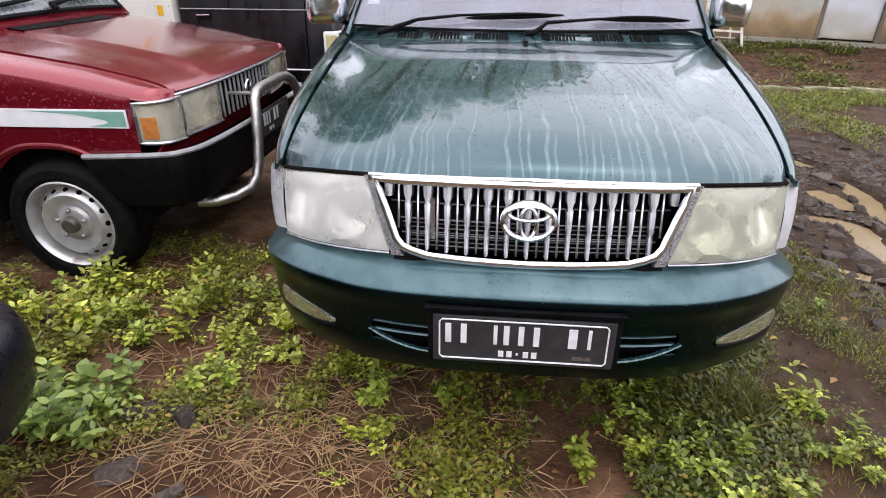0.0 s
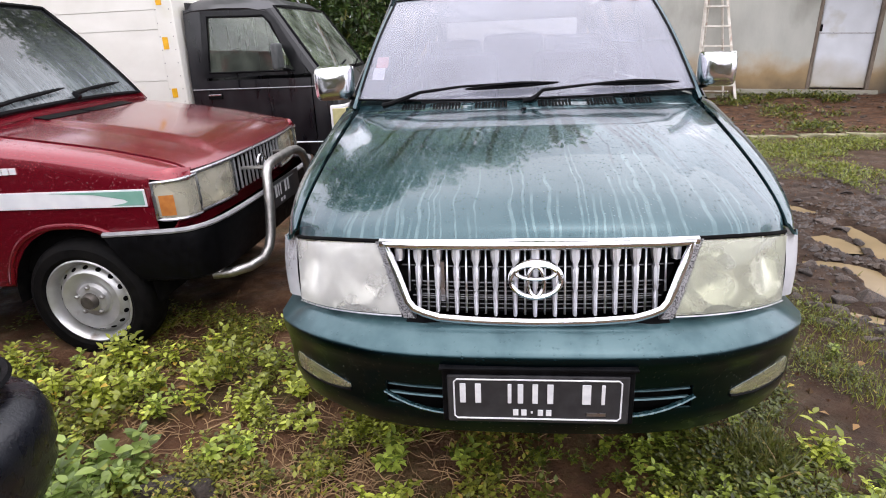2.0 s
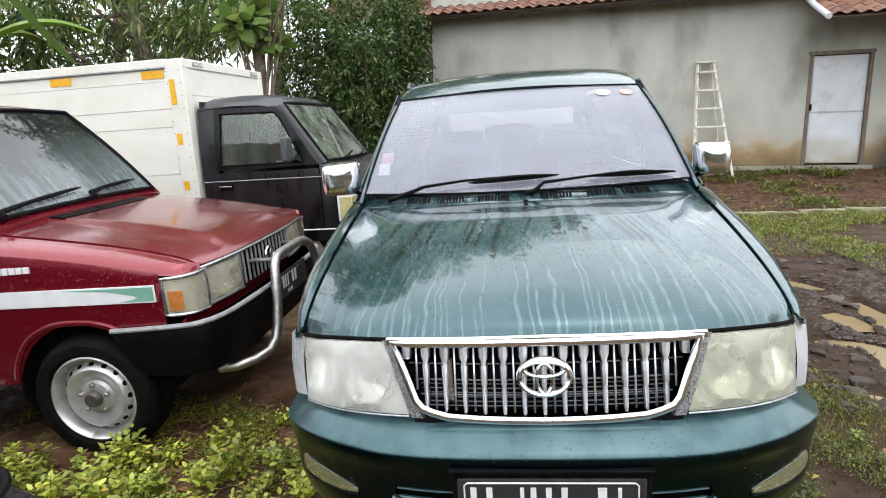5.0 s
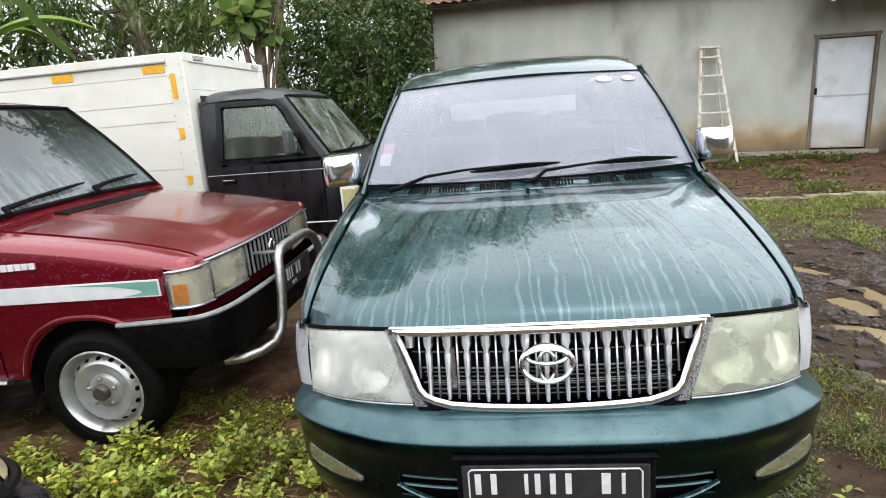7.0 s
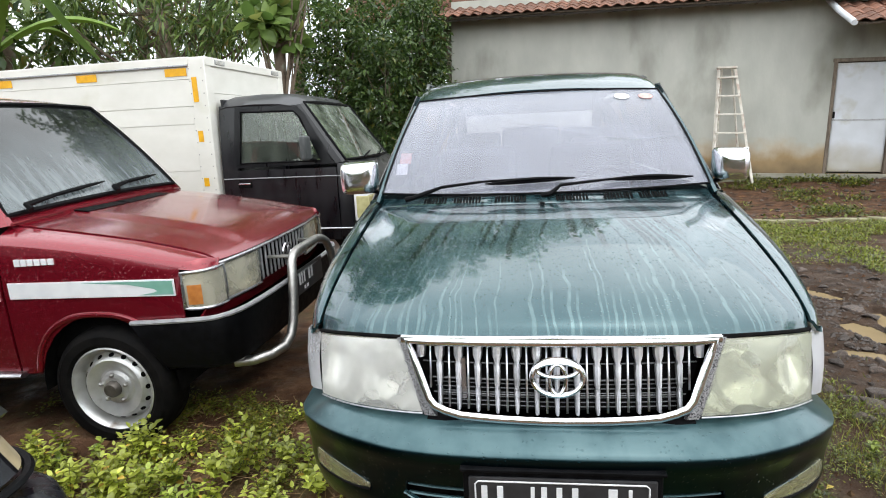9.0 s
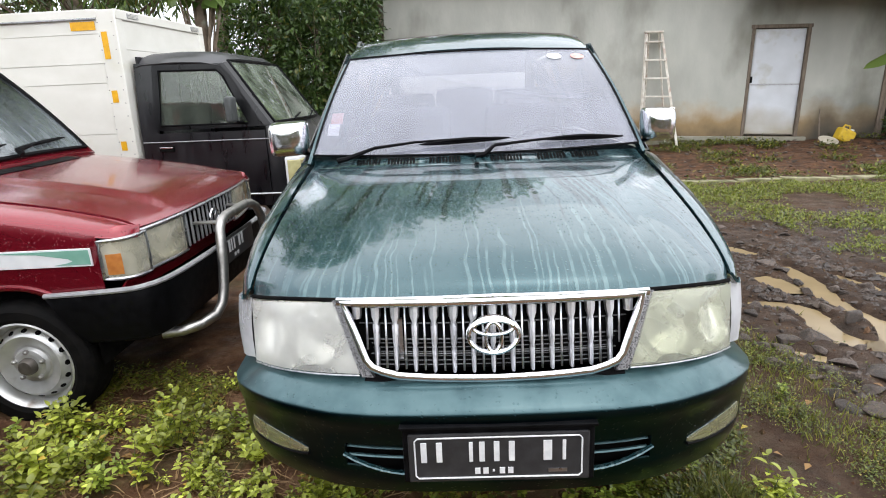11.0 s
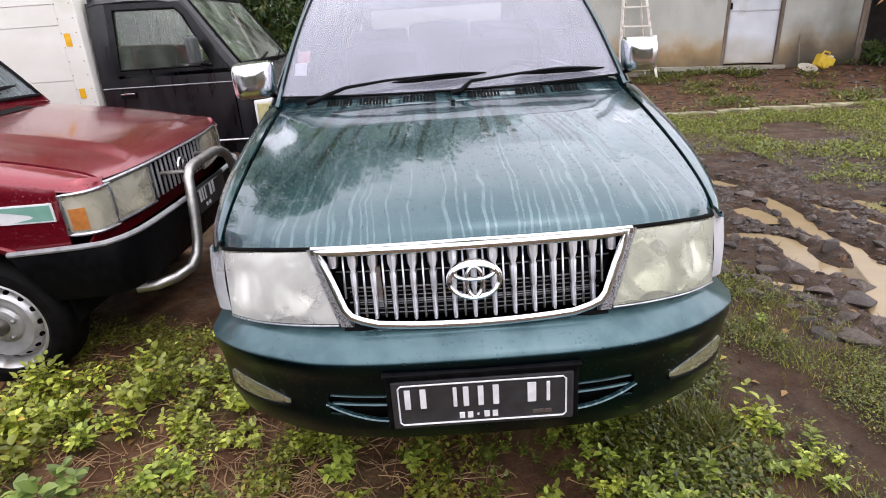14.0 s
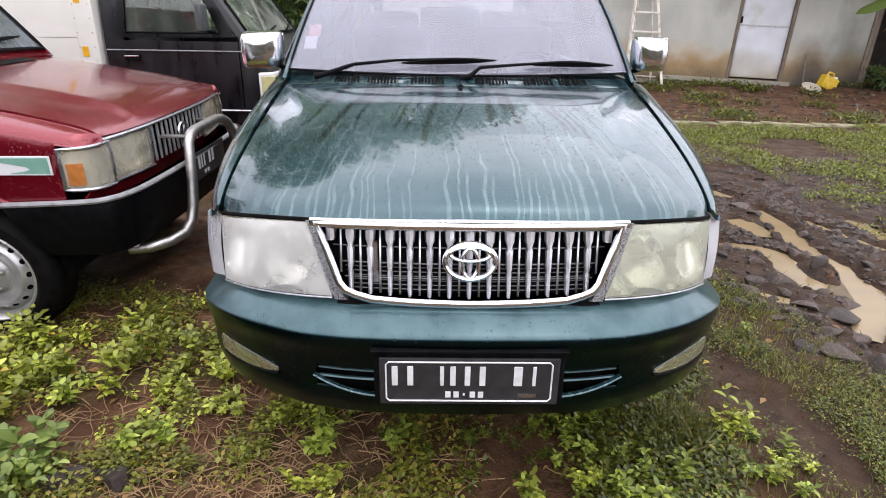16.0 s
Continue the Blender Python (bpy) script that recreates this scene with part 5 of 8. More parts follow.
        z = edge_z(u, y) + 0.022 * (1 - abs(s) ** 4) * min(1, t * 6) + 0.004
        k = max(0.0, min(1.0, (0.42 - abs(y)) / 0.03))
        return Vector((u, y, z + 0.012 * k * k * (3 - 2 * k) * min(1, t * 8)))
    rows = [[hood_pt(s, t) for s in np.linspace(-1, 1, 33)] for t in [0, 0.015, 0.04, 0.08] + list(np.linspace(0.13, 1, 16))]
    hood = part("hood", shell(rows, 0.012), RED, car, "dark red hood, faded and wet")
    for s0, s1 in ((-0.58, -0.14), (-0.11, 0.46)):
        rows = [[hood_pt(s, t) + Vector((0, 0, 0.004)) for s in np.linspace(s0, s1, 9)] for t in (0.86, 0.90, 0.94)]
        part("air_slot", shell(rows, 0.004), BLACK_PLASTIC, hood, "black louvred air slot")
    part("cowl", shell([[Vector((-0.99 - 0.05 * k + 0.05 * (1 - s * s), 0.70 * s, 1.060 + 0.030 * (1 - abs(s) ** 2.5) + 0.02 * k)) for s in np.linspace(-1, 1, 17)] for k in range(3)], 0.012), RED, car)

    # windscreen
    def ws(s, t):
        a = Vector((-1.03 + 0.05 * (1 - s * s), 0.68 * s, 1.095 + 0.022 * (1 - s * s)))
        b = Vector((-1.47 + 0.03 * (1 - s * s), 0.575 * s, 1.625 + 0.012 * (1 - s * s)))
        return a.lerp(b, t) + Vector((0.012, 0, 0.012)) * math.sin(math.pi * t)
    g = part("windshield", shell([[ws(s, t) for s in np.linspace(-1, 1, 17)] for t in np.linspace(0, 1, 10)], -0.006), SMOKED, car, "windshield streaked with rain, dark band on top")
    g.visible_shadow = False
    loop = [ws(s, 0) for s in np.linspace(-1, 1, 15)] + [ws(1, t) for t in np.linspace(0.1, 1, 8)] + [ws(s, 1) for s in np.linspace(0.85, -1, 14)] + [ws(-1, t) for t in np.linspace(0.9, 0.1, 7)]
    part("windshield_seal", rod([p + Vector((0.004, 0, 0.003)) for p in loop], 0.012, 6, closed=True), BLACK_PLASTIC, car)
    for side in (-1, 1):
        rows = []
        for t in np.linspace(-0.07, 1.02, 9):
            p = ws(side, t)
            rows.append([p + Vector((0.012, 0, 0)), p + Vector((0.004, side * 0.026, 0.0)), p + Vector((-0.04, side * 0.046, -0.006)), p + Vector((-0.10, side * 0.046, -0.012)), p + Vector((-0.09, side * 0.01, -0.02)), p + Vector((-0.01, side * -0.004, -0.015))])
        bm = bmesh.new()
        vs = sheet(bm, rows, close=True)
        bm.faces.new(vs[0])
        bm.faces.new(vs[-1])
        part("pillar", bm, RED, car)
    rows = [[Vector((-1.44 - 0.03 * s * s - 2.6 * t, 0.60 * s, smooth_curve([(0, 1.640), (0.02, 1.662), (0.08, 1.690), (0.3, 1.715), (0.8, 1.715), (1, 1.67)], t) - 0.035 * abs(s) ** 3)) for s in np.linspace(-1, 1, 17)] for t in (0, 0.01, 0.02, 0.04, 0.08, 0.15, 0.3, 0.55, 0.8, 0.95, 1)]
    part("roof", shell(rows, 0.02), RED, car)
    rows = [[Vector((-4.13 + 0.02 * s * s, 0.76 * s, z)) for s in np.linspace(-1, 1, 7)] for z in (0.4, 0.7, 1.03)]
    part("tailgate", shell(rows, 0.03), RED, car)
    rows = [[Vector((-4.12 + 0.12 * (z - 1.03), 0.70 * s - 0.12 * s * (z - 1.03), z)) for s in np.linspace(-1, 1, 7)] for z in (1.04, 1.3, 1.6)]
    gl = part("rear_window", shell(rows, 0.006), GLASS, car)
    gl.visible_shadow = False
    # inside
    bm = bmesh.new()
    box(bm, -4.0, -0.35, -0.70, 0.70, 0.40, 0.70)
    box(bm, -1.0, -0.12, -0.62, 0.62, 0.55, 0.80)
    part("floor_pan", bm, DARK, car)
    part("dashboard", block(-1.40, -1.06, -0.66, 0.66, 0.84, 1.05, bevel=0.04), BLACK_PLASTIC, car)
    for y in (-0.34, 0.34):
        bm = bmesh.new()
        box(bm, -2.25, -1.80, y - 0.24, y + 0.24, 0.68, 0.80, bevel=0.05)
        box(bm, -2.34, -2.20, y - 0.23, y + 0.23, 0.75, 1.30, bevel=0.05)
        box(bm, -2.34, -2.27, y - 0.12, y + 0.12, 1.32, 1.45, bevel=0.03)
        part("front_seat", bm, SEAT, car)
    part("steering_wheel", rod([(-1.50 - 0.06 * math.sin(a), -0.34 + 0.18 * math.cos(a), 1.02 + 0.16 * math.sin(a)) for a in np.linspace(0, math.tau, 25)[:-1]], 0.013, 6, closed=True), BLACK_PLASTIC, car)
    # wipers
    for y0, y1, y2 in ((-0.60, -0.35, -0.02), (-0.02, 0.18, 0.50)):
        def on(y, t):
            return ws(y / (0.68 - 0.105 * t), t) + Vector((0.018, 0, 0.014))
        w_ = part("wiper", rod([on(y0, 0.0) + Vector((0.035, 0, 0)), on(y0, 0.02) + Vector((0.02, 0, 0.012)), on(y1, 0.07), on(y1 + 0.1, 0.08)], [0.016, 0.015, 0.009, 0.006], 6), BLACK_PLASTIC, car)
        part("blade", rod([on(y1 - 0.17 + (y2 - y1 + 0.17) * k, 0.05 + 0.05 * k) for k in np.linspace(0, 1, 7)], [0.004, 0.009, 0.011, 0.012, 0.011, 0.009, 0.004], 6), BLACK_PLASTIC, w_)

    # front: lamps, grille, trim
    for side in (-1, 1):
        def mk(a, b):
            """Corner lens from the side to the front."""
            pts = [(-0.143, 0.787), (-0.10, 0.780), (-0.055, 0.757), (-0.028, 0.715), (-0.018, 0.64)]
            u = smooth_curve([(i / 4, p[0]) for i, p in enumerate(pts)], a)
            y = smooth_curve([(i / 4, p[1]) for i, p in enumerate(pts)], a)
            zb, zt = 0.672 - 0.012 * a, 0.822 + 0.002 * a
            return Vector((u + 0.004 * math.sin(math.pi * b), side * (y + 0.004 * math.sin(math.pi * b)), zb + (zt - zb) * b))
        m_ = part("corner_lamp", shell([[mk(a, b) for a in np.linspace(0, 1, 11)] for b in np.linspace(0, 1, 5)], 0.006 * side), CREAM, car, "cloudy corner lamp with an amber end")
        part("housing", shell([[mk(a, b) - Vector((0.02, side * 0.018, 0)) for a in np.linspace(0, 1, 9)] for b in (0, 0.5, 1)], 0.006 * side), REFLECTOR, m_)
        part("amber_lens", shell([[mk(a, b) + Vector((0.003, side * 0.003, 0)) for a in np.linspace(0.10, 0.42, 6)] for b in np.linspace(0.08, 0.66, 5)], 0.004 * side), AMBER, m_, "amber turn lens")
        rim = [mk(a, 1.04) for a in np.linspace(0, 1, 9)] + [mk(1, b) for b in (0.7, 0.3)] + [mk(a, -0.04) for a in np.linspace(1, 0, 9)] + [mk(-0.02, b) for b in (0.3, 0.7)]
        part("bezel", rod([p + Vector((0.002, side * 0.003, 0)) for p in rim], 0.0075, 6, closed=True), SATIN, m_)

        def hl(a, b):
            y = 0.632 - 0.315 * a
            zb, zt = 0.660 - 0.004 * a, 0.824
            u = front_x(y) + 0.012 * max(0, math.sin(math.pi * a)) ** 0.5 * max(0, math.sin(math.pi * b)) ** 0.5
            return Vector((u, side * y, zb + (zt - zb) * b))
        h_ = part("headlight", shell([[hl(a, b) for a in np.linspace(0, 1, 11)] for b in np.linspace(0, 1, 7)], 0.005 * side), CREAM, car, "rectangular glass headlight")
        rows = []
        for b in np.linspace(0, 1, 9):
            rows.append([hl(a, b) - Vector((0.012 + 0.07 * max(0, 1 - ((a - 0.5) / 0.5) ** 2 - ((b - 0.5) / 0.55) ** 2) ** 0.7, 0, 0)) for a in np.linspace(0, 1, 13)])
        part("reflector", shell(rows, 0.003), REFLECTOR, h_)
        part("bezel", rod([hl(a, 1.03) for a in np.linspace(0, 1, 5)] + [hl(1.01, 0.5)] + [hl(a, -0.04) for a in np.linspace(1, 0, 5)], 0.008, 6), SATIN, h_)
    part("front_trim", rod([(front_x(y) + 0.008, y, 0.838) for y in np.linspace(-0.70, 0.70, 21)], 0.011, 6, flat=0.7), SATIN, car, "dull chrome strip under the hood edge")
    gr = part("grille", shell([[Vector((front_x(y) - 0.04, y, z)) for y in np.linspace(-0.315, 0.315, 7)] for z in (0.655, 0.82)], 0.01), DARK, car, "black grille with upright slats")
    for k in range(13):
        y = -0.292 + 0.584 * k / 12
        part("slat", block(-0.004 + front_x(y), 0.006 + front_x(y), y - 0.008, y + 0.008, 0.66, 0.826, bevel=0.004), GREY_STRIP, gr)
    part("badge", rod([(0.020, 0.055 * math.cos(a), 0.745 + 0.040 * math.sin(a)) for a in np.linspace(0, math.tau, 25)[:-1]], 0.007, 6, closed=True, up=Vector((1, 0, 0))), CHROME, gr, "oval chrome badge")
    part("badge_bar", rod([(0.020, -0.02, 0.715), (0.020, 0.0, 0.75), (0.020, 0.02, 0.775)], 0.007, 6), CHROME, gr)
    rows = [[Vector((front_x(y) - 0.002 - 0.012 * k, y * (1.05 if k else 1), (0.655, 0.625, 0.59)[k])) for y in np.linspace(-0.74, 0.74, 21)] for k in range(3)]
    part("valance", shell(rows, 0.01), RED, car)
    # bumper, wrapped round the corners
    def bp(a, k):
        """a runs round from the near side to the far side; k down the profile."""
        path = [(-0.405, -0.805), (-0.25, -0.808), (-0.10, -0.806), (-0.01, -0.79), (0.045, -0.72), (0.075, -0.60), (0.090, -0.35), (0.095, 0.0), (0.090, 0.35), (0.075, 0.60), (0.045, 0.72), (-0.01, 0.79), (-0.10, 0.806), (-0.25, 0.808), (-0.405, 0.805)]
        i = a * (len(path) - 1)
        u = smooth_curve([(j, p[0]) for j, p in enumerate(path)], i)
        y = smooth_curve([(j, p[1]) for j, p in enumerate(path)], i)
        ins, z = ((0.04, 0.600), (0.008, 0.602), (0.0, 0.590), (0.0, 0.55), (0.004, 0.46), (0.03, 0.375), (0.09, 0.345))[k]
        sc = 1 - ins / 0.8
        z += 0.018 * max(0, min(1, (u + 0.4) / 0.45)) * (1 if k < 4 else 0.6)
        u = max(u, -0.405 + 0.62 * max(0, 0.585 - z))
        return Vector(((u + 0.4) * (1 - ins * 1.4) - 0.4 if u > -0.39 else u, y * sc, z))
    aa = np.linspace(0, 1, 57)
    bpr = part("bumper", shell([[bp(a, k) for a in aa] for k in range(7)], 0.008), BLACK_PLASTIC, car, "black wrap-round bumper with a grey strip")
    part("bumper_strip", rod([bp(a, 1) + Vector((0.004 if 0.25 < a < 0.75 else 0, 0.006 * (-1 if a < 0.5 else 1), 0.004)) for a in aa], 0.015, 8, flat=0.8), GREY_STRIP, bpr, "scuffed grey rubber strip")
    # bull bar
    hoop = [(-0.05, -0.60, 0.330), (0.03, -0.58, 0.330), (0.10, -0.52, 0.335), (0.145, -0.45, 0.352), (0.16, -0.40, 0.39), (0.165, -0.365, 0.45), (0.168, -0.335, 0.56), (0.165, -0.31, 0.67), (0.155, -0.275, 0.735), (0.145, -0.22, 0.765), (0.14, -0.15, 0.775)]
    hoop += [(u, -y, z) for u, y, z in reversed(hoop)]
    bar = part("bull_bar", rod(hoop, 0.0245, 12), STEEL, car, "bent steel tube bull bar")
    for y in (-0.22, 0.22):
        part("bracket", block(0.0, 0.15, y - 0.02, y + 0.02, 0.755, 0.765, bevel=0.002), STEEL, bar)
    # plate
    pl = part("number_plate", block(0.10, 0.106, -0.12, 0.30, 0.505, 0.645, bevel=0.003), PLATE_BLACK, car, "black number plate with white markings")
    for y0, y1, z0, z1 in ((-0.085, -0.060, 0.56, 0.625), (-0.045, -0.030, 0.56, 0.625), (-0.010, 0.005, 0.56, 0.625), (0.060, 0.085, 0.56, 0.625), (0.105, 0.130, 0.56, 0.625), (-0.02, 0.005, 0.522, 0.54), (0.02, 0.045, 0.522, 0.54)):
        part("mark", block(0.1045, 0.108, y0, y1, z0, z1), WHITE_PAINT, pl)

    # wheels: steel rims with round holes
    def wheel(u, side, front):
        m = pose(u, side * 0.70, 0.274, -90 * side, 0, 0)
        bm = bmesh.new()
        lathe(bm, [(0.195, 0.0), (0.203, 0.072), (0.225, 0.088), (0.262, 0.088), (0.285, 0.074), (0.297, 0.05), (0.300, 0.02), (0.300, -0.07), (0.285, -0.09), (0.22, -0.09), (0.195, -0.07), (0.195, 0.0)], m, 48)
        w_ = part("wheel", bm, RUBBER, car)
        bm = bmesh.new()
        lathe(bm, [(0.200, 0.066), (0.208, 0.078), (0.201, 0.082), (0.191, 0.070), (0.184, 0.045), (0.177, 0.026), (0.169, 0.028), (0.150, 0.056), (0.138, 0.064), (0.112, 0.056), (0.090, 0.042), (0.080, 0.044), (0.071, 0.060), (0.055, 0.066), (0.040, 0.066)], m, 48)
        rim = part("rim", bm, RIM, w_, "silver steel rim with a ring of holes")
        bm = bmesh.new()
        lathe(bm, [(0.040, 0.060), (0.038, 0.086), (0.030, 0.096), (0.0005, 0.098)], m, 24)
        part("hub_cap", bm, mat("dull hub", (0.15, 0.135, 0.12), (0.09, 0.078, 0.068), 30, 0.5, 0.6), rim)
        for k in range(16):
            a = k * math.tau / 16
            bm = bmesh.new()
            lathe(bm, [(0.0005, 0.0), (0.0120, 0.0), (0.0130, -0.004)], m @ pose(0.160 * math.cos(a), 0.160 * math.sin(a), 0.0415, 0, 0, math.degrees(a)) @ pose(0, 0, 0.0030, 0, 56, 0), 10)
            part("hole", bm, DARK, rim)
        for k in range(5):
            a = k * math.tau / 5 + 0.3
            bm = bmesh.new()
            lathe(bm, [(0.011, 0.0), (0.010, 0.016), (0.006, 0.020), (0.0005, 0.021)], m @ pose(0.066 * math.cos(a), 0.066 * math.sin(a), 0.060), 6)
            part("wheel_nut", bm, STEEL, rim)
    for u in (ax, -3.15):
        for side in (-1, 1):
            wheel(u, side, True)
    # dark wheel housings and underside
    for side in (-1, 1):
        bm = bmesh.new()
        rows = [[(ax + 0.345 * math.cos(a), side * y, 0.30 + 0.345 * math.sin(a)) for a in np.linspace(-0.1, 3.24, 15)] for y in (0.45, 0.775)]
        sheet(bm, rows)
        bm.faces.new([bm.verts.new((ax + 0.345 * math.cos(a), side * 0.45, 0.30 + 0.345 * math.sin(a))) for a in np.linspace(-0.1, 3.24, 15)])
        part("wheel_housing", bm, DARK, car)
    bm = bmesh.new()
    box(bm, -3.9, -0.1, -0.45, 0.45, 0.33, 0.42)
    for u in (ax, -3.15):
        tube(bm, [(u, -0.62, 0.295), (u, 0.62, 0.295)], 0.04, 8)
    part("chassis", bm, DARK, car)
    return car


red = red_car()

# ---- the box truck ----
TRUCK_AT = YARD @ pose(-2.892, 3.92, 0, 0, 0, -2.5)
BOX_WHITE = mat("grimy white panel", (0.74, 0.725, 0.67), (0.66, 0.645, 0.585), 3, 0.45, bump=0.03, fine=14, stain=(0.46, 0.44, 0.26), stain_scale=1.3, stain_at=(0.6, 0.85), stretch=(1, 1, 1.6))
LAMP_YELLOW = mat("yellow lamp glass", (0.58, 0.54, 0.28), (0.44, 0.40, 0.19), 20, 0.2, coat=0.5)
ORANGE = mat("orange reflective tape", (0.80, 0.42, 0.01), (0.68, 0.34, 0.01), 30, 0.4)


def box_truck():
    INSIDE[0] = Vector((0.6, 0.765, 1.1))
    tr = empty("box_truck", TRUCK_AT, "small black truck with a grimy white cargo box", "truck")
    H = 2.12
    cb = part("cargo_box", block(-3.3, -0.004, 0.006, 1.60, 0.62, H - 0.05, bevel=0.004), BOX_WHITE, tr, "white panelled cargo box with orange reflective tape")
    # side planks with grooves between
    zs = [0.64, 1.10, 1.53, 1.69, 1.93]
    for a, b in zip(zs, zs[1:]):
        part("plank", block(-3.28, -0.155, -0.006, 0.012, a + 0.0025, b - 0.0025, bevel=0.0015), BOX_WHITE, cb)
    part("plank", block(-3.28, -0.155, -0.004, 0.012, 1.932, 2.03, bevel=0.002), BOX_WHITE, cb)
    for a, b in ((0.64, 1.30), (1.304, 1.80), (1.804, 2.03)):
        part("plank", block(-0.010, 0.006, 0.10, 1.50, a, b, bevel=0.002), BOX_WHITE, cb)
    part("corner_post", block(-0.155, 0.012, -0.014, 0.10, 0.60, H, bevel=0.008), BOX_WHITE, cb)
    part("corner_post", block(-0.10, 0.012, 1.50, 1.614, 0.60, H, bevel=0.008), BOX_WHITE, cb)
    part("corner_post", block(-3.31, -3.20, -0.014, 0.10, 0.60, H, bevel=0.008), BOX_WHITE, cb)
    part("top_rail", block(-3.31, -0.14, -0.018, 0.06, 2.055, H + 0.005, bevel=0.006), BOX_WHITE, cb)
    part("top_rail", block(-0.05, 0.018, 0.0, 1.60, 2.045, H + 0.002, bevel=0.006), BOX_WHITE, cb)
    part("drip_edge", block(-3.30, -0.15, -0.024, -0.010, 2.045, 2.056), SATIN, cb)
    part("box_roof", block(-3.3, 0.0, 0.01, 1.59, H - 0.052, H - 0.012, bevel=0.004), BOX_WHITE, cb)
    for y in (0.16, 1.32):
        v = part("vent", block(0.014, 0.024, y, y + 0.17, 2.062, 2.102, bevel=0.002), SATIN, cb)
        for k in range(3):
            part("slat", block(0.022, 0.027, y + 0.01, y + 0.16, 2.068 + 0.011 * k, 2.073 + 0.011 * k), BOX_WHITE, v)
    for x in (-0.39, -1.315, -2.24):
        part("tape", block(x, x + 0.215, -0.0095, -0.0055, 1.962, 2.030), ORANGE, cb, "orange reflective tape")
    for z0, z1 in ((1.725, 1.945), (1.366, 1.467), (0.955, 1.034)):
        part("tape", block(-0.128, -0.078, -0.018, -0.0135, z0, z1), ORANGE, cb, "orange reflective tape")
    rivet = None
    for z in np.arange(0.7, 2.05, 0.11):
        for x in (-0.145, -0.02):
            if rivet is None:
                bm = bmesh.new()
                bmesh.ops.create_uvsphere(bm, u_segments=6, v_segments=4, radius=0.006)
                ob = part("rivet", bm, STEEL, cb)
                rivet = ob.data
            else:
                ob = new("rivet", rivet)
                ob.parent = cb
            ob.matrix_basis = Matrix.Translation((x, -0.014, z))

    # cab: near side at y = 0.03, flat nose at x = 1.42
    W0, W1 = 0.03, 1.50

    def side_y(z, far=False):
        t = max(0, (z - 1.05) / 0.70)
        return (W1 - 0.07 * t) if far else (W0 + 0.07 * t)
    cab = part("cab", block(0.05, 1.36, 0.12, 1.42, 0.42, 0.60, bevel=0.02), BLACK_PAINT, tr, "black cab with worn grey roof edge")
    for far in (False, True):
        sgn = 1 if far else -1
        rows = [[(x, side_y(z, far) + sgn * 0.012 * math.sin(math.pi * min(1, (z - 0.4) / 0.7)), z) for x in np.linspace(0.16, 1.16, 9)] for z in (0.42, 0.55, 0.75, 0.95, 1.085)]
        d = part("door", shell(rows, 0.03 * (1 if far else -1)), BLACK_PAINT, cab, "black door with a thin bright moulding")
        # window frame: a ring round the glass
        def fr(pts, r_):
            return [Vector((x, side_y(z, far) + sgn * 0.006, z)) for x, z in pts]
        outer = [(0.165, 1.105), (0.205, 1.665), (0.80, 1.655), (0.88, 1.58), (1.15, 1.12)]
        inner = [(0.235, 1.15), (0.262, 1.615), (0.775, 1.605), (0.83, 1.55), (1.02, 1.15)]
        bm = bmesh.new()
        a = [bm.verts.new(p) for p in fr(outer, 0)]
        b = [bm.verts.new(p) for p in fr(inner, 0)]
        for i in range(5):
            bm.faces.new((a[i], a[(i + 1) % 5], b[(i + 1) % 5], b[i]))
        bmesh.ops.solidify(bm, geom=bm.faces[:], thickness=0.03)
        part("window_frame", bm, BLACK_PAINT, d)
        part("window_rubber", rod(fr(inner, 0), 0.010, 6, closed=True), BLACK_PLASTIC, d)
        bm = bmesh.new()
        bm.faces.new([bm.verts.new(p + Vector((0, -sgn * 0.012, 0))) for p in fr(inner, 0)])
        bmesh.ops.solidify(bm, geom=bm.faces[:], thickness=0.004)
        g = part("side_window", bm, pane_mat("cab side glass", (0.74, 0.80, 0.70), 0.16, 0.03, 0.08, (0.42, 0.47, 0.40), 0.9), d)
        g.visible_shadow = False
        part("moulding", rod([(x, side_y(1.03, far) + sgn * 0.014, 1.010) for x in np.linspace(0.06, 1.24, 5)], 0.008, 6, flat=0.7), GREY_STRIP, d)
        part("moulding", rod([(x, side_y(0.53, far) + sgn * 0.016, 0.53) for x in np.linspace(0.06, 1.30, 5)], 0.012, 6, flat=0.7), SATIN, d)
        hd = part("door_handle", block(0.20, 0.33, side_y(1.0, far) + sgn * 0.012 - 0.012, side_y(1.0, far) + sgn * 0.012 + 0.012, 0.925, 0.975, bevel=0.004), DARK, d)
        part("lever", block(0.205, 0.325, side_y(1.0, far) + sgn * 0.024 - 0.005, side_y(1.0, far) + sgn * 0.024 + 0.005, 0.955, 0.968, bevel=0.002), CHROME, hd)
        # rear post and front corner
        rows = [[(x, side_y(z, far) + sgn * 0.004, z) for x in (0.045, 0.11, 0.20)] for z in (0.42, 0.8, 1.1, 1.4, 1.68)]
        part("rear_post", shell(rows, 0.03), BLACK_PAINT, cab)
        rows = []
        for z, xf in ((0.45, 1.40), (0.7, 1.43), (0.95, 1.40), (1.12, 1.28)):
            y = side_y(z, far)
            rows.append([(1.17, y + sgn * 0.006, z), (xf - 0.10, y, z), (xf - 0.03, y - sgn * 0.025, z), (xf, y - sgn * 0.09, z), (xf + 0.01, y - sgn * 0.35, z), (xf + 0.015, 0.765, z)])
        part("front_panel", shell(rows, 0.02), BLACK_PAINT, cab)
        # windscreen pillar
        p0, p1 = Vector((1.22, side_y(1.13, far), 1.13)), Vector((0.845, side_y(1.66, far), 1.66))
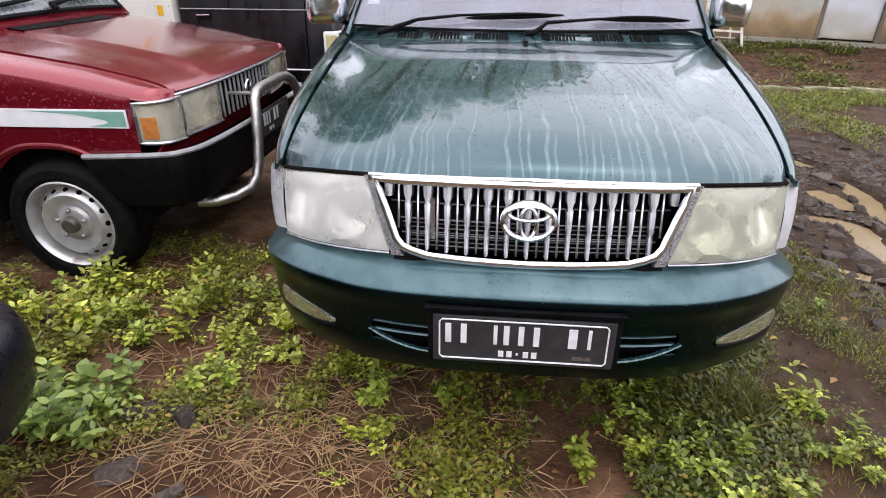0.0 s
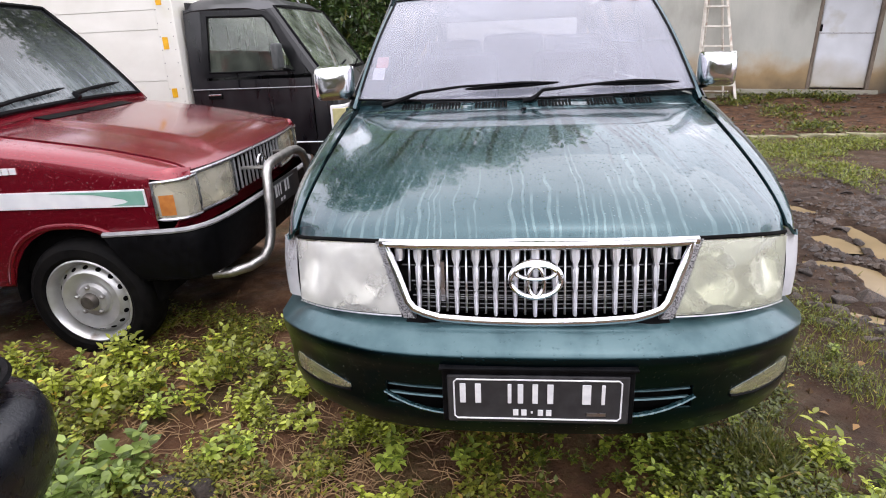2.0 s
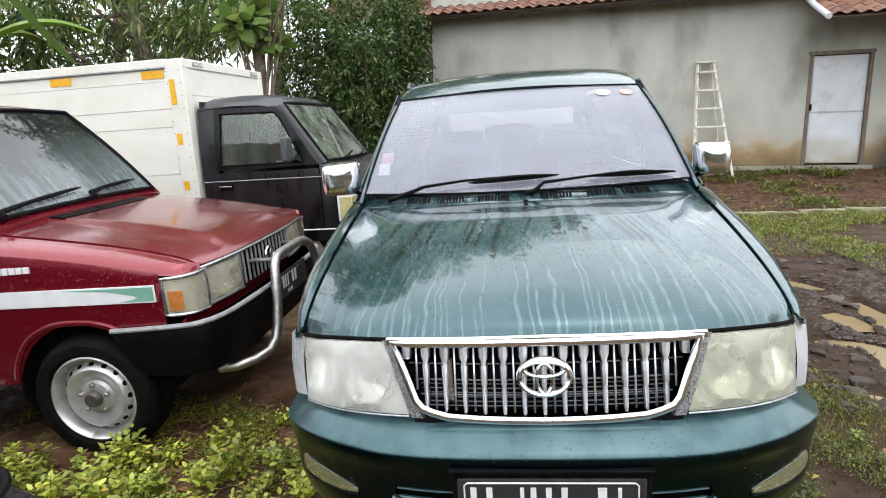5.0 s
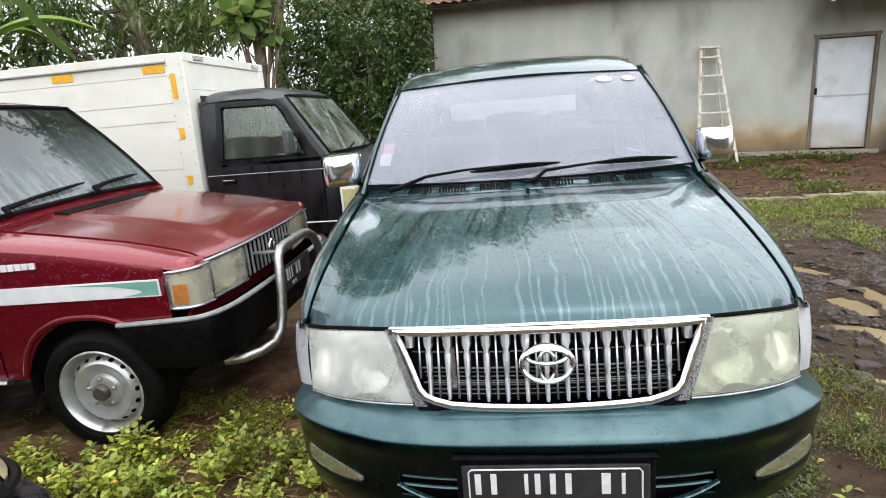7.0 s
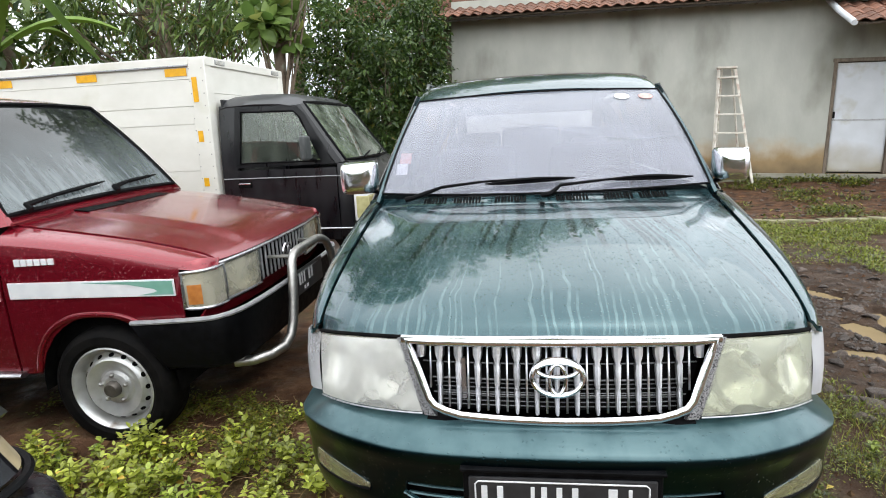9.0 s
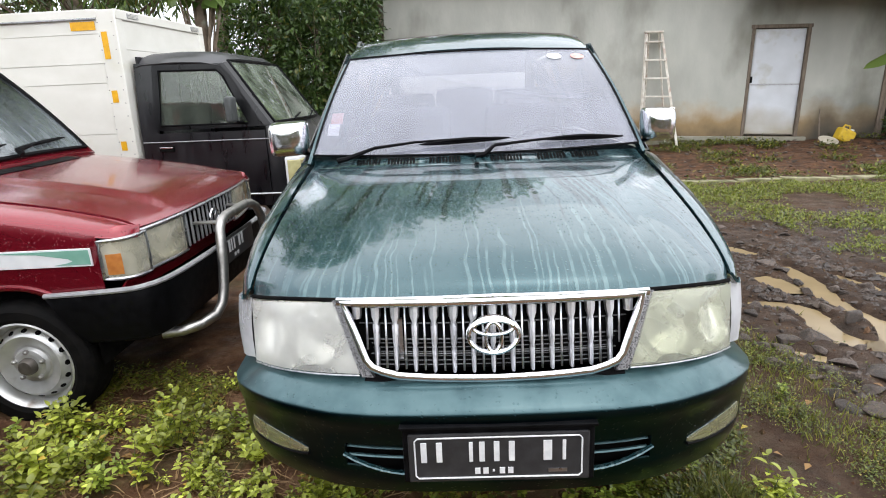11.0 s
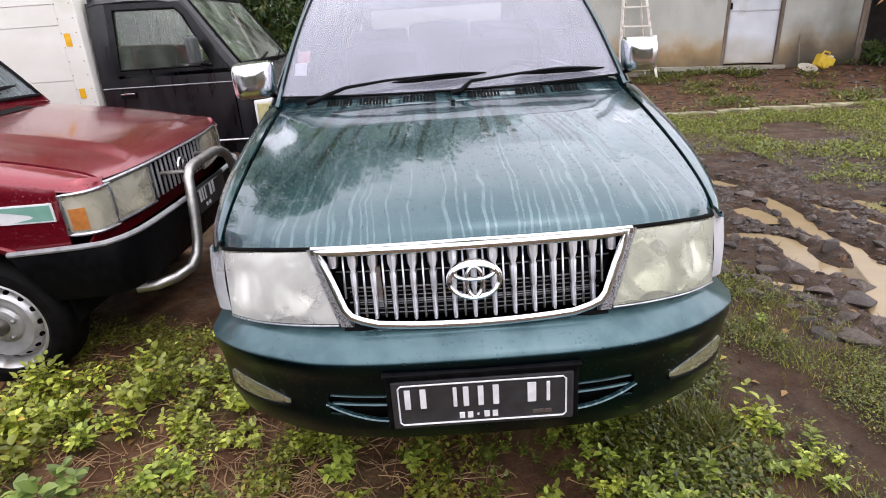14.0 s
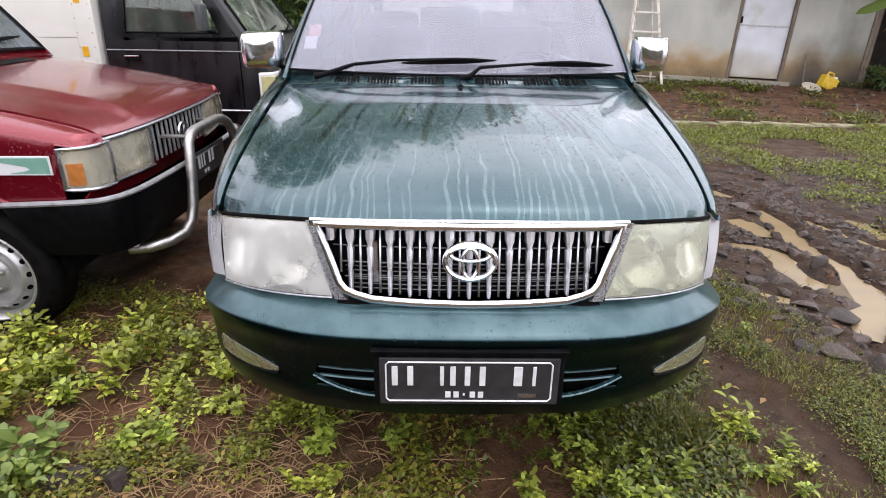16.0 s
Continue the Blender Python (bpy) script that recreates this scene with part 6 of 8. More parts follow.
        rows = []
        for t in np.linspace(0, 1, 6):
            p = p0.lerp(p1, t)
            rows.append([p + Vector((0.03, -sgn * 0.03, 0.01)), p + Vector((0.0, sgn * 0.004, 0)), p + Vector((-0.06, sgn * 0.006, -0.01)), p + Vector((-0.05, -sgn * 0.03, -0.03))])
        bm = bmesh.new()
        vs = sheet(bm, rows, close=True)
        bm.faces.new(vs[0])
        bm.faces.new(vs[-1])
        part("pillar", bm, BLACK_PAINT, cab)
        # head lamp at the corner of the nose
        y = side_y(0.75, far)
        lm = part("headlight", block(1.305, 1.44, min(y - sgn * -0.012, y - sgn * 0.22), max(y - sgn * -0.012, y - sgn * 0.22), 0.590, 0.845, bevel=0.016), DECAL_WHITE, cab, "square lamp in a bright bezel")
        part("lens", block(1.328, 1.452, min(y + sgn * 0.017, y - sgn * 0.20), max(y + sgn * 0.017, y - sgn * 0.20), 0.615, 0.82, bevel=0.01), LAMP_YELLOW, lm)
        part("lamp_inner", block(1.34, 1.43, min(y + sgn * 0.010, y - sgn * 0.19), max(y + sgn * 0.010, y - sgn * 0.19), 0.625, 0.81, bevel=0.01), REFLECTOR, lm)
    # windscreen
    def ws(s, t):
        a = Vector((1.24 + 0.05 * (1 - s * s), 0.765 + 0.70 * s, 1.145))
        b = Vector((0.865 + 0.03 * (1 - s * s), 0.765 + 0.64 * s, 1.675))
        return a.lerp(b, t)
    # patchy greenish film paints bright reflections of trees and sky on this glass
    g = part("windshield", shell([[ws(s, t) for s in np.linspace(-1, 1, 13)] for t in np.linspace(0, 1, 6)], -0.006), pane_mat("cab front glass", (0.20, 0.24, 0.19), 0.75, 0.03, 0.16, (0.44, 0.50, 0.42), 0.9), cab)
    g.visible_shadow = False
    loop = [ws(s, 0) for s in np.linspace(-1, 1, 11)] + [ws(1, t) for t in (0.3, 0.6, 1)] + [ws(s, 1) for s in np.linspace(0.8, -1, 10)] + [ws(-1, t) for t in (0.6, 0.3)]
    part("windshield_seal", rod([p + Vector((0.004, 0, 0.004)) for p in loop], 0.012, 6, closed=True), BLACK_PLASTIC, cab)
    rows = [[Vector((x, 0.765 + (0.685 - 0.01 * (x > 0.8)) * s, z - 0.105 * abs(s) ** 8)) for s in np.linspace(-1, 1, 15)] for x, z in ((0.05, 1.755), (0.12, 1.775), (0.4, 1.785), (0.65, 1.775), (0.80, 1.745), (0.865, 1.70))]
    part("roof", shell(rows, 0.03), mat("worn black roof", (0.010, 0.010, 0.012), (0.045, 0.045, 0.05), 2.5, 0.35, rough2=0.6, coat=0.3, stretch=(2, 4, 1)), cab, "black roof faded to grey")
    rows = [[Vector((x, 0.765 + 0.66 * s, z)) for s in (-1, 1)] for x, z in ((0.06, 0.45), (0.06, 1.1), (0.06, 1.74))]
    part("rear_wall", shell(rows, 0.02), BLACK_PAINT, cab)
    rows = [[Vector((x, 0.765 + 0.70 * s, z)) for s in np.linspace(-1, 1, 5)] for x, z in ((1.25, 1.145), (1.30, 1.115), (1.40, 0.95))]
    part("nose_top", shell(rows, 0.02), BLACK_PAINT, cab)
    bm = bmesh.new()
    box(bm, 0.3, 0.75, 0.15, 0.65, 0.62, 0.85, bevel=0.05)
    box(bm, 0.16, 0.30, 0.15, 0.65, 0.80, 1.35, bevel=0.05)
    part("seat", bm, SEAT, cab)
    part("steering_wheel", rod([(0.92 + 0.06 * math.sin(a), 0.40 + 0.17 * math.cos(a), 1.10 + 0.10 * math.sin(a)) for a in np.linspace(0, math.tau, 21)[:-1]], 0.012, 6, closed=True), BLACK_PLASTIC, cab)
    part("dashboard", block(0.98, 1.22, 0.10, 1.43, 0.85, 1.10, bevel=0.03), BLACK_PLASTIC, cab)
    m_ = part("wing_mirror", block(0.905, 0.965, -0.165, -0.02, 1.165, 1.375, bevel=0.020), mat("grey mirror plastic", (0.045, 0.05, 0.05), (0.07, 0.075, 0.075), 20, 0.55), cab, "grey plastic wing mirror")
    part("mirror_arm", rod([(0.93, -0.06, 1.20), (0.95, -0.03, 1.165), (0.98, 0.03, 1.155)], 0.012, 6), BLACK_PLASTIC, m_)
    for piv in (0.45, 0.95):
        part("wiper", rod([ws((piv - 0.765) / 0.7, 0.0) + Vector((0.02, 0, 0.01)), ws((piv - 0.5) / 0.7, 0.08) + Vector((0.02, 0, 0.012))], 0.009, 6), BLACK_PLASTIC, cab)
    # chassis and wheels
    bm = bmesh.new()
    for y in (0.45, 1.10):
        box(bm, -3.2, 1.2, y - 0.04, y + 0.04, 0.46, 0.60)
    part("chassis", bm, DARK, tr)
    for x in (0.95, -2.0):
        for y, sg in ((0.14, -1), (1.43, 1)):
            m = pose(x, y, 0.28, -90 * sg, 0, 0)
            bm = bmesh.new()
            lathe(bm, [(0.17, 0.0), (0.18, 0.07), (0.24, 0.08), (0.275, 0.06), (0.28, 0.0), (0.275, -0.07), (0.18, -0.08), (0.17, 0)], m, 32)
            w_ = part("wheel", bm, RUBBER, tr)
            bm = bmesh.new()
            lathe(bm, [(0.18, 0.06), (0.165, 0.03), (0.10, 0.02), (0.06, 0.05), (0.0005, 0.055)], m, 24)
            part("rim", bm, RIM, w_)
    return tr


truck = box_truck()

# ---- the black car beside the camera: only its front corner is seen ----
BEIGE = pane_mat("aged marker lens", (0.75, 0.66, 0.45), 0.03, 0.1, 0.6, (0.50, 0.42, 0.27))
NAVY = mat("wet black bumper", (0.003, 0.0035, 0.006), (0.007, 0.008, 0.012), 18, 0.20, bump=0.2, fine=140, rough2=0.4)


def black_car():
    INSIDE[0] = Vector((-1.6, 0, 0.6))
    car = empty("car", YARD @ pose(-1.20, -0.80, 0, 0, 0, -4), "dark car with wet black bumper and yellowed corner lamp", "car")

    path = [(-0.62, 0.80), (-0.45, 0.802), (-0.30, 0.795), (-0.17, 0.765), (-0.08, 0.70), (-0.035, 0.61), (-0.01, 0.48), (0.0, 0.25), (0.003, 0.0)]
    path = path + [(u, -y) for u, y in reversed(path[:-1])]

    def edge(i):
        return Vector((smooth_curve([(j, p[0]) for j, p in enumerate(path)], i), smooth_curve([(j, p[1]) for j, p in enumerate(path)], i), 0))

    def bp(a, k):
        i = a * (len(path) - 1)
        ins, z = ((0.14, 0.545), (0.09, 0.552), (0.045, 0.548), (0.015, 0.525), (0.0, 0.48), (0.0, 0.42), (0.012, 0.395), (0.012, 0.36), (0.05, 0.28))[k]
        d = (edge(min(i + 0.3, len(path) - 1)) - edge(max(i - 0.3, 0))).normalized()
        return edge(i) + Vector((d.y, -d.x, 0)) * ins + Vector((0, 0, z))
    part("bumper", shell([[bp(a, k) for a in np.linspace(0, 1, 65)] for k in range(9)], 0.01), NAVY, car, "wet black plastic bumper")
    for side in (-1, 1):
        def lamp(a, b):
            pts = [(-0.52, 0.775), (-0.34, 0.765), (-0.24, 0.73), (-0.17, 0.66), (-0.145, 0.56), (-0.13, 0.40)]
            u = smooth_curve([(i / 5, p[0]) for i, p in enumerate(pts)], a)
            y = smooth_curve([(i / 5, p[1]) for i, p in enumerate(pts)], a)
            return Vector((u - 0.06 * b, side * (y - 0.03 * b), 0.60 + 0.125 * b))
        mk = part("corner_lamp", shell([[lamp(a, b) for a in np.linspace(0, 0.60, 11)] for b in np.linspace(0, 1, 5)], 0.006), BEIGE, car, "yellowed corner marker lens")
        hl = part("headlight", shell([[lamp(a, b) for a in np.linspace(0.62, 1, 9)] for b in np.linspace(0, 1, 5)], 0.006), GLASS, car, "dark wet headlight glass")
        part("lamp_rim", rod([lamp(a, -0.10) + Vector((0.01, 0, 0)) for a in np.linspace(0, 1, 15)], 0.014, 6, flat=0.7), BLACK_PLASTIC, mk, "dark trim under the lamp")
        part("lamp_rim", rod([lamp(0.61, b) for b in (0, 0.5, 1)], 0.005, 6), BLACK_PLASTIC, mk)
        rows = [[(u, side * (0.80 - 0.02 * (z > 0.7)), z) for u in np.linspace(-0.55, -3.9, 12)] for z in (0.38, 0.6, 0.8, 0.95)]
        part("side_panel", shell(rows, 0.02), BLACK_PAINT, car)
    part("grille", block(-0.20, -0.14, -0.38, 0.38, 0.60, 0.72, bevel=0.01), DARK, car)
    rows = [[Vector((-0.16 - 0.10 * abs(s) ** 3 - 0.95 * t, 0.74 * s, 0.745 + 0.19 * t ** 0.6 - 0.03 * abs(s) ** 3)) for s in np.linspace(-1, 1, 17)] for t in (0, 0.03, 0.1, 0.25, 0.5, 0.75, 1)]
    part("hood", shell(rows, 0.015), BLACK_PAINT, car)
    rows = [[Vector((-1.10 - 0.62 * t, (0.70 - 0.10 * t) * s, 0.94 + 0.44 * t)) for s in np.linspace(-1, 1, 9)] for t in (0, 0.5, 1)]
    g = part("windshield", shell(rows, 0.006), GLASS, car)
    rows = [[Vector((-1.72 - 1.5 * t, 0.60 * s, 1.38 + 0.03 * math.sin(math.pi * t) - 0.03 * abs(s) ** 3)) for s in np.linspace(-1, 1, 9)] for t in np.linspace(0, 1, 6)]
    part("roof", shell(rows, 0.02), BLACK_PAINT, car)
    for side in (-1, 1):
        rows = [[(u, side * (0.78 - 0.18 * t), 0.95 + 0.42 * t) for u in (-1.15 - 0.60 * t, -2.2, -3.7 + 0.45 * t)] for t in (0, 0.5, 1)]
        part("side_window", shell(rows, 0.006), GLASS, car)
        for u in (-0.72, -3.1):
            m = pose(u, side * 0.69, 0.29, -90 * side, 0, 0)
            bm = bmesh.new()
            lathe(bm, [(0.18, 0.0), (0.19, 0.07), (0.25, 0.08), (0.285, 0.05), (0.29, 0.0), (0.285, -0.08), (0.19, -0.08), (0.18, 0)], m, 32)
            w_ = part("wheel", bm, RUBBER, car)
            bm = bmesh.new()
            lathe(bm, [(0.19, 0.06), (0.17, 0.03), (0.06, 0.05), (0.0005, 0.055)], m, 24)
            part("rim", bm, RIM, w_)
    part("floor_pan", block(-3.8, -0.25, -0.70, 0.70, 0.30, 0.55, bevel=0.03), DARK, car)
    rows = [[(-3.9 + 0.35 * max(0, (z - 0.95) / 0.42), 0.76 * s * (1 - 0.2 * max(0, (z - 0.95) / 0.42)), z) for s in np.linspace(-1, 1, 7)] for z in (0.4, 0.7, 0.95, 1.37)]
    part("tail", shell(rows, 0.02), BLACK_PAINT, car)
    return car


black = black_car()

# ---- plants ----
def leaf_mat(name, dark, light, old=None, rough=0.38, glow=0.35):
    """Leaves: each one its own shade between dark and light, some old ones yellow; light shines through."""
    m, n, l, p = nodes_of(name)
    g = n.new("ShaderNodeNewGeometry")
    r = n.new("ShaderNodeValToRGB")
    e = r.color_ramp.elements
    e[0].color, e[1].color = (*dark, 1), (*light, 1)
    e[0].position, e[1].position = 0.0, 0.93
    if old:
        k = e.new(0.96)
        k.color = (*old, 1)
    l.new(g.outputs["Random Per Island"], r.inputs[0])
    oi = n.new("ShaderNodeObjectInfo")
    hs = n.new("ShaderNodeHueSaturation")
    mr = n.new("ShaderNodeMapRange")
    mr.inputs["To Min"].default_value, mr.inputs["To Max"].default_value = 0.66, 1.25
    l.new(oi.outputs["Random"], mr.inputs["Value"])
    l.new(mr.outputs[0], hs.inputs["Value"])
    l.new(r.outputs[0], hs.inputs["Color"])
    l.new(hs.outputs[0], p.inputs["Base Color"])
    p.inputs["Roughness"].default_value = rough
    tr = n.new("ShaderNodeBsdfTranslucent")
    l.new(hs.outputs[0], tr.inputs[0])
    mx = n.new("ShaderNodeMixShader")
    mx.inputs[0].default_value = glow
    l.new(p.outputs[0], mx.inputs[1])
    l.new(tr.outputs[0], mx.inputs[2])
    l.new(mx.outputs[0], n["Material Output"].inputs[0])
    return m


WEED = leaf_mat("weed leaves", (0.16, 0.185, 0.02), (0.80, 0.87, 0.17), (0.80, 0.56, 0.12), 0.24, 0.42)
WEED_GREEN = leaf_mat("fresh green weed leaves", (0.12, 0.17, 0.02), (0.64, 0.76, 0.14), (0.55, 0.50, 0.09), 0.3, 0.4)
OLIVE_WEED = leaf_mat("dull green weed leaves", (0.06, 0.085, 0.010), (0.30, 0.34, 0.045), (0.40, 0.32, 0.06), 0.32, 0.4)
WEED_BIG = leaf_mat("large weed leaves", (0.14, 0.21, 0.045), (0.54, 0.68, 0.20), (0.42, 0.46, 0.10), 0.28, 0.4)
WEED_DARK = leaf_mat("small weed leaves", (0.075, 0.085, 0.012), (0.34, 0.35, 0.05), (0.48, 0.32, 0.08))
GRASS = leaf_mat("grass blades", (0.07, 0.085, 0.014), (0.26, 0.27, 0.045), (0.34, 0.26, 0.09), 0.5)
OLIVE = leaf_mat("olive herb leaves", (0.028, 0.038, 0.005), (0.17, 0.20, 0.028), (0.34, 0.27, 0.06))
MANGO = leaf_mat("long tree leaves", (0.030, 0.064, 0.016), (0.16, 0.23, 0.055), (0.20, 0.16, 0.04), 0.3)
SHRUB = leaf_mat("shrub leaves", (0.016, 0.042, 0.011), (0.115, 0.185, 0.045), (0.16, 0.16, 0.03), 0.32)
FAR_LEAF = leaf_mat("far tree leaves", (0.06, 0.11, 0.035), (0.26, 0.35, 0.11), None, 0.45, 0.5)
BROAD = leaf_mat("broad light leaves", (0.13, 0.23, 0.05), (0.30, 0.42, 0.11), (0.36, 0.38, 0.10), 0.35, 0.45)
STRAW = mat("dry straw", (0.36, 0.23, 0.11), (0.17, 0.095, 0.042), 20, 0.7)
STEM = mat("green stem", (0.08, 0.11, 0.03), (0.12, 0.10, 0.04), 20, 0.6)
BARK = mat("grey-brown bark", (0.16, 0.12, 0.085), (0.085, 0.06, 0.042), 9, 0.85, bump=0.8, fine=22, stain=(0.20, 0.20, 0.15), stain_scale=5)
DEAD_LEAF = leaf_mat("fallen leaves", (0.14, 0.07, 0.025), (0.34, 0.19, 0.06), (0.45, 0.34, 0.05), 0.6, 0.2)


STONE = mat("wet brown stone", (0.040, 0.029, 0.024), (0.130, 0.097, 0.080), 9, 0.42, bump=0.9, fine=30, rough2=0.75, stain=(0.15, 0.11, 0.08), stain_scale=5, stain_at=(0.56, 0.74), vary=0.45)


def leaf_mesh(name, base, way, up, length, width, fold=0.25, bend=0.25, full=False):
    """Many leaves in one mesh, all arrays: base points, directions, rough up vectors, lengths and widths. Each is folded along its midrib; full ones have a rounded outline."""
    base, way, up = (np.asarray(a, float) for a in (base, way, up))
    length, width = np.asarray(length, float)[:, None], np.asarray(width, float)[:, None]
    way = way / (np.linalg.norm(way, axis=1, keepdims=True) + 1e-9)
    side = np.cross(way, up)
    side /= np.linalg.norm(side, axis=1, keepdims=True) + 1e-9
    nor = np.cross(side, way)

    def at(t, s):
        return base + way * length * t + side * width * 0.5 * s + nor * (width * fold * abs(s) - length * bend * t * t)
    if full:
        v = [at(0, 0), at(0.22, -0.75), at(0.22, 0), at(0.22, 0.75), at(0.5, -1), at(0.5, 0), at(0.5, 1), at(0.78, -0.62), at(0.78, 0), at(0.78, 0.62), at(1, 0)]
        tris = [[0, 1, 2], [0, 2, 3], [1, 4, 2], [4, 5, 2], [2, 5, 3], [5, 6, 3], [4, 7, 5], [7, 8, 5], [5, 8, 6], [8, 9, 6], [7, 10, 8], [8, 10, 9]]
    else:
        v = [at(0, 0), at(0.48, -1), at(0.48, 0), at(0.48, 1), at(1, 0)]
        tris = [[0, 1, 2], [0, 2, 3], [1, 4, 2], [2, 4, 3]]
    k = len(v)
    v = np.stack(v, 1).reshape(-1, 3)
    f = (np.array(tris)[None] + k * np.arange(len(base))[:, None, None]).reshape(-1, 3)
    me = bpy.data.meshes.new(name)
    me.vertices.add(len(v))
    me.vertices.foreach_set("co", v.ravel())
    me.loops.add(f.size)
    me.loops.foreach_set("vertex_index", f.ravel())
    me.polygons.add(len(f))
    me.polygons.foreach_set("loop_start", np.arange(0, f.size, 3))
    me.update(calc_edges=True)
    me.validate()
    if full:
        me.polygons.foreach_set("use_smooth", [True] * len(me.polygons))
    return me


def rand_dirs(rs, n, lo, hi):
    """Directions with any bearing, and a rise between lo and hi degrees."""
    a, e = rs.uniform(0, math.tau, n), np.radians(rs.uniform(lo, hi, n))
    return np.stack([np.cos(a) * np.cos(e), np.sin(a) * np.cos(e), np.sin(e)], 1)


def weed_mesh(seed, stems, height, leaf, spread, material):
    """A leafy weed: the mesh of its stems and the mesh of its opposite pairs of leaves, with a rosette on top."""
    rs = np.random.RandomState(seed)
    b, w, ln, wd = [], [], [], []
    bm = bmesh.new()
    for s in range(stems):
        a, lean = rs.uniform(0, math.tau), rs.uniform(0.1, spread)
        h = height * rs.uniform(0.6, 1.1)
        pts = [np.array((math.cos(a) * lean * h * t ** 1.3, math.sin(a) * lean * h * t ** 1.3, h * t)) for t in np.linspace(0, 1, 5)]
        tube(bm, pts, [0.0022, 0.002, 0.0018, 0.0014, 0.001], 4)
        turn = rs.uniform(0, math.tau)
        for t in np.linspace(0.3, 1.0, 5):
            p = np.array((math.cos(a) * lean * h * t ** 1.3, math.sin(a) * lean * h * t ** 1.3, h * t))
            turn += math.pi / 2 + rs.uniform(-0.3, 0.3)
            for k in (0, math.pi):
                el = rs.uniform(-0.1, 0.55) if t < 0.95 else rs.uniform(0.4, 0.9)
                b.append(p)
                w.append((math.cos(turn + k) * math.cos(el), math.sin(turn + k) * math.cos(el), math.sin(el)))
                size = leaf * rs.uniform(0.55, 1.15) * (1.1 - 0.45 * abs(t - 0.75))
                ln.append(size)
                wd.append(size * rs.uniform(0.5, 0.68))
    me = leaf_mesh("leaves", b, w, np.tile((0, 0, 1.0), (len(b), 1)), ln, wd, 0.16, 0.22, True)
    me.materials.append(material)
    stem = bpy.data.meshes.new("weed")
    bm.to_mesh(stem)
    bm.free()
    stem.materials.append(STEM)
    return stem, me


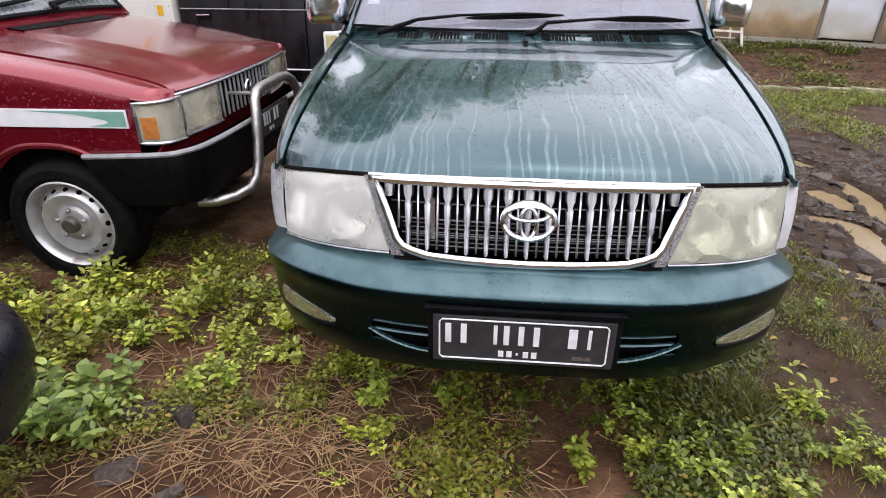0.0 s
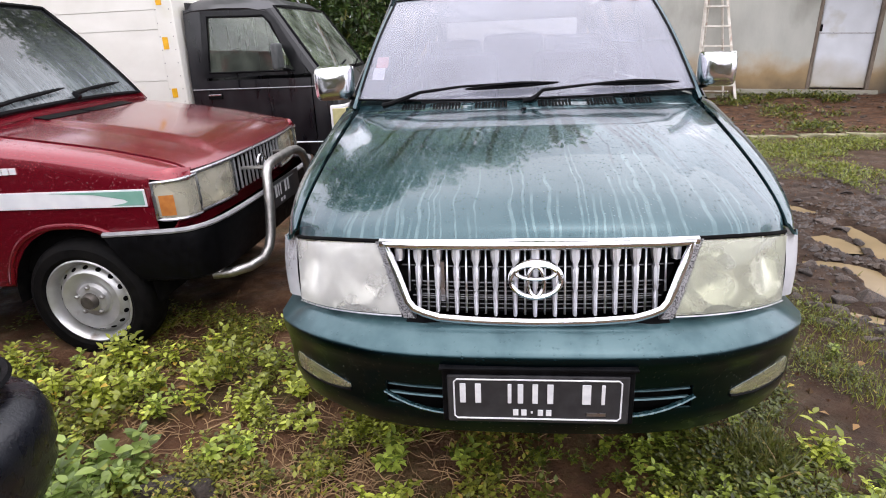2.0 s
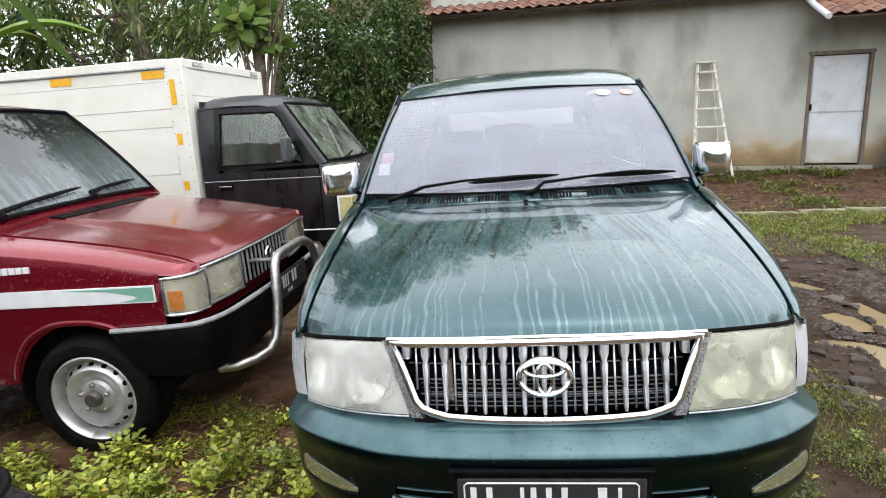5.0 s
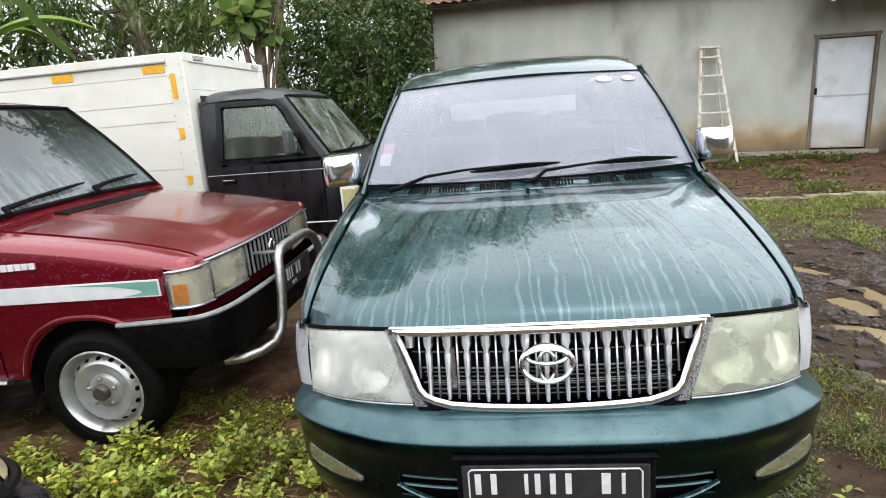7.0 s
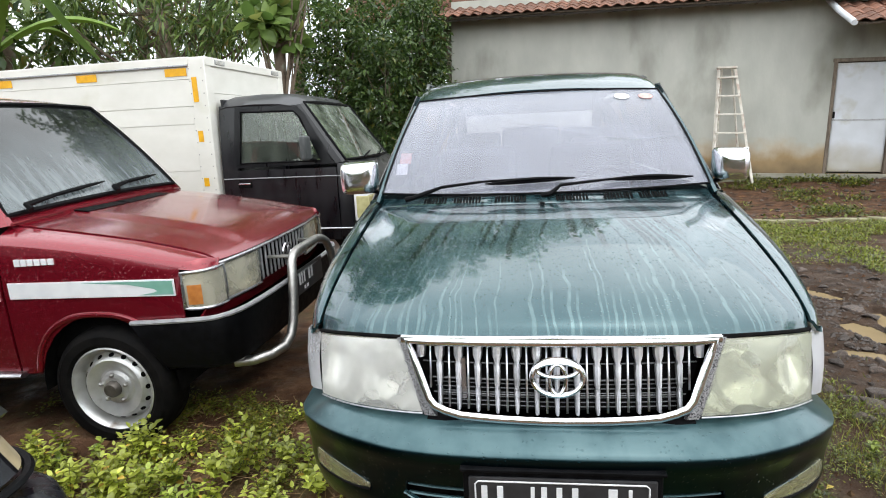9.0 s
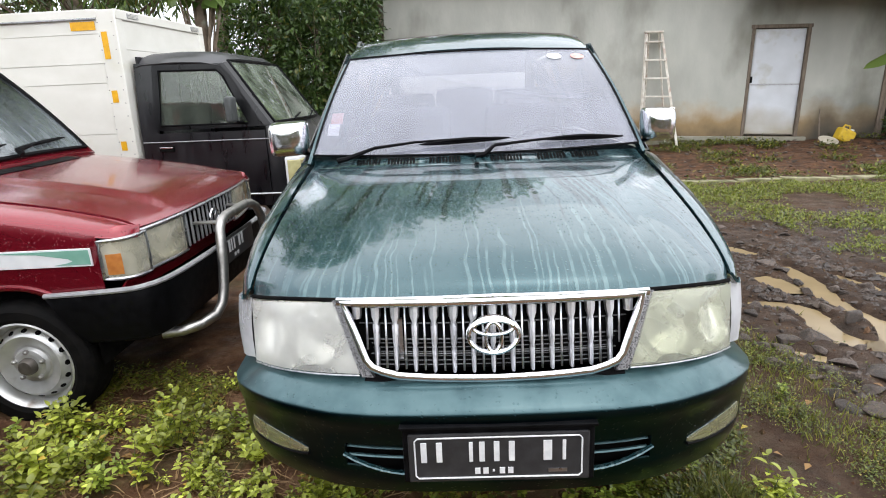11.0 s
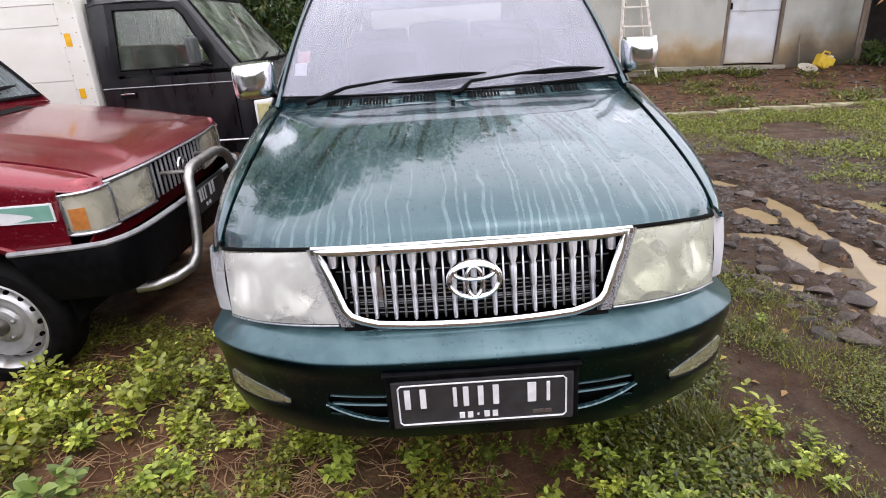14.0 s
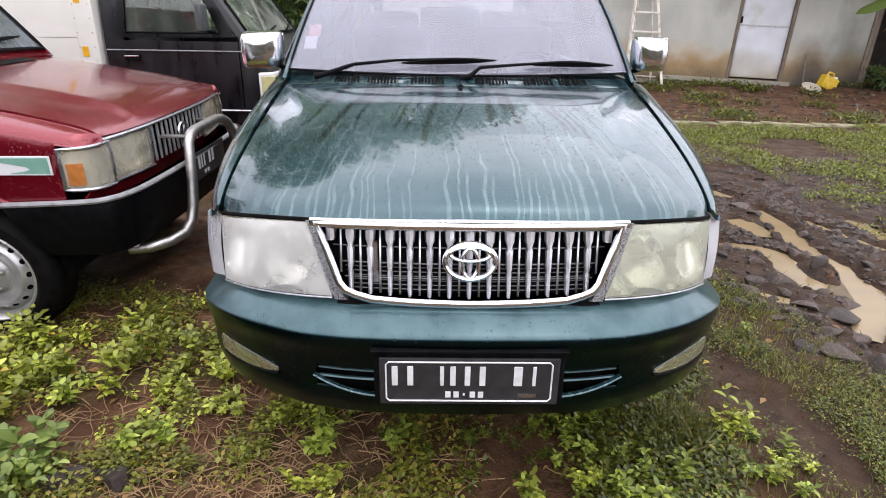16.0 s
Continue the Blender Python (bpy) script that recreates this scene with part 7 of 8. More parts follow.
def plant_weeds():
    rs = np.random.RandomState(11)
    # stems, height, leaf, spread, material
    sorts = ((4, 0.15, 0.050, 0.8, WEED), (3, 0.12, 0.046, 0.9, WEED_GREEN), (4, 0.11, 0.036, 1.0, WEED), (3, 0.07, 0.030, 1.2, WEED), (4, 0.06, 0.024, 1.3, WEED_DARK),
             (5, 0.24, 0.056, 0.65, WEED), (5, 0.17, 0.078, 0.8, WEED_BIG), (1, 0.24, 0.038, 0.4, WEED_GREEN), (3, 0.08, 0.030, 1.0, OLIVE_WEED), (3, 0.09, 0.038, 0.9, WEED_GREEN), (4, 0.05, 0.020, 1.3, OLIVE_WEED))
    kinds = [weed_mesh(20 + k, *q) for k, q in enumerate(sorts)]
    # clumps: centre, half widths, number, sorts
    beds = [(-1.45, 0.07, 0.19, 0.17, 17, (6, 6, 6)), (-1.28, 0.18, 0.10, 0.10, 3, (6, 1, 6)), (-1.25, -0.10, 0.06, 0.05, 2, (1, 6, 9)),
            (-1.86, 0.58, 0.20, 0.12, 11, (5, 0, 5)), (-1.58, 0.66, 0.16, 0.10, 8, (0, 5, 1)), (-1.72, 0.42, 0.14, 0.08, 6, (0, 1, 0)), (-1.36, 0.56, 0.12, 0.10, 6, (0, 2, 1)), (-2.15, 0.82, 0.20, 0.20, 8, (5, 0, 1)),
            (-1.50, 0.84, 0.28, 0.10, 10, (5, 0, 1)), (-1.80, 0.86, 0.20, 0.08, 7, (5, 5, 0)), (-1.30, 0.80, 0.12, 0.08, 5, (5, 0, 1)), (-1.06, 0.92, 0.10, 0.12, 6, (9, 1, 0)), (-0.98, 1.10, 0.08, 0.10, 3, (1, 9, 7)), (-1.28, 1.02, 0.03, 0.03, 1, (7, 7, 7)), (-1.20, 1.30, 0.04, 0.06, 2, (7, 3, 7)),
            (-1.08, 0.62, 0.15, 0.10, 9, (2, 0, 3)), (-0.86, 0.74, 0.14, 0.10, 8, (2, 3, 0)), (-0.80, 0.52, 0.12, 0.06, 6, (2, 3, 2)), (-1.00, 0.44, 0.10, 0.05, 5, (3, 2, 3)), (-1.10, 0.28, 0.04, 0.03, 2, (1, 9, 1)), (-0.99, 0.33, 0.05, 0.03, 2, (2, 1, 3)),
            (-0.68, 0.42, 0.08, 0.05, 4, (2, 3, 3)), (-0.52, 0.40, 0.08, 0.06, 5, (2, 0, 3)), (-0.68, 0.27, 0.06, 0.04, 3, (3, 2, 3)), (-0.42, 0.30, 0.06, 0.04, 3, (1, 3, 9)), (-0.44, 0.10, 0.05, 0.06, 4, (2, 3, 2)), (-0.34, 0.46, 0.08, 0.05, 4, (8, 9, 8)),
            (-0.50, -0.02, 0.05, 0.05, 2, (3, 2, 3)), (-0.18, 0.32, 0.08, 0.06, 4, (8, 10, 9)),
            (0.02, 0.28, 0.10, 0.08, 4, (10, 8, 10)), (0.16, 0.40, 0.12, 0.07, 6, (8, 9, 10)), (0.38, 0.42, 0.10, 0.07, 6, (9, 8, 9)), (0.30, 0.26, 0.09, 0.07, 5, (9, 8, 10)), (0.46, 0.28, 0.08, 0.06, 4, (8, 9, 10)),
            (0.22, 0.06, 0.08, 0.06, 4, (2, 9, 3)), (0.42, 0.13, 0.10, 0.06, 6, (9, 9, 2)), (0.62, 0.18, 0.10, 0.07, 6, (9, 8, 9)), (0.60, 0.04, 0.10, 0.06, 6, (9, 2, 9)), (0.78, 0.07, 0.10, 0.06, 6, (9, 8, 2)), (0.84, 0.24, 0.08, 0.06, 4, (8, 9, 10)),
            (0.94, 0.37, 0.07, 0.07, 5, (0, 9, 2)), (0.98, 0.16, 0.08, 0.07, 5, (9, 2, 9)), (1.10, 0.24, 0.06, 0.05, 3, (2, 9, 3)), (0.50, 0.48, 0.10, 0.05, 4, (8, 10, 9)), (0.70, 0.52, 0.05, 0.04, 2, (9, 8, 9)), (1.25, 0.88, 0.06, 0.06, 2, (10, 8, 10)), (1.34, 1.02, 0.06, 0.08, 3, (9, 8, 10)),
            (1.30, 0.35, 0.14, 0.20, 4, (10, 10, 10)),
            (-1.2, 0.60, 0.85, 0.42, 22, (4, 2, 3)), (-0.75, 0.35, 0.45, 0.30, 14, (4, 3, 4)), (0.5, 0.24, 0.62, 0.24, 20, (10, 10, 10))]
    for cx, cy, rx, ry, n, pick in beds:
        for _ in range(n):
            a, r = rs.uniform(0, math.tau), math.sqrt(rs.uniform())
            x, y = cx + rx * r * math.cos(a), cy + ry * r * math.sin(a)
            if x < -1.16 and y < -0.02 - 0.3 * (x < -1.5):
                continue
            stem, foliage = kinds[pick[rs.randint(3)]]
            ob = new("weed", stem)
            lv = tagged(new("leaves", foliage), kind="stuff")
            lv.parent = ob
            s = rs.uniform(0.45, 0.9)
            ob.matrix_world = pose(x, y, ground_z(x, y) - 0.004, rs.uniform(-12, 12), rs.uniform(-12, 12), rs.uniform(0, 360)) @ Matrix.Scale(s, 4)
            tagged(ob, "leafy light green weed growing from damp soil", "weed", "weeds in front of the cars")


def bare(x, y):
    """How bare the soil is: 1 where nothing grows."""
    b = 0.0
    for cx, cy, rx, ry in ((-0.66, 0.02, 0.40, 0.20), (-0.35, 0.36, 0.16, 0.16), (-0.98, 0.04, 0.18, 0.14), (1.10, 0.72, 0.15, 0.34), (1.22, 0.30, 0.12, 0.3), (1.05, 1.1, 0.12, 0.25), (-1.1, -0.12, 0.2, 0.14), (0.0, 0.75, 0.6, 0.3), (-0.9, 1.5, 0.3, 0.4)):
        b = max(b, min(1.0, max(0.0, 1.6 - 1.4 * math.hypot((x - cx) / rx, (y - cy) / ry))))
    if abs(x) < 0.66 and y > 0.62:
        b = max(b, 0.93)
    return max(b, 0.97 * lane(x, y))


def scatter(n, x0, x1, y0, y1, seed, keep):
    rs = np.random.RandomState(seed)
    out = []
    while len(out) < n:
        x, y = rs.uniform(x0, x1), rs.uniform(y0, y1)
        if rs.uniform() < keep(x, y):
            out.append((x, y, ground_z(x, y)))
    return np.array(out), rs


def stuff(name, me, material, label, category):
    me.materials.append(material)
    return tagged(new(name, me), label, category, kind="stuff")


def ground_cover():
    def keep(x, y):
        k = (0.02 if x < 0.0 else 0.50) + 1.6 * noise.noise(Vector((x * 2.6, y * 2.6, 9.0))) + 0.5 * noise.noise(Vector((x * 8, y * 8, 1.0)))
        return max(0.0, min(1.0, k)) * (1 - bare(x, y)) * max(0.0, min(1.0, (1.95 - x) / 0.3, (x + 2.8) / 0.3, (y + 0.85) / 0.3, (1.7 - y) / 0.3))
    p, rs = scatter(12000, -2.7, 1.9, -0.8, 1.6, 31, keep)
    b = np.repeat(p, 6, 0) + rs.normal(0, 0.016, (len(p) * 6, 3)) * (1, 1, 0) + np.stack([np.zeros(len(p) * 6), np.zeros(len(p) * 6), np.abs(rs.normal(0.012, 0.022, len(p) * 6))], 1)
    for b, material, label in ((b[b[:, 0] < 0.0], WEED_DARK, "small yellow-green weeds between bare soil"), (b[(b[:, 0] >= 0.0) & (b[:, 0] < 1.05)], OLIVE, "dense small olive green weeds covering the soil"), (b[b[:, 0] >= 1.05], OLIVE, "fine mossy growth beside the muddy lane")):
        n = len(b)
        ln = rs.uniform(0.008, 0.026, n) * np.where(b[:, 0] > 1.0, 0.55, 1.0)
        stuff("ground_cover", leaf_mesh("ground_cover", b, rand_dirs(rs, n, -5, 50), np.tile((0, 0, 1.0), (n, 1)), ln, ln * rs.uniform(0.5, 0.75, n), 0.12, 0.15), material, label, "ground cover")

    p, rs = scatter(7000, -6, 7, -7, -0.6, 37, lambda x, y: max(0.0, min(1.0, 0.1 + 1.2 * noise.noise(Vector((x * 1.3, y * 1.3, 3.0))))))
    q = len(p)
    ln = rs.uniform(0.02, 0.06, q)
    stuff("ground_cover", leaf_mesh("open_yard_cover", p + np.stack([np.zeros(q), np.zeros(q), np.abs(rs.normal(0, 0.02, q))], 1), rand_dirs(rs, q, 0, 60), np.tile((0, 0, 1.0), (q, 1)), ln, ln * 0.5, 0.12, 0.15), OLIVE,
          "patches of low weeds on the open yard", "ground cover")

    def blades(name, p, rs, h, w, material, label, lo=45, hi=88):
        n = len(p)
        ln = rs.uniform(0.5, 1.0, n) * h
        me = leaf_mesh(name, p - (0, 0, 0.004), rand_dirs(rs, n, lo, hi), rand_dirs(rs, n, -20, 20), ln, np.full(n, w) * rs.uniform(0.6, 1.2, n), 0.1, 0.35)
        stuff(name, me, material, label, "grass")
    p, rs = scatter(9000, 0.55, 1.9, -0.5, 2.2, 41, lambda x, y: (1 - bare(x, y)) * max(0, min(1, 0.35 + noise.noise(Vector((x * 3, y * 3, 2.0))) + 0.25 * (x > 1.15))))
    blades("grass", p, rs, 0.055, 0.004, GRASS, "short rough grass beside the muddy lane")
    p, rs = scatter(380, 0.62, 0.86, 0.22, 0.5, 43, lambda x, y: max(0, 1 - math.hypot(x - 0.74, (y - 0.37)) / 0.13))
    blades("grass_tuft", p, rs, 0.15, 0.005, leaf_mat("half-dry grass", (0.09, 0.115, 0.022), (0.24, 0.235, 0.06), (0.38, 0.27, 0.11)), "tuft of long half-dry grass under the bumper", 20, 75)

    def far(x, y):
        k = noise.noise(Vector((x * 0.9, y * 1.3, 4.0))) + 0.5 * noise.noise(Vector((x * 3, y * 3, 8.0)))
        strip = 1.0 if 5.3 < y < 6.58 else 0.0
        side = 0.9 if x < 1.6 + 0.32 * (y - 2.0) and y > 2.4 else 0.0
        return max(0.0, min(1.0, (0.10 + 0.25 * k if lane(x, y) < 0.9 or x > 3.2 else 0) + 0.9 * strip * (0.7 + k) + side * (0.8 + k) + (0.35 + 1.3 * k if y > 3.3 and x > 2.9 else 0) + (0.4 + k if 2.8 < x and 1.0 < y < 3.3 else 0)))
    p, rs = scatter(110000, 0.95, 8.8, 1.2, 6.6, 47, far)
    q = len(p)
    b = p + np.stack([np.zeros(q), np.zeros(q), np.abs(rs.normal(0, 0.02, q))], 1)
    ln = rs.uniform(0.012, 0.042, q)
    stuff("ground_cover", leaf_mesh("far_cover", b, rand_dirs(rs, q, 5, 80), np.tile((0, 0, 1.0), (q, 1)), ln, ln * rs.uniform(0.25, 0.6, q), 0.1, 0.2), leaf_mat("yard grass leaves", (0.10, 0.135, 0.018), (0.34, 0.38, 0.055), (0.34, 0.27, 0.08)),
          "patchy grass and low weeds between lane and kerb", "ground cover")
    # green growth at the foot of the house
    p, rs = scatter(9000, 2.4, 9.0, 6.65, 10.6, 53, lambda x, y: max(0, noise.noise(Vector((x * 1.3, y * 1.6, 6.0))) - 0.12) + (0.5 if y > 9.7 and 3.9 < x < 6.0 and noise.noise(Vector((x * 3, y * 3, 1.0))) > 0 else 0) + (0.08 if y < 6.95 else 0))
    q = len(p)
    ln = rs.uniform(0.025, 0.075, q)
    stuff("ground_cover", leaf_mesh("house_weeds", p + np.stack([np.zeros(q), np.zeros(q), np.abs(rs.normal(0, 0.045, q))], 1), rand_dirs(rs, q, 0, 70), np.tile((0, 0, 1.0), (q, 1)), ln, ln * 0.5, 0.1, 0.2), OLIVE,
          "scattered weeds on reddish soil near the house", "ground cover")
    # straw and twigs on the bare soil
    rs = np.random.RandomState(61)
    bm = bmesh.new()
    for _ in range(1500):
        x, y = rs.normal(-0.75, 0.38), rs.normal(0.10, 0.22)
        if rs.uniform() < 0.6:
            x, y = rs.uniform(-2.0, 0.1), rs.uniform(-0.2, 1.5)
        a, ln_ = rs.uniform(0, math.tau), rs.uniform(0.04, 0.20)
        c = rs.uniform(-0.8, 0.8)
        pts = []
        for t in np.linspace(-0.5, 0.5, 5):
            px_, py_ = x + ln_ * t * math.cos(a + c * t), y + ln_ * t * math.sin(a + c * t)
            pts.append((px_, py_, ground_z(px_, py_) + 0.004 + 0.02 * rs.uniform() * (0.25 - t * t) * 4))
        tube(bm, pts, rs.uniform(0.0009, 0.0022), 4)
    me = bpy.data.meshes.new("straw")
    bm.to_mesh(me)
    bm.free()
    stuff("straw", me, STRAW, "dry brown stalks and straw lying on bare soil", "straw")
    # fallen leaves
    p, rs = scatter(620, -2.2, 8.0, -0.3, 10.2, 67, lambda x, y: (0.9 if x < 0.3 else 0.25) if y < 1.6 else 0.5 if y > 6.8 and x > 3 else 0.0)
    ln = rs.uniform(0.02, 0.06, 620)
    stuff("fallen_leaves", leaf_mesh("fallen", p + (0, 0, 0.012), rand_dirs(rs, 620, -5, 20), np.tile((0, 0, 1.0), (620, 1)), ln, ln * 0.55, 0.2, 0.3), DEAD_LEAF, "brown and yellow fallen leaves on the weeds", "leaves")
    # crumbs of soil and grit
    rs = np.random.RandomState(71)
    p, rs = scatter(2600, -2.2, 2.9, -0.5, 4.5, 71, lambda x, y: 0.15 + 0.85 * max(bare(x, y), lane(x, y)))
    q = len(p)
    s = rs.uniform(0.003, 0.012, q) * (1 + 1.2 * (rs.uniform(size=q) > 0.9))
    corner = np.array([(1, 0, -0.3), (-0.5, 0.87, -0.3), (-0.5, -0.87, -0.3), (0.1, 0.1, 0.8)])
    v = (p[:, None] + corner[None] * s[:, None, None] * rs.uniform(0.6, 1.3, (q, 4, 1))).reshape(-1, 3)
    f_ = (np.array([[0, 1, 3], [1, 2, 3], [2, 0, 3]])[None] + 4 * np.arange(q)[:, None, None]).reshape(-1, 3)
    me = bpy.data.meshes.new("grit")
    me.from_pydata(v.tolist(), [], f_.tolist())
    stuff("grit", me, SOIL, "crumbs of soil and grit on the ground", "grit")
    p, rs = scatter(5200, 1.3, 4.2, 0.7, 4.8, 77, lambda x, y: max(0.0, lane(x, y) * (0.35 + noise.noise(Vector((x * 2.5, y * 2.5, 3.3)))) - puddle_depth(x, y)))
    q = len(p)
    s = rs.uniform(0.005, 0.020, q) * (1 + 0.8 * (rs.uniform(size=q) > 0.88))
    corner = np.array([(1, 0, 0), (0, 1, 0), (-1, 0, 0), (0, -1, 0), (0.15, 0.1, 0.7), (0, 0, -0.6)])
    turn = rs.uniform(0, math.tau, q)
    c = np.repeat(corner[None], q, 0) * rs.uniform(0.55, 1.25, (q, 6, 1))
    c = np.stack([c[..., 0] * np.cos(turn)[:, None] - c[..., 1] * np.sin(turn)[:, None], c[..., 0] * np.sin(turn)[:, None] + c[..., 1] * np.cos(turn)[:, None], c[..., 2]], 2)
    v = (p[:, None] + c * s[:, None, None]).reshape(-1, 3)
    f_ = (np.array([[0, 1, 4], [1, 2, 4], [2, 3, 4], [3, 0, 4], [1, 0, 5], [2, 1, 5], [3, 2, 5], [0, 3, 5]])[None] + 6 * np.arange(q)[:, None, None]).reshape(-1, 3)
    me = bpy.data.meshes.new("gravel")
    me.from_pydata(v.tolist(), [], f_.tolist())
    stuff("gravel", me, STONE, "small broken stones pressed into the muddy lane", "gravel")




def stone_mesh(seed):
    """A broken rock: the hull of a few scattered points, its edges worn off."""
    rs = np.random.RandomState(seed)
    bm = bmesh.new()
    d = rs.normal(0, 1, (13, 3))
    d /= np.linalg.norm(d, axis=1, keepdims=True)
    for p in d * rs.uniform(0.72, 1.0, (13, 1)) * (1, 1, 0.66):
        bm.verts.new(p)
    hull = bmesh.ops.convex_hull(bm, input=bm.verts)
    bmesh.ops.delete(bm, geom=[g for g in hull["geom_interior"] if isinstance(g, bmesh.types.BMVert)], context="VERTS")
    bmesh.ops.dissolve_limit(bm, angle_limit=radians(14), verts=bm.verts, edges=bm.edges)
    bmesh.ops.bevel(bm, geom=bm.edges[:], offset=0.07, segments=2, profile=0.5, affect="EDGES")
    bmesh.ops.recalc_face_normals(bm, faces=bm.faces)
    me = bpy.data.meshes.new("stone")
    bm.to_mesh(me)
    bm.free()
    me.polygons.foreach_set("use_smooth", [True] * len(me.polygons))
    me.set_sharp_from_angle(angle=radians(24))
    me.materials.append(STONE)
    return me


def lay_stones():
    kinds = [stone_mesh(80 + k) for k in range(7)]
    rs = np.random.RandomState(91)
    fixed = [(2.13, 1.90, 0.14, 0.062), (1.91, 2.04, 0.085, 0.045), (2.01, 1.41, 0.105, 0.055), (1.79, 1.64, 0.11, 0.05), (1.63, 1.26, 0.07, 0.03), (1.72, 1.20, 0.07, 0.03), (1.86, 1.22, 0.12, 0.05), (1.64, 1.62, 0.10, 0.035), (1.55, 1.52, 0.09, 0.03),
             (1.54, 1.22, 0.06, 0.025), (1.45, 1.37, 0.08, 0.03), (1.47, 1.55, 0.06, 0.03), (1.72, 1.09, 0.08, 0.03), (1.84, 1.06, 0.09, 0.04), (1.52, 1.36, 0.06, 0.03), (1.74, 1.33, 0.09, 0.03), (1.93, 1.50, 0.05, 0.03), (1.52, 0.96, 0.08, 0.035), (1.63, 0.90, 0.11, 0.04), (1.74, 0.80, 0.10, 0.04), (2.2, 3.0, 0.11, 0.06), (1.82, 3.15, 0.10, 0.05)]
    spots = [(x, y, s, h) for x, y, s, h in fixed]
    for tries in range(6000):
        if len(spots) >= 290:
            break
        x, y = rs.uniform(1.42, 2.6), rs.uniform(0.72, 2.4)
        if tries < 900:
            x, y = rs.uniform(1.42, 2.1), rs.uniform(0.55, 1.7)
        elif rs.uniform() < 0.25:
            x, y = rs.uniform(1.9, 4.5), rs.uniform(2.3, 4.6)
        s = rs.uniform(0.035, 0.085) if tries < 900 else rs.uniform(0.018, 0.075) if tries < 2000 else rs.uniform(0.014, 0.035)
        if puddle_depth(x, y) > 0.35 or lane(x, y) < 0.25 or any(math.hypot(x - a, y - b) < (s + c) * 0.8 for a, b, c, d in spots):
            continue
        spots.append((x, y, s, s * rs.uniform(0.3, 0.6)))
    for x, y, s, h in spots:
        ob = new("stone", kinds[rs.randint(7)])
        ob.matrix_world = pose(x, y, ground_z(x, y) + h * 0.1, rs.uniform(-8, 8), rs.uniform(-10, 10), rs.uniform(0, 360)) @ Matrix.Diagonal((s, s * rs.uniform(0.6, 0.95), max(h, 0.035 * (s > 0.05)) / 0.62, 1))
        tagged(ob, "wet brown rough stone set in muddy ground", "stone", "stones in the lane")
    for x, y, s, h in ((-1.17, 0.16, 0.12, 0.05), (-1.05, 0.17, 0.10, 0.05), (-1.12, -0.07, 0.10, 0.03), (-0.97, -0.11, 0.12, 0.03), (-0.84, -0.20, 0.10, 0.025)):
        ob = new("stone", kinds[rs.randint(7)])
        ob.matrix_world = pose(x, y, ground_z(x, y) + h * 0.15, rs.uniform(-10, 10), rs.uniform(-10, 10), rs.uniform(0, 360)) @ Matrix.Diagonal((s, s * 0.75, h / 0.62, 1))
        tagged(ob, "flat brown stone half sunk among the weeds", "stone", "stones among the weeds")


def crown_leaves(rs, centre, radii, clumps, per, leaf, ratio, droop, clump_r, hollow=0.35):
    """Leaf arrays for a crown: clumps spread through an uneven ellipsoid, leaves pointing out of each clump and hanging."""
    c = rs.normal(0, 1, (clumps, 3))
    c /= np.linalg.norm(c, axis=1, keepdims=True)
    r = rs.uniform(hollow, 1.0, (clumps, 1)) ** 0.6 * rs.uniform(0.75, 1.12, (clumps, 1))
    c = c * r * radii + centre
    d = rand_dirs(rs, clumps * per, -60, 80)
    b = np.repeat(c, per, 0) + d * clump_r * rs.uniform(0.1, 1.0, (clumps * per, 1))
    w = d + (0, 0, -droop) + rs.normal(0, 0.25, d.shape)
    ln = leaf * rs.uniform(0.6, 1.15, len(b))
    return c, (b, w, rand_dirs(rs, len(b), 20, 90), ln, ln * ratio)


def tree(label, base, bend, trunk_r, crowns, material, seed, category="tree", name="tree", fold=0.12, hang=0.25, full=False):
    rs = np.random.RandomState(seed)
    z0 = ground_z(base[0], base[1])
    t = empty(name, Matrix.Translation((base[0], base[1], z0)), label, category)
    pts = [Vector((bend[0] * k ** 1.4, bend[1] * k ** 1.4, bend[2] * k)) + Vector((0.05 * math.sin(5 * k + seed), 0.05 * math.cos(4 * k + seed), 0)) for k in np.linspace(0, 1, 9)]
    bm = rod(pts, [trunk_r * (1.25 - 0.7 * k) for k in np.linspace(0, 1, 9)], 10)
    allc = []
    arrays = []
    for centre, radii, clumps, per, leaf, ratio, droop, cr in crowns:
        c, arr = crown_leaves(rs, np.array(centre), np.array(radii), clumps, per, leaf, ratio, droop, cr)
        arrays.append(arr)
        for p in c[rs.permutation(len(c))[: max(6, len(c) // 7)]]:
            k = rs.uniform(0.45, 1.0)
            a = pts[int(k * 8)]
            q = Vector(p)
            mid = a.lerp(q, 0.5) + Vector((0, 0, -0.12 * (q - a).length))
            tube(bm, [a, a.lerp(mid, 0.6), mid.lerp(q, 0.4), q], [trunk_r * 0.32, trunk_r * 0.22, trunk_r * 0.14, trunk_r * 0.05], 5)
    part("trunk", bm, BARK, t)
    arr = [np.concatenate([a[i] for a in arrays]) for i in range(5)]
    me = leaf_mesh("crown", *arr, fold, hang, full)
    me.materials.append(material)
    cr = new("crown", me)
    cr.parent = t
    return t


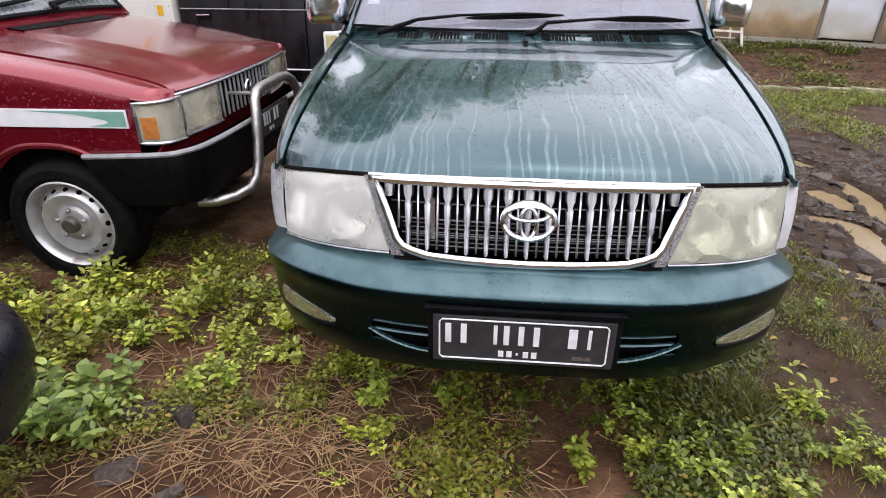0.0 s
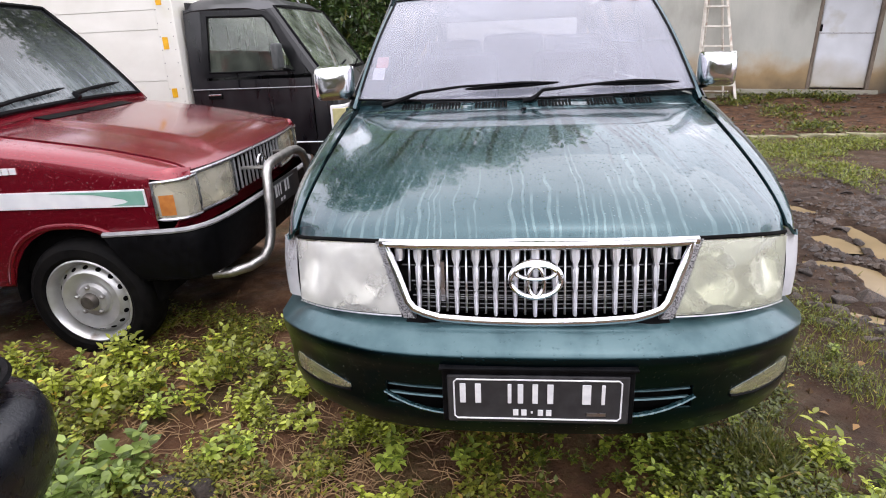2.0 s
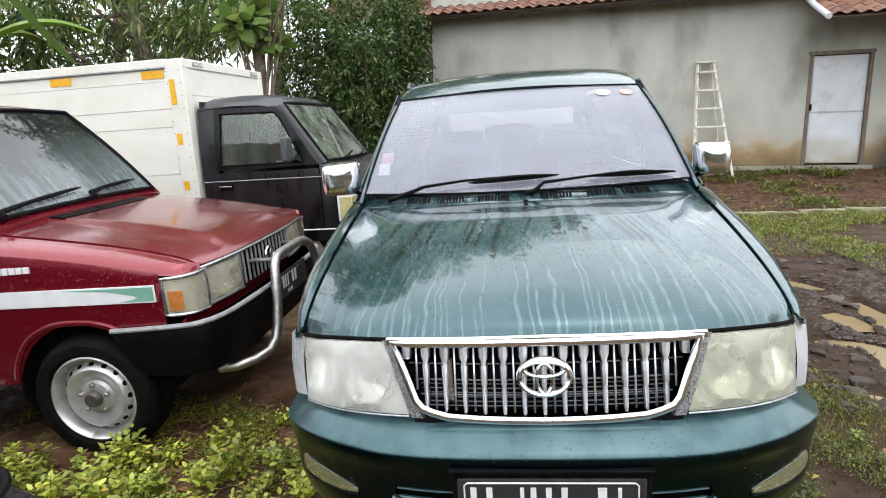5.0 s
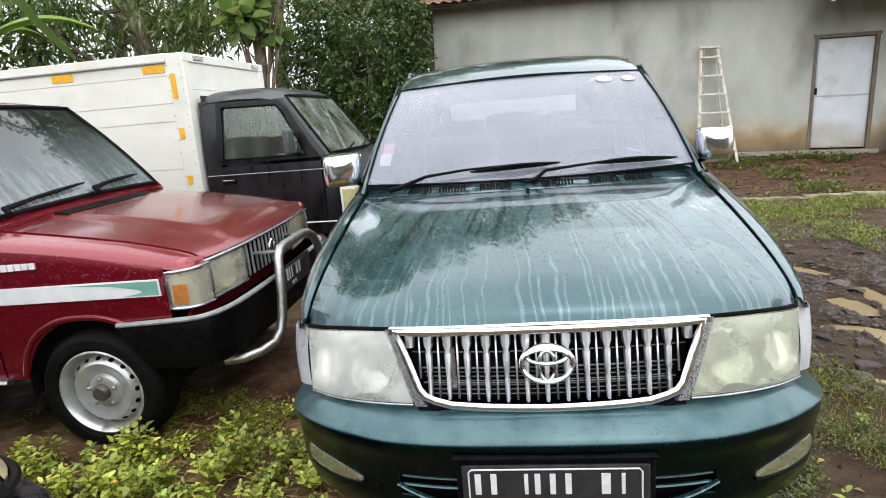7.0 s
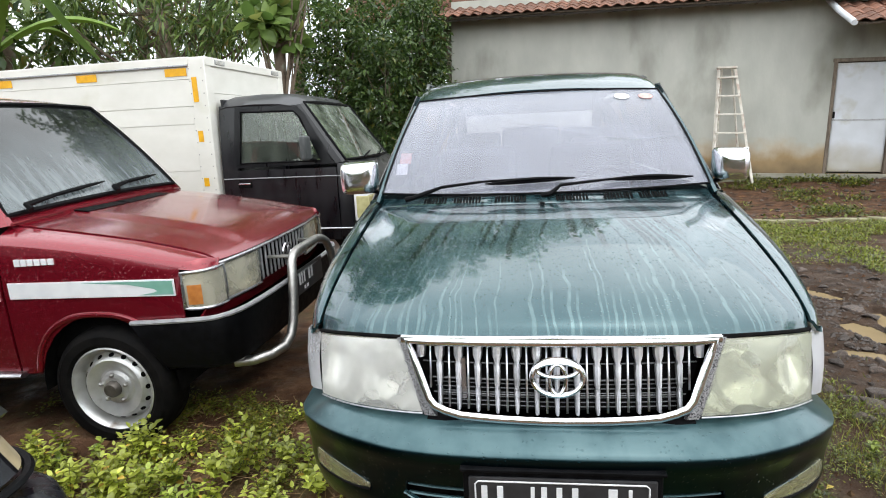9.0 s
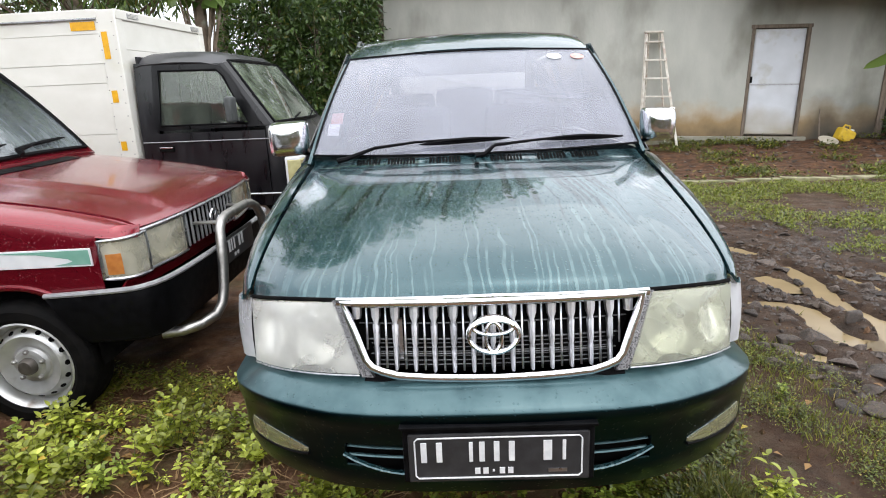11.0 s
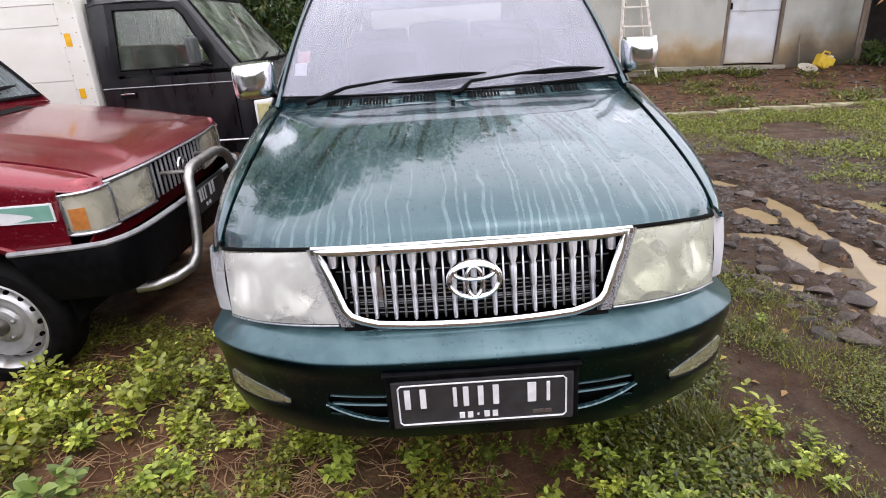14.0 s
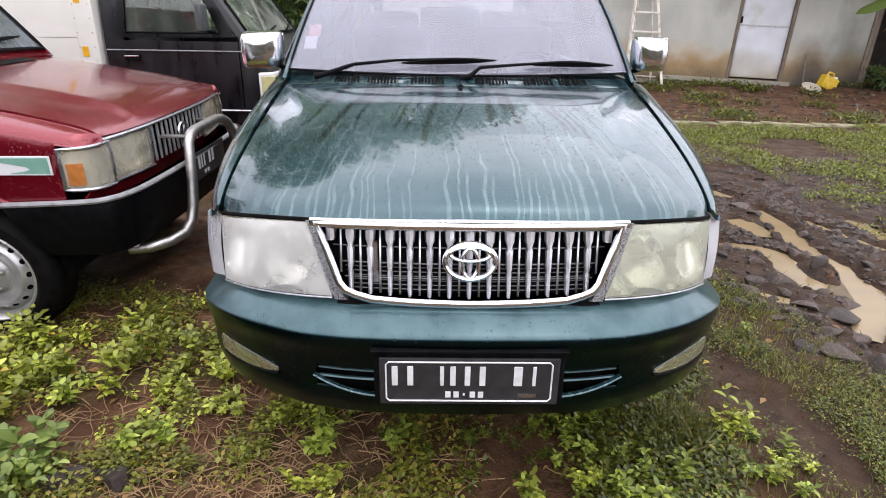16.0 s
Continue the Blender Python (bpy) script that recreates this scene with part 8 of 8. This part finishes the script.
def grow_trees():
    tree("mango tree with long drooping dark green leaves", (-6.3, 9.6), (-0.75, 0.2, 4.3), 0.17,
         [((-0.3, -0.1, 3.9), (2.3, 1.6, 1.35), 120, 34, 0.24, 0.20, 0.75, 0.28), ((1.2, -0.6, 3.4), (1.2, 0.9, 0.9), 45, 30, 0.23, 0.20, 0.8, 0.26), ((-1.8, -0.4, 3.3), (1.3, 0.9, 0.8), 45, 30, 0.24, 0.20, 0.8, 0.28)], MANGO, 101)
    tree("young tree with broad pale green leaves", (-3.72, 7.75), (-0.1, -0.1, 3.0), 0.12,
         [((-0.12, -0.15, 3.05), (0.42, 0.35, 0.34), 18, 15, 0.27, 0.72, 0.25, 0.13), ((0.1, 0.1, 4.0), (0.8, 0.6, 0.5), 18, 12, 0.25, 0.66, 0.3, 0.2)], BROAD, 103, hang=0.15, full=True)
    for k, (x, y, h, r) in enumerate(((-3.4, 9.8, 3.6, 1.0), (-2.55, 9.1, 3.2, 0.75), (-2.7, 10.8, 4.3, 1.1), (-2.05, 10.0, 3.9, 0.65), (-3.9, 10.9, 4.6, 1.1), (-2.25, 11.9, 4.8, 0.75))):
        tree("tall dense shrub with small dark green leaves", (x, y), (0.1, 0.1, h * 0.8), 0.055,
             [((0, 0, h * 0.62), (r, r * 0.9, h * 0.42), 150, 34, 0.115, 0.46, 0.25, 0.20), ((0, -0.1, h * 0.25), (r * 0.9, r * 0.8, h * 0.25), 60, 30, 0.11, 0.46, 0.2, 0.2)], SHRUB, 110 + k, "shrub", "shrub")
    for k, (x, y, h, r) in enumerate(((-9.5, 12.5, 7.5, 2.4), (-6.2, 14.5, 10.5, 2.8), (-13.5, 11.5, 7.5, 2.2), (-3.6, 15.5, 11.0, 2.8), (-15.5, 15.0, 10.0, 3.2), (-10.5, 18, 13.0, 3.4), (-9.2, 8.0, 4.6, 1.7), (-13.5, 5.0, 6.5, 2.4), (-16, -1.0, 7.0, 2.6))):
        tree("tall leafy tree with a light green crown", (x, y), (0.4, 0.2, h * 0.75), 0.16,
             [((0, 0, h * 0.66), (r, r, h * 0.36), 50, 26, 0.28, 0.42, 0.4, 0.42)], FAR_LEAF if k != 6 else MANGO, 130 + k)
    # beyond the house; they darken the glossy hood
    for k, (x, y, h, r) in enumerate(((-10.5, 15.5, 19, 4.0), (-6.0, 20, 20, 4.0), (-2.2, 24, 20, 3.6), (1.6, 24, 17, 2.8), (6.0, 24.5, 12.5, 3.0), (12, 26, 11, 3.4))):
        tree("tall leafy tree behind the house", (x, y), (0.4, 0.2, h * 0.75), 0.24,
             [((0, 0, h * 0.70), (r, r, h * 0.30), 190, 28, 0.52, 0.46, 0.4, 0.65)], FAR_LEAF, 180 + k)
    # unseen dense shrubs added behind the camera, to darken reflections in paint and chrome
    for k, (x, y, h, r) in enumerate(((-11.5, -4.5, 2.9, 1.7), (-9.0, -7.0, 3.1, 1.8), (-6.0, -8.4, 3.0, 1.8), (-3.0, -9.0, 3.3, 1.8), (0.2, -9.2, 3.0, 1.8), (3.4, -9.0, 3.2, 1.8), (6.6, -8.2, 2.9, 1.8), (9.4, -6.6, 3.1, 1.8))):
        tree("tall dense shrub with small dark green leaves", (x, y), (0.1, 0.1, h * 0.8), 0.07,
             [((0, 0, h * 0.55), (r, r * 0.7, h * 0.44), 130, 26, 0.30, 0.46, 0.25, 0.40), ((0, 0, h * 0.2), (r, r * 0.7, h * 0.2), 50, 24, 0.28, 0.46, 0.2, 0.35)], SHRUB, 230 + k, "shrub", "shrub")
    # more unseen trees, added farther out around the camera
    for k, (x, y, h, r) in enumerate(((-17.5, -16, 7, 3.0), (-24, -24, 7.5, 3.2), (-10.5, -32.0, 7, 3.2), (1, -36, 7, 3.2), (12, -34, 7, 3.0), (22, -24, 7, 2.8), (24, 6, 7, 2.8), (-20, -9, 7, 3))):
        tree("tall leafy tree with a light green crown", (x, y), (0.4, 0.2, h * 0.75), 0.2,
             [((0, 0, h * 0.62), (r, r, h * 0.40), 90, 26, 0.34, 0.45, 0.4, 0.5)], FAR_LEAF, 160 + k)
    # banana plant: broad blades on arching midribs
    z0 = ground_z(-8.3, 7.3)
    ban = empty("banana_plant", Matrix.Translation((-8.3, 7.3, z0)), "banana plant with long arching pale green leaves", "banana plant")
    part("trunk", rod([(0, 0, 0), (0.03, 0, 0.9), (0.0, 0.02, 1.8), (0.05, 0, 2.9)], [0.12, 0.11, 0.09, 0.06], 10), STEM, ban)
    for az, reach, up_, fall in ((25, 1.9, 2.0, 1.6), (75, 1.5, 1.9, 1.6), (140, 1.6, 1.7, 1.7), (205, 1.6, 1.8, 1.6), (265, 1.5, 1.9, 1.5), (320, 1.7, 1.9, 1.3)):
        a = radians(az)
        rows = []
        for t in np.linspace(0, 1, 19):
            c = Vector((math.cos(a) * reach * t, math.sin(a) * reach * t, 2.85 + up_ * t - fall * t * t))
            w = 0.17 * max(0, math.sin(math.pi * min(1, 0.05 + t * 0.95))) ** 0.6 * (1 + 0.06 * math.sin(31 * t))
            s_ = Vector((-math.sin(a), math.cos(a), 0))
            rows.append([c - s_ * w + Vector((0, 0, -w * 0.45)), c - s_ * w * 0.5 + Vector((0, 0, -w * 0.1)), c, c + s_ * w * 0.5 + Vector((0, 0, -w * 0.1)), c + s_ * w + Vector((0, 0, -w * 0.45))])
        part("leaf", shell(rows, 0.002), BROAD, ban)


    # one leaf hangs forward over the truck
    way = [(0, 0.0, 0.0, 2.85), (0.25, 0.40, -0.10, 3.75), (0.45, 0.85, -0.22, 3.98), (0.62, 1.22, -0.28, 3.62), (0.80, 1.62, -0.30, 3.15), (1.0, 2.03, -0.30, 2.69)]
    rows = []
    for t in np.linspace(0, 1, 23):
        c = Vector([smooth_curve([(q[0], q[k]) for q in way], t) for k in (1, 2, 3)])
        w = 0.125 * max(0.0, math.sin(math.pi * min(1.0, 0.04 + t * 0.94))) ** 0.55 * (1 + 0.05 * math.sin(37 * t))
        rows.append([c + Vector((0.55, -0.5, 0.62)) * w * s + Vector((0, 0, -0.25 * w * abs(s))) for s in (-1, -0.5, 0, 0.5, 1)])
    part("leaf", shell(rows, 0.002), BROAD, ban)


def arch_leaf(plant, way, half, spread, material, label=""):
    """A long leaf along points (t, x, y, z), broad in the middle, folded at its midrib."""
    rows = []
    for t in np.linspace(0, 1, 21):
        c = Vector([smooth_curve([(q[0], q[k]) for q in way], t) for k in (1, 2, 3)])
        w = half * max(0.0, math.sin(math.pi * min(1.0, 0.04 + t * 0.94))) ** 0.5 * (1 + 0.05 * math.sin(37 * t))
        rows.append([c + Vector(spread) * w * s + Vector((0, 0, -0.3 * w * abs(s))) for s in (-1, -0.5, 0, 0.5, 1)])
    part("leaf", shell(rows, 0.002), material, plant, label)


def porch_plants():
    z0 = ground_z(8.7, 8.2)
    ban = empty("banana_plant", Matrix.Translation((8.7, 8.2, z0)), "banana plant beside the porch with one leaf hanging low", "banana plant")
    part("trunk", rod([(0, 0, 0), (0.03, 0, 0.7), (0.0, 0.02, 1.4), (0.02, 0, 2.1)], [0.12, 0.11, 0.09, 0.05], 10), STEM, ban)
    arch_leaf(ban, [(0, 0, 0, 2.0), (0.25, -0.6, -0.08, 2.30), (0.5, -1.35, -0.16, 2.12), (0.75, -2.0, -0.2, 1.70), (1, -2.68, -0.2, 1.36)], 0.24, (0.45, -0.3, 0.85), BROAD)
    arch_leaf(ban, [(0, 0, 0, 2.0), (0.4, -0.9, 0.02, 1.95), (0.7, -1.7, 0.0, 1.50), (1, -2.05, 0.0, 1.12)], 0.17, (0.6, -0.3, 0.6), mat("dead banana leaf", (0.30, 0.15, 0.06), (0.20, 0.10, 0.045), 12, 0.7), "dry brown hanging leaf")
    for az in (20, 110, 200, 290):
        a = radians(az)
        arch_leaf(ban, [(0, 0, 0, 2.05), (0.35, 0.5 * math.cos(a), 0.5 * math.sin(a), 2.7), (0.7, 1.0 * math.cos(a), 1.0 * math.sin(a), 2.6), (1, 1.5 * math.cos(a), 1.5 * math.sin(a), 2.0)], 0.17, (-math.sin(a), math.cos(a), 0.0), BROAD)
    for k, (x, y, h) in enumerate(((8.05, 9.85, 0.45), (8.5, 9.75, 0.7))):
        tree("small dark shrub by the porch", (x, y), (0.03, 0.02, h * 0.8), 0.02, [((0, 0, h * 0.55), (0.28, 0.24, h * 0.4), 34, 14, 0.10, 0.5, 0.2, 0.09)], SHRUB, 210 + k, "shrub", "shrub")


def yard_things():
    # kerb of flat concrete pieces
    KERB = mat("mossy concrete", (0.32, 0.29, 0.19), (0.22, 0.205, 0.11), 6, 0.9, bump=0.6, fine=30, stain=(0.09, 0.085, 0.04), stain_scale=4, stain_at=(0.45, 0.65))
    rs = np.random.RandomState(5)
    kerb = tagged(new("kerb"), "low mossy concrete kerb between grass and soil", "kerb", kind="structure")
    x = 2.2
    while x < 9.5:
        w = rs.uniform(0.55, 0.95)
        y = 6.62 - 0.035 * (x - 3) + rs.uniform(-0.02, 0.02)
        part("kerb_stone", block(-w / 2, w / 2, -0.08, 0.08, -0.12, 0.045, bevel=0.012, m=pose(x + w / 2, y, slope_z(x, y), rs.uniform(-2, 2), rs.uniform(-1.5, 1.5), -2 + rs.uniform(-1, 1))), KERB, kerb)
        x += w + 0.003
    # stepladder against the wall
    LAD = mat("old white ladder wood", (0.66, 0.63, 0.57), (0.50, 0.45, 0.38), 9, 0.7, bump=0.2, stain=(0.30, 0.14, 0.09), stain_scale=6, stain_at=(0.55, 0.75))
    lad = empty("stepladder", HOUSE.copy(), "old paint-stained wooden stepladder leaning on the wall", "ladder")
    for xa, xb in ((5.20, 5.24), (5.90, 5.52)):
        part("rail", rod([(xa, -0.62, 0.33), (xb, -0.14, 2.52)], 0.030, 4), LAD, lad)
    for xa, xb in ((5.32, 5.30), (5.78, 5.48)):
        part("back_rail", rod([(xa, -0.10, 0.36), (xb, -0.07, 2.50)], 0.020, 4), LAD, lad)
    for k in range(6):
        t = 0.14 + k * 0.155
        part("tread", block(5.20 + 0.04 * t, 5.90 - 0.38 * t, -0.68 + 0.48 * t, -0.56 + 0.48 * t, 0.33 + 2.19 * t - 0.015, 0.33 + 2.19 * t + 0.015, bevel=0.004), LAD, lad)
    part("cap", block(5.21, 5.55, -0.20, -0.05, 2.50, 2.535, bevel=0.006), LAD, lad, "red-stained top step")
    part("brace", rod([(5.25, -0.12, 0.5), (5.85, -0.12, 0.5)], 0.014, 6), LAD, lad)
    # yellow can, white basin and a stick at the foot of the wall
    YEL = mat("yellow plastic", (0.62, 0.42, 0.02), (0.5, 0.32, 0.02), 12, 0.45, stain=(0.25, 0.16, 0.05), stain_scale=9)
    can = empty("jerry_can", HOUSE @ pose(8.88, -0.36, 0.475, 0, 20, 15), "dirty yellow plastic can lying by the wall", "can")
    bm = block(-0.16, 0.16, -0.09, 0.09, 0.0, 0.24, bevel=0.035)
    part("body", bm, YEL, can)
    part("handle", rod([(-0.10, 0, 0.23), (-0.08, 0, 0.30), (0.03, 0, 0.31), (0.05, 0, 0.23)], 0.016, 8), YEL, can)
    bm = bmesh.new()
    lathe(bm, [(0.035, 0.22), (0.035, 0.27), (0.028, 0.275), (0.0005, 0.275)], pose(0.10, 0, 0), 14)
    part("cap", bm, WHITE_PAINT, can)
    bas = empty("basin", HOUSE @ pose(8.50, -0.66, 0.445, 24, 0, 10) @ Matrix.Scale(0.75, 4), "white enamel basin tipped on the soil", "basin")
    bm = bmesh.new()
    lathe(bm, [(0.0005, 0.02), (0.13, 0.02), (0.17, 0.05), (0.20, 0.11), (0.225, 0.115), (0.225, 0.125), (0.195, 0.12), (0.16, 0.06), (0.12, 0.035), (0.0005, 0.035)], None, 28)
    part("bowl", bm, DOOR_WHITE, bas)
    st = empty("stick", HOUSE @ pose(8.55, -0.10, 0.45), "thin bamboo stick leaning on the wall", "stick")
    part("pole", rod([(0, -0.12, 0), (0.0, 0.05, 0.62)], 0.014, 6), TIMBER, st)
    # rubble along the house
    rs = np.random.RandomState(15)
    kinds = [stone_mesh(140 + k) for k in range(3)]
    for _ in range(230):
        x, y = rs.uniform(2.6, 8.2), rs.uniform(6.9, 10.3)
        s = rs.uniform(0.02, 0.07) * (1.6 if rs.uniform() > 0.9 else 1)
        ob = new("rubble", kinds[rs.randint(3)])
        ob.matrix_world = pose(x, y, ground_z(x, y) + 0.01, rs.uniform(-15, 15), rs.uniform(-15, 15), rs.uniform(0, 360)) @ Matrix.Diagonal((s, s * 0.7, s * 0.6, 1))
        tagged(ob, "piece of broken brick and stone on reddish soil", "rubble", "rubble near the house")


plant_weeds()
ground_cover()
lay_stones()
grow_trees()
porch_plants()
yard_things()
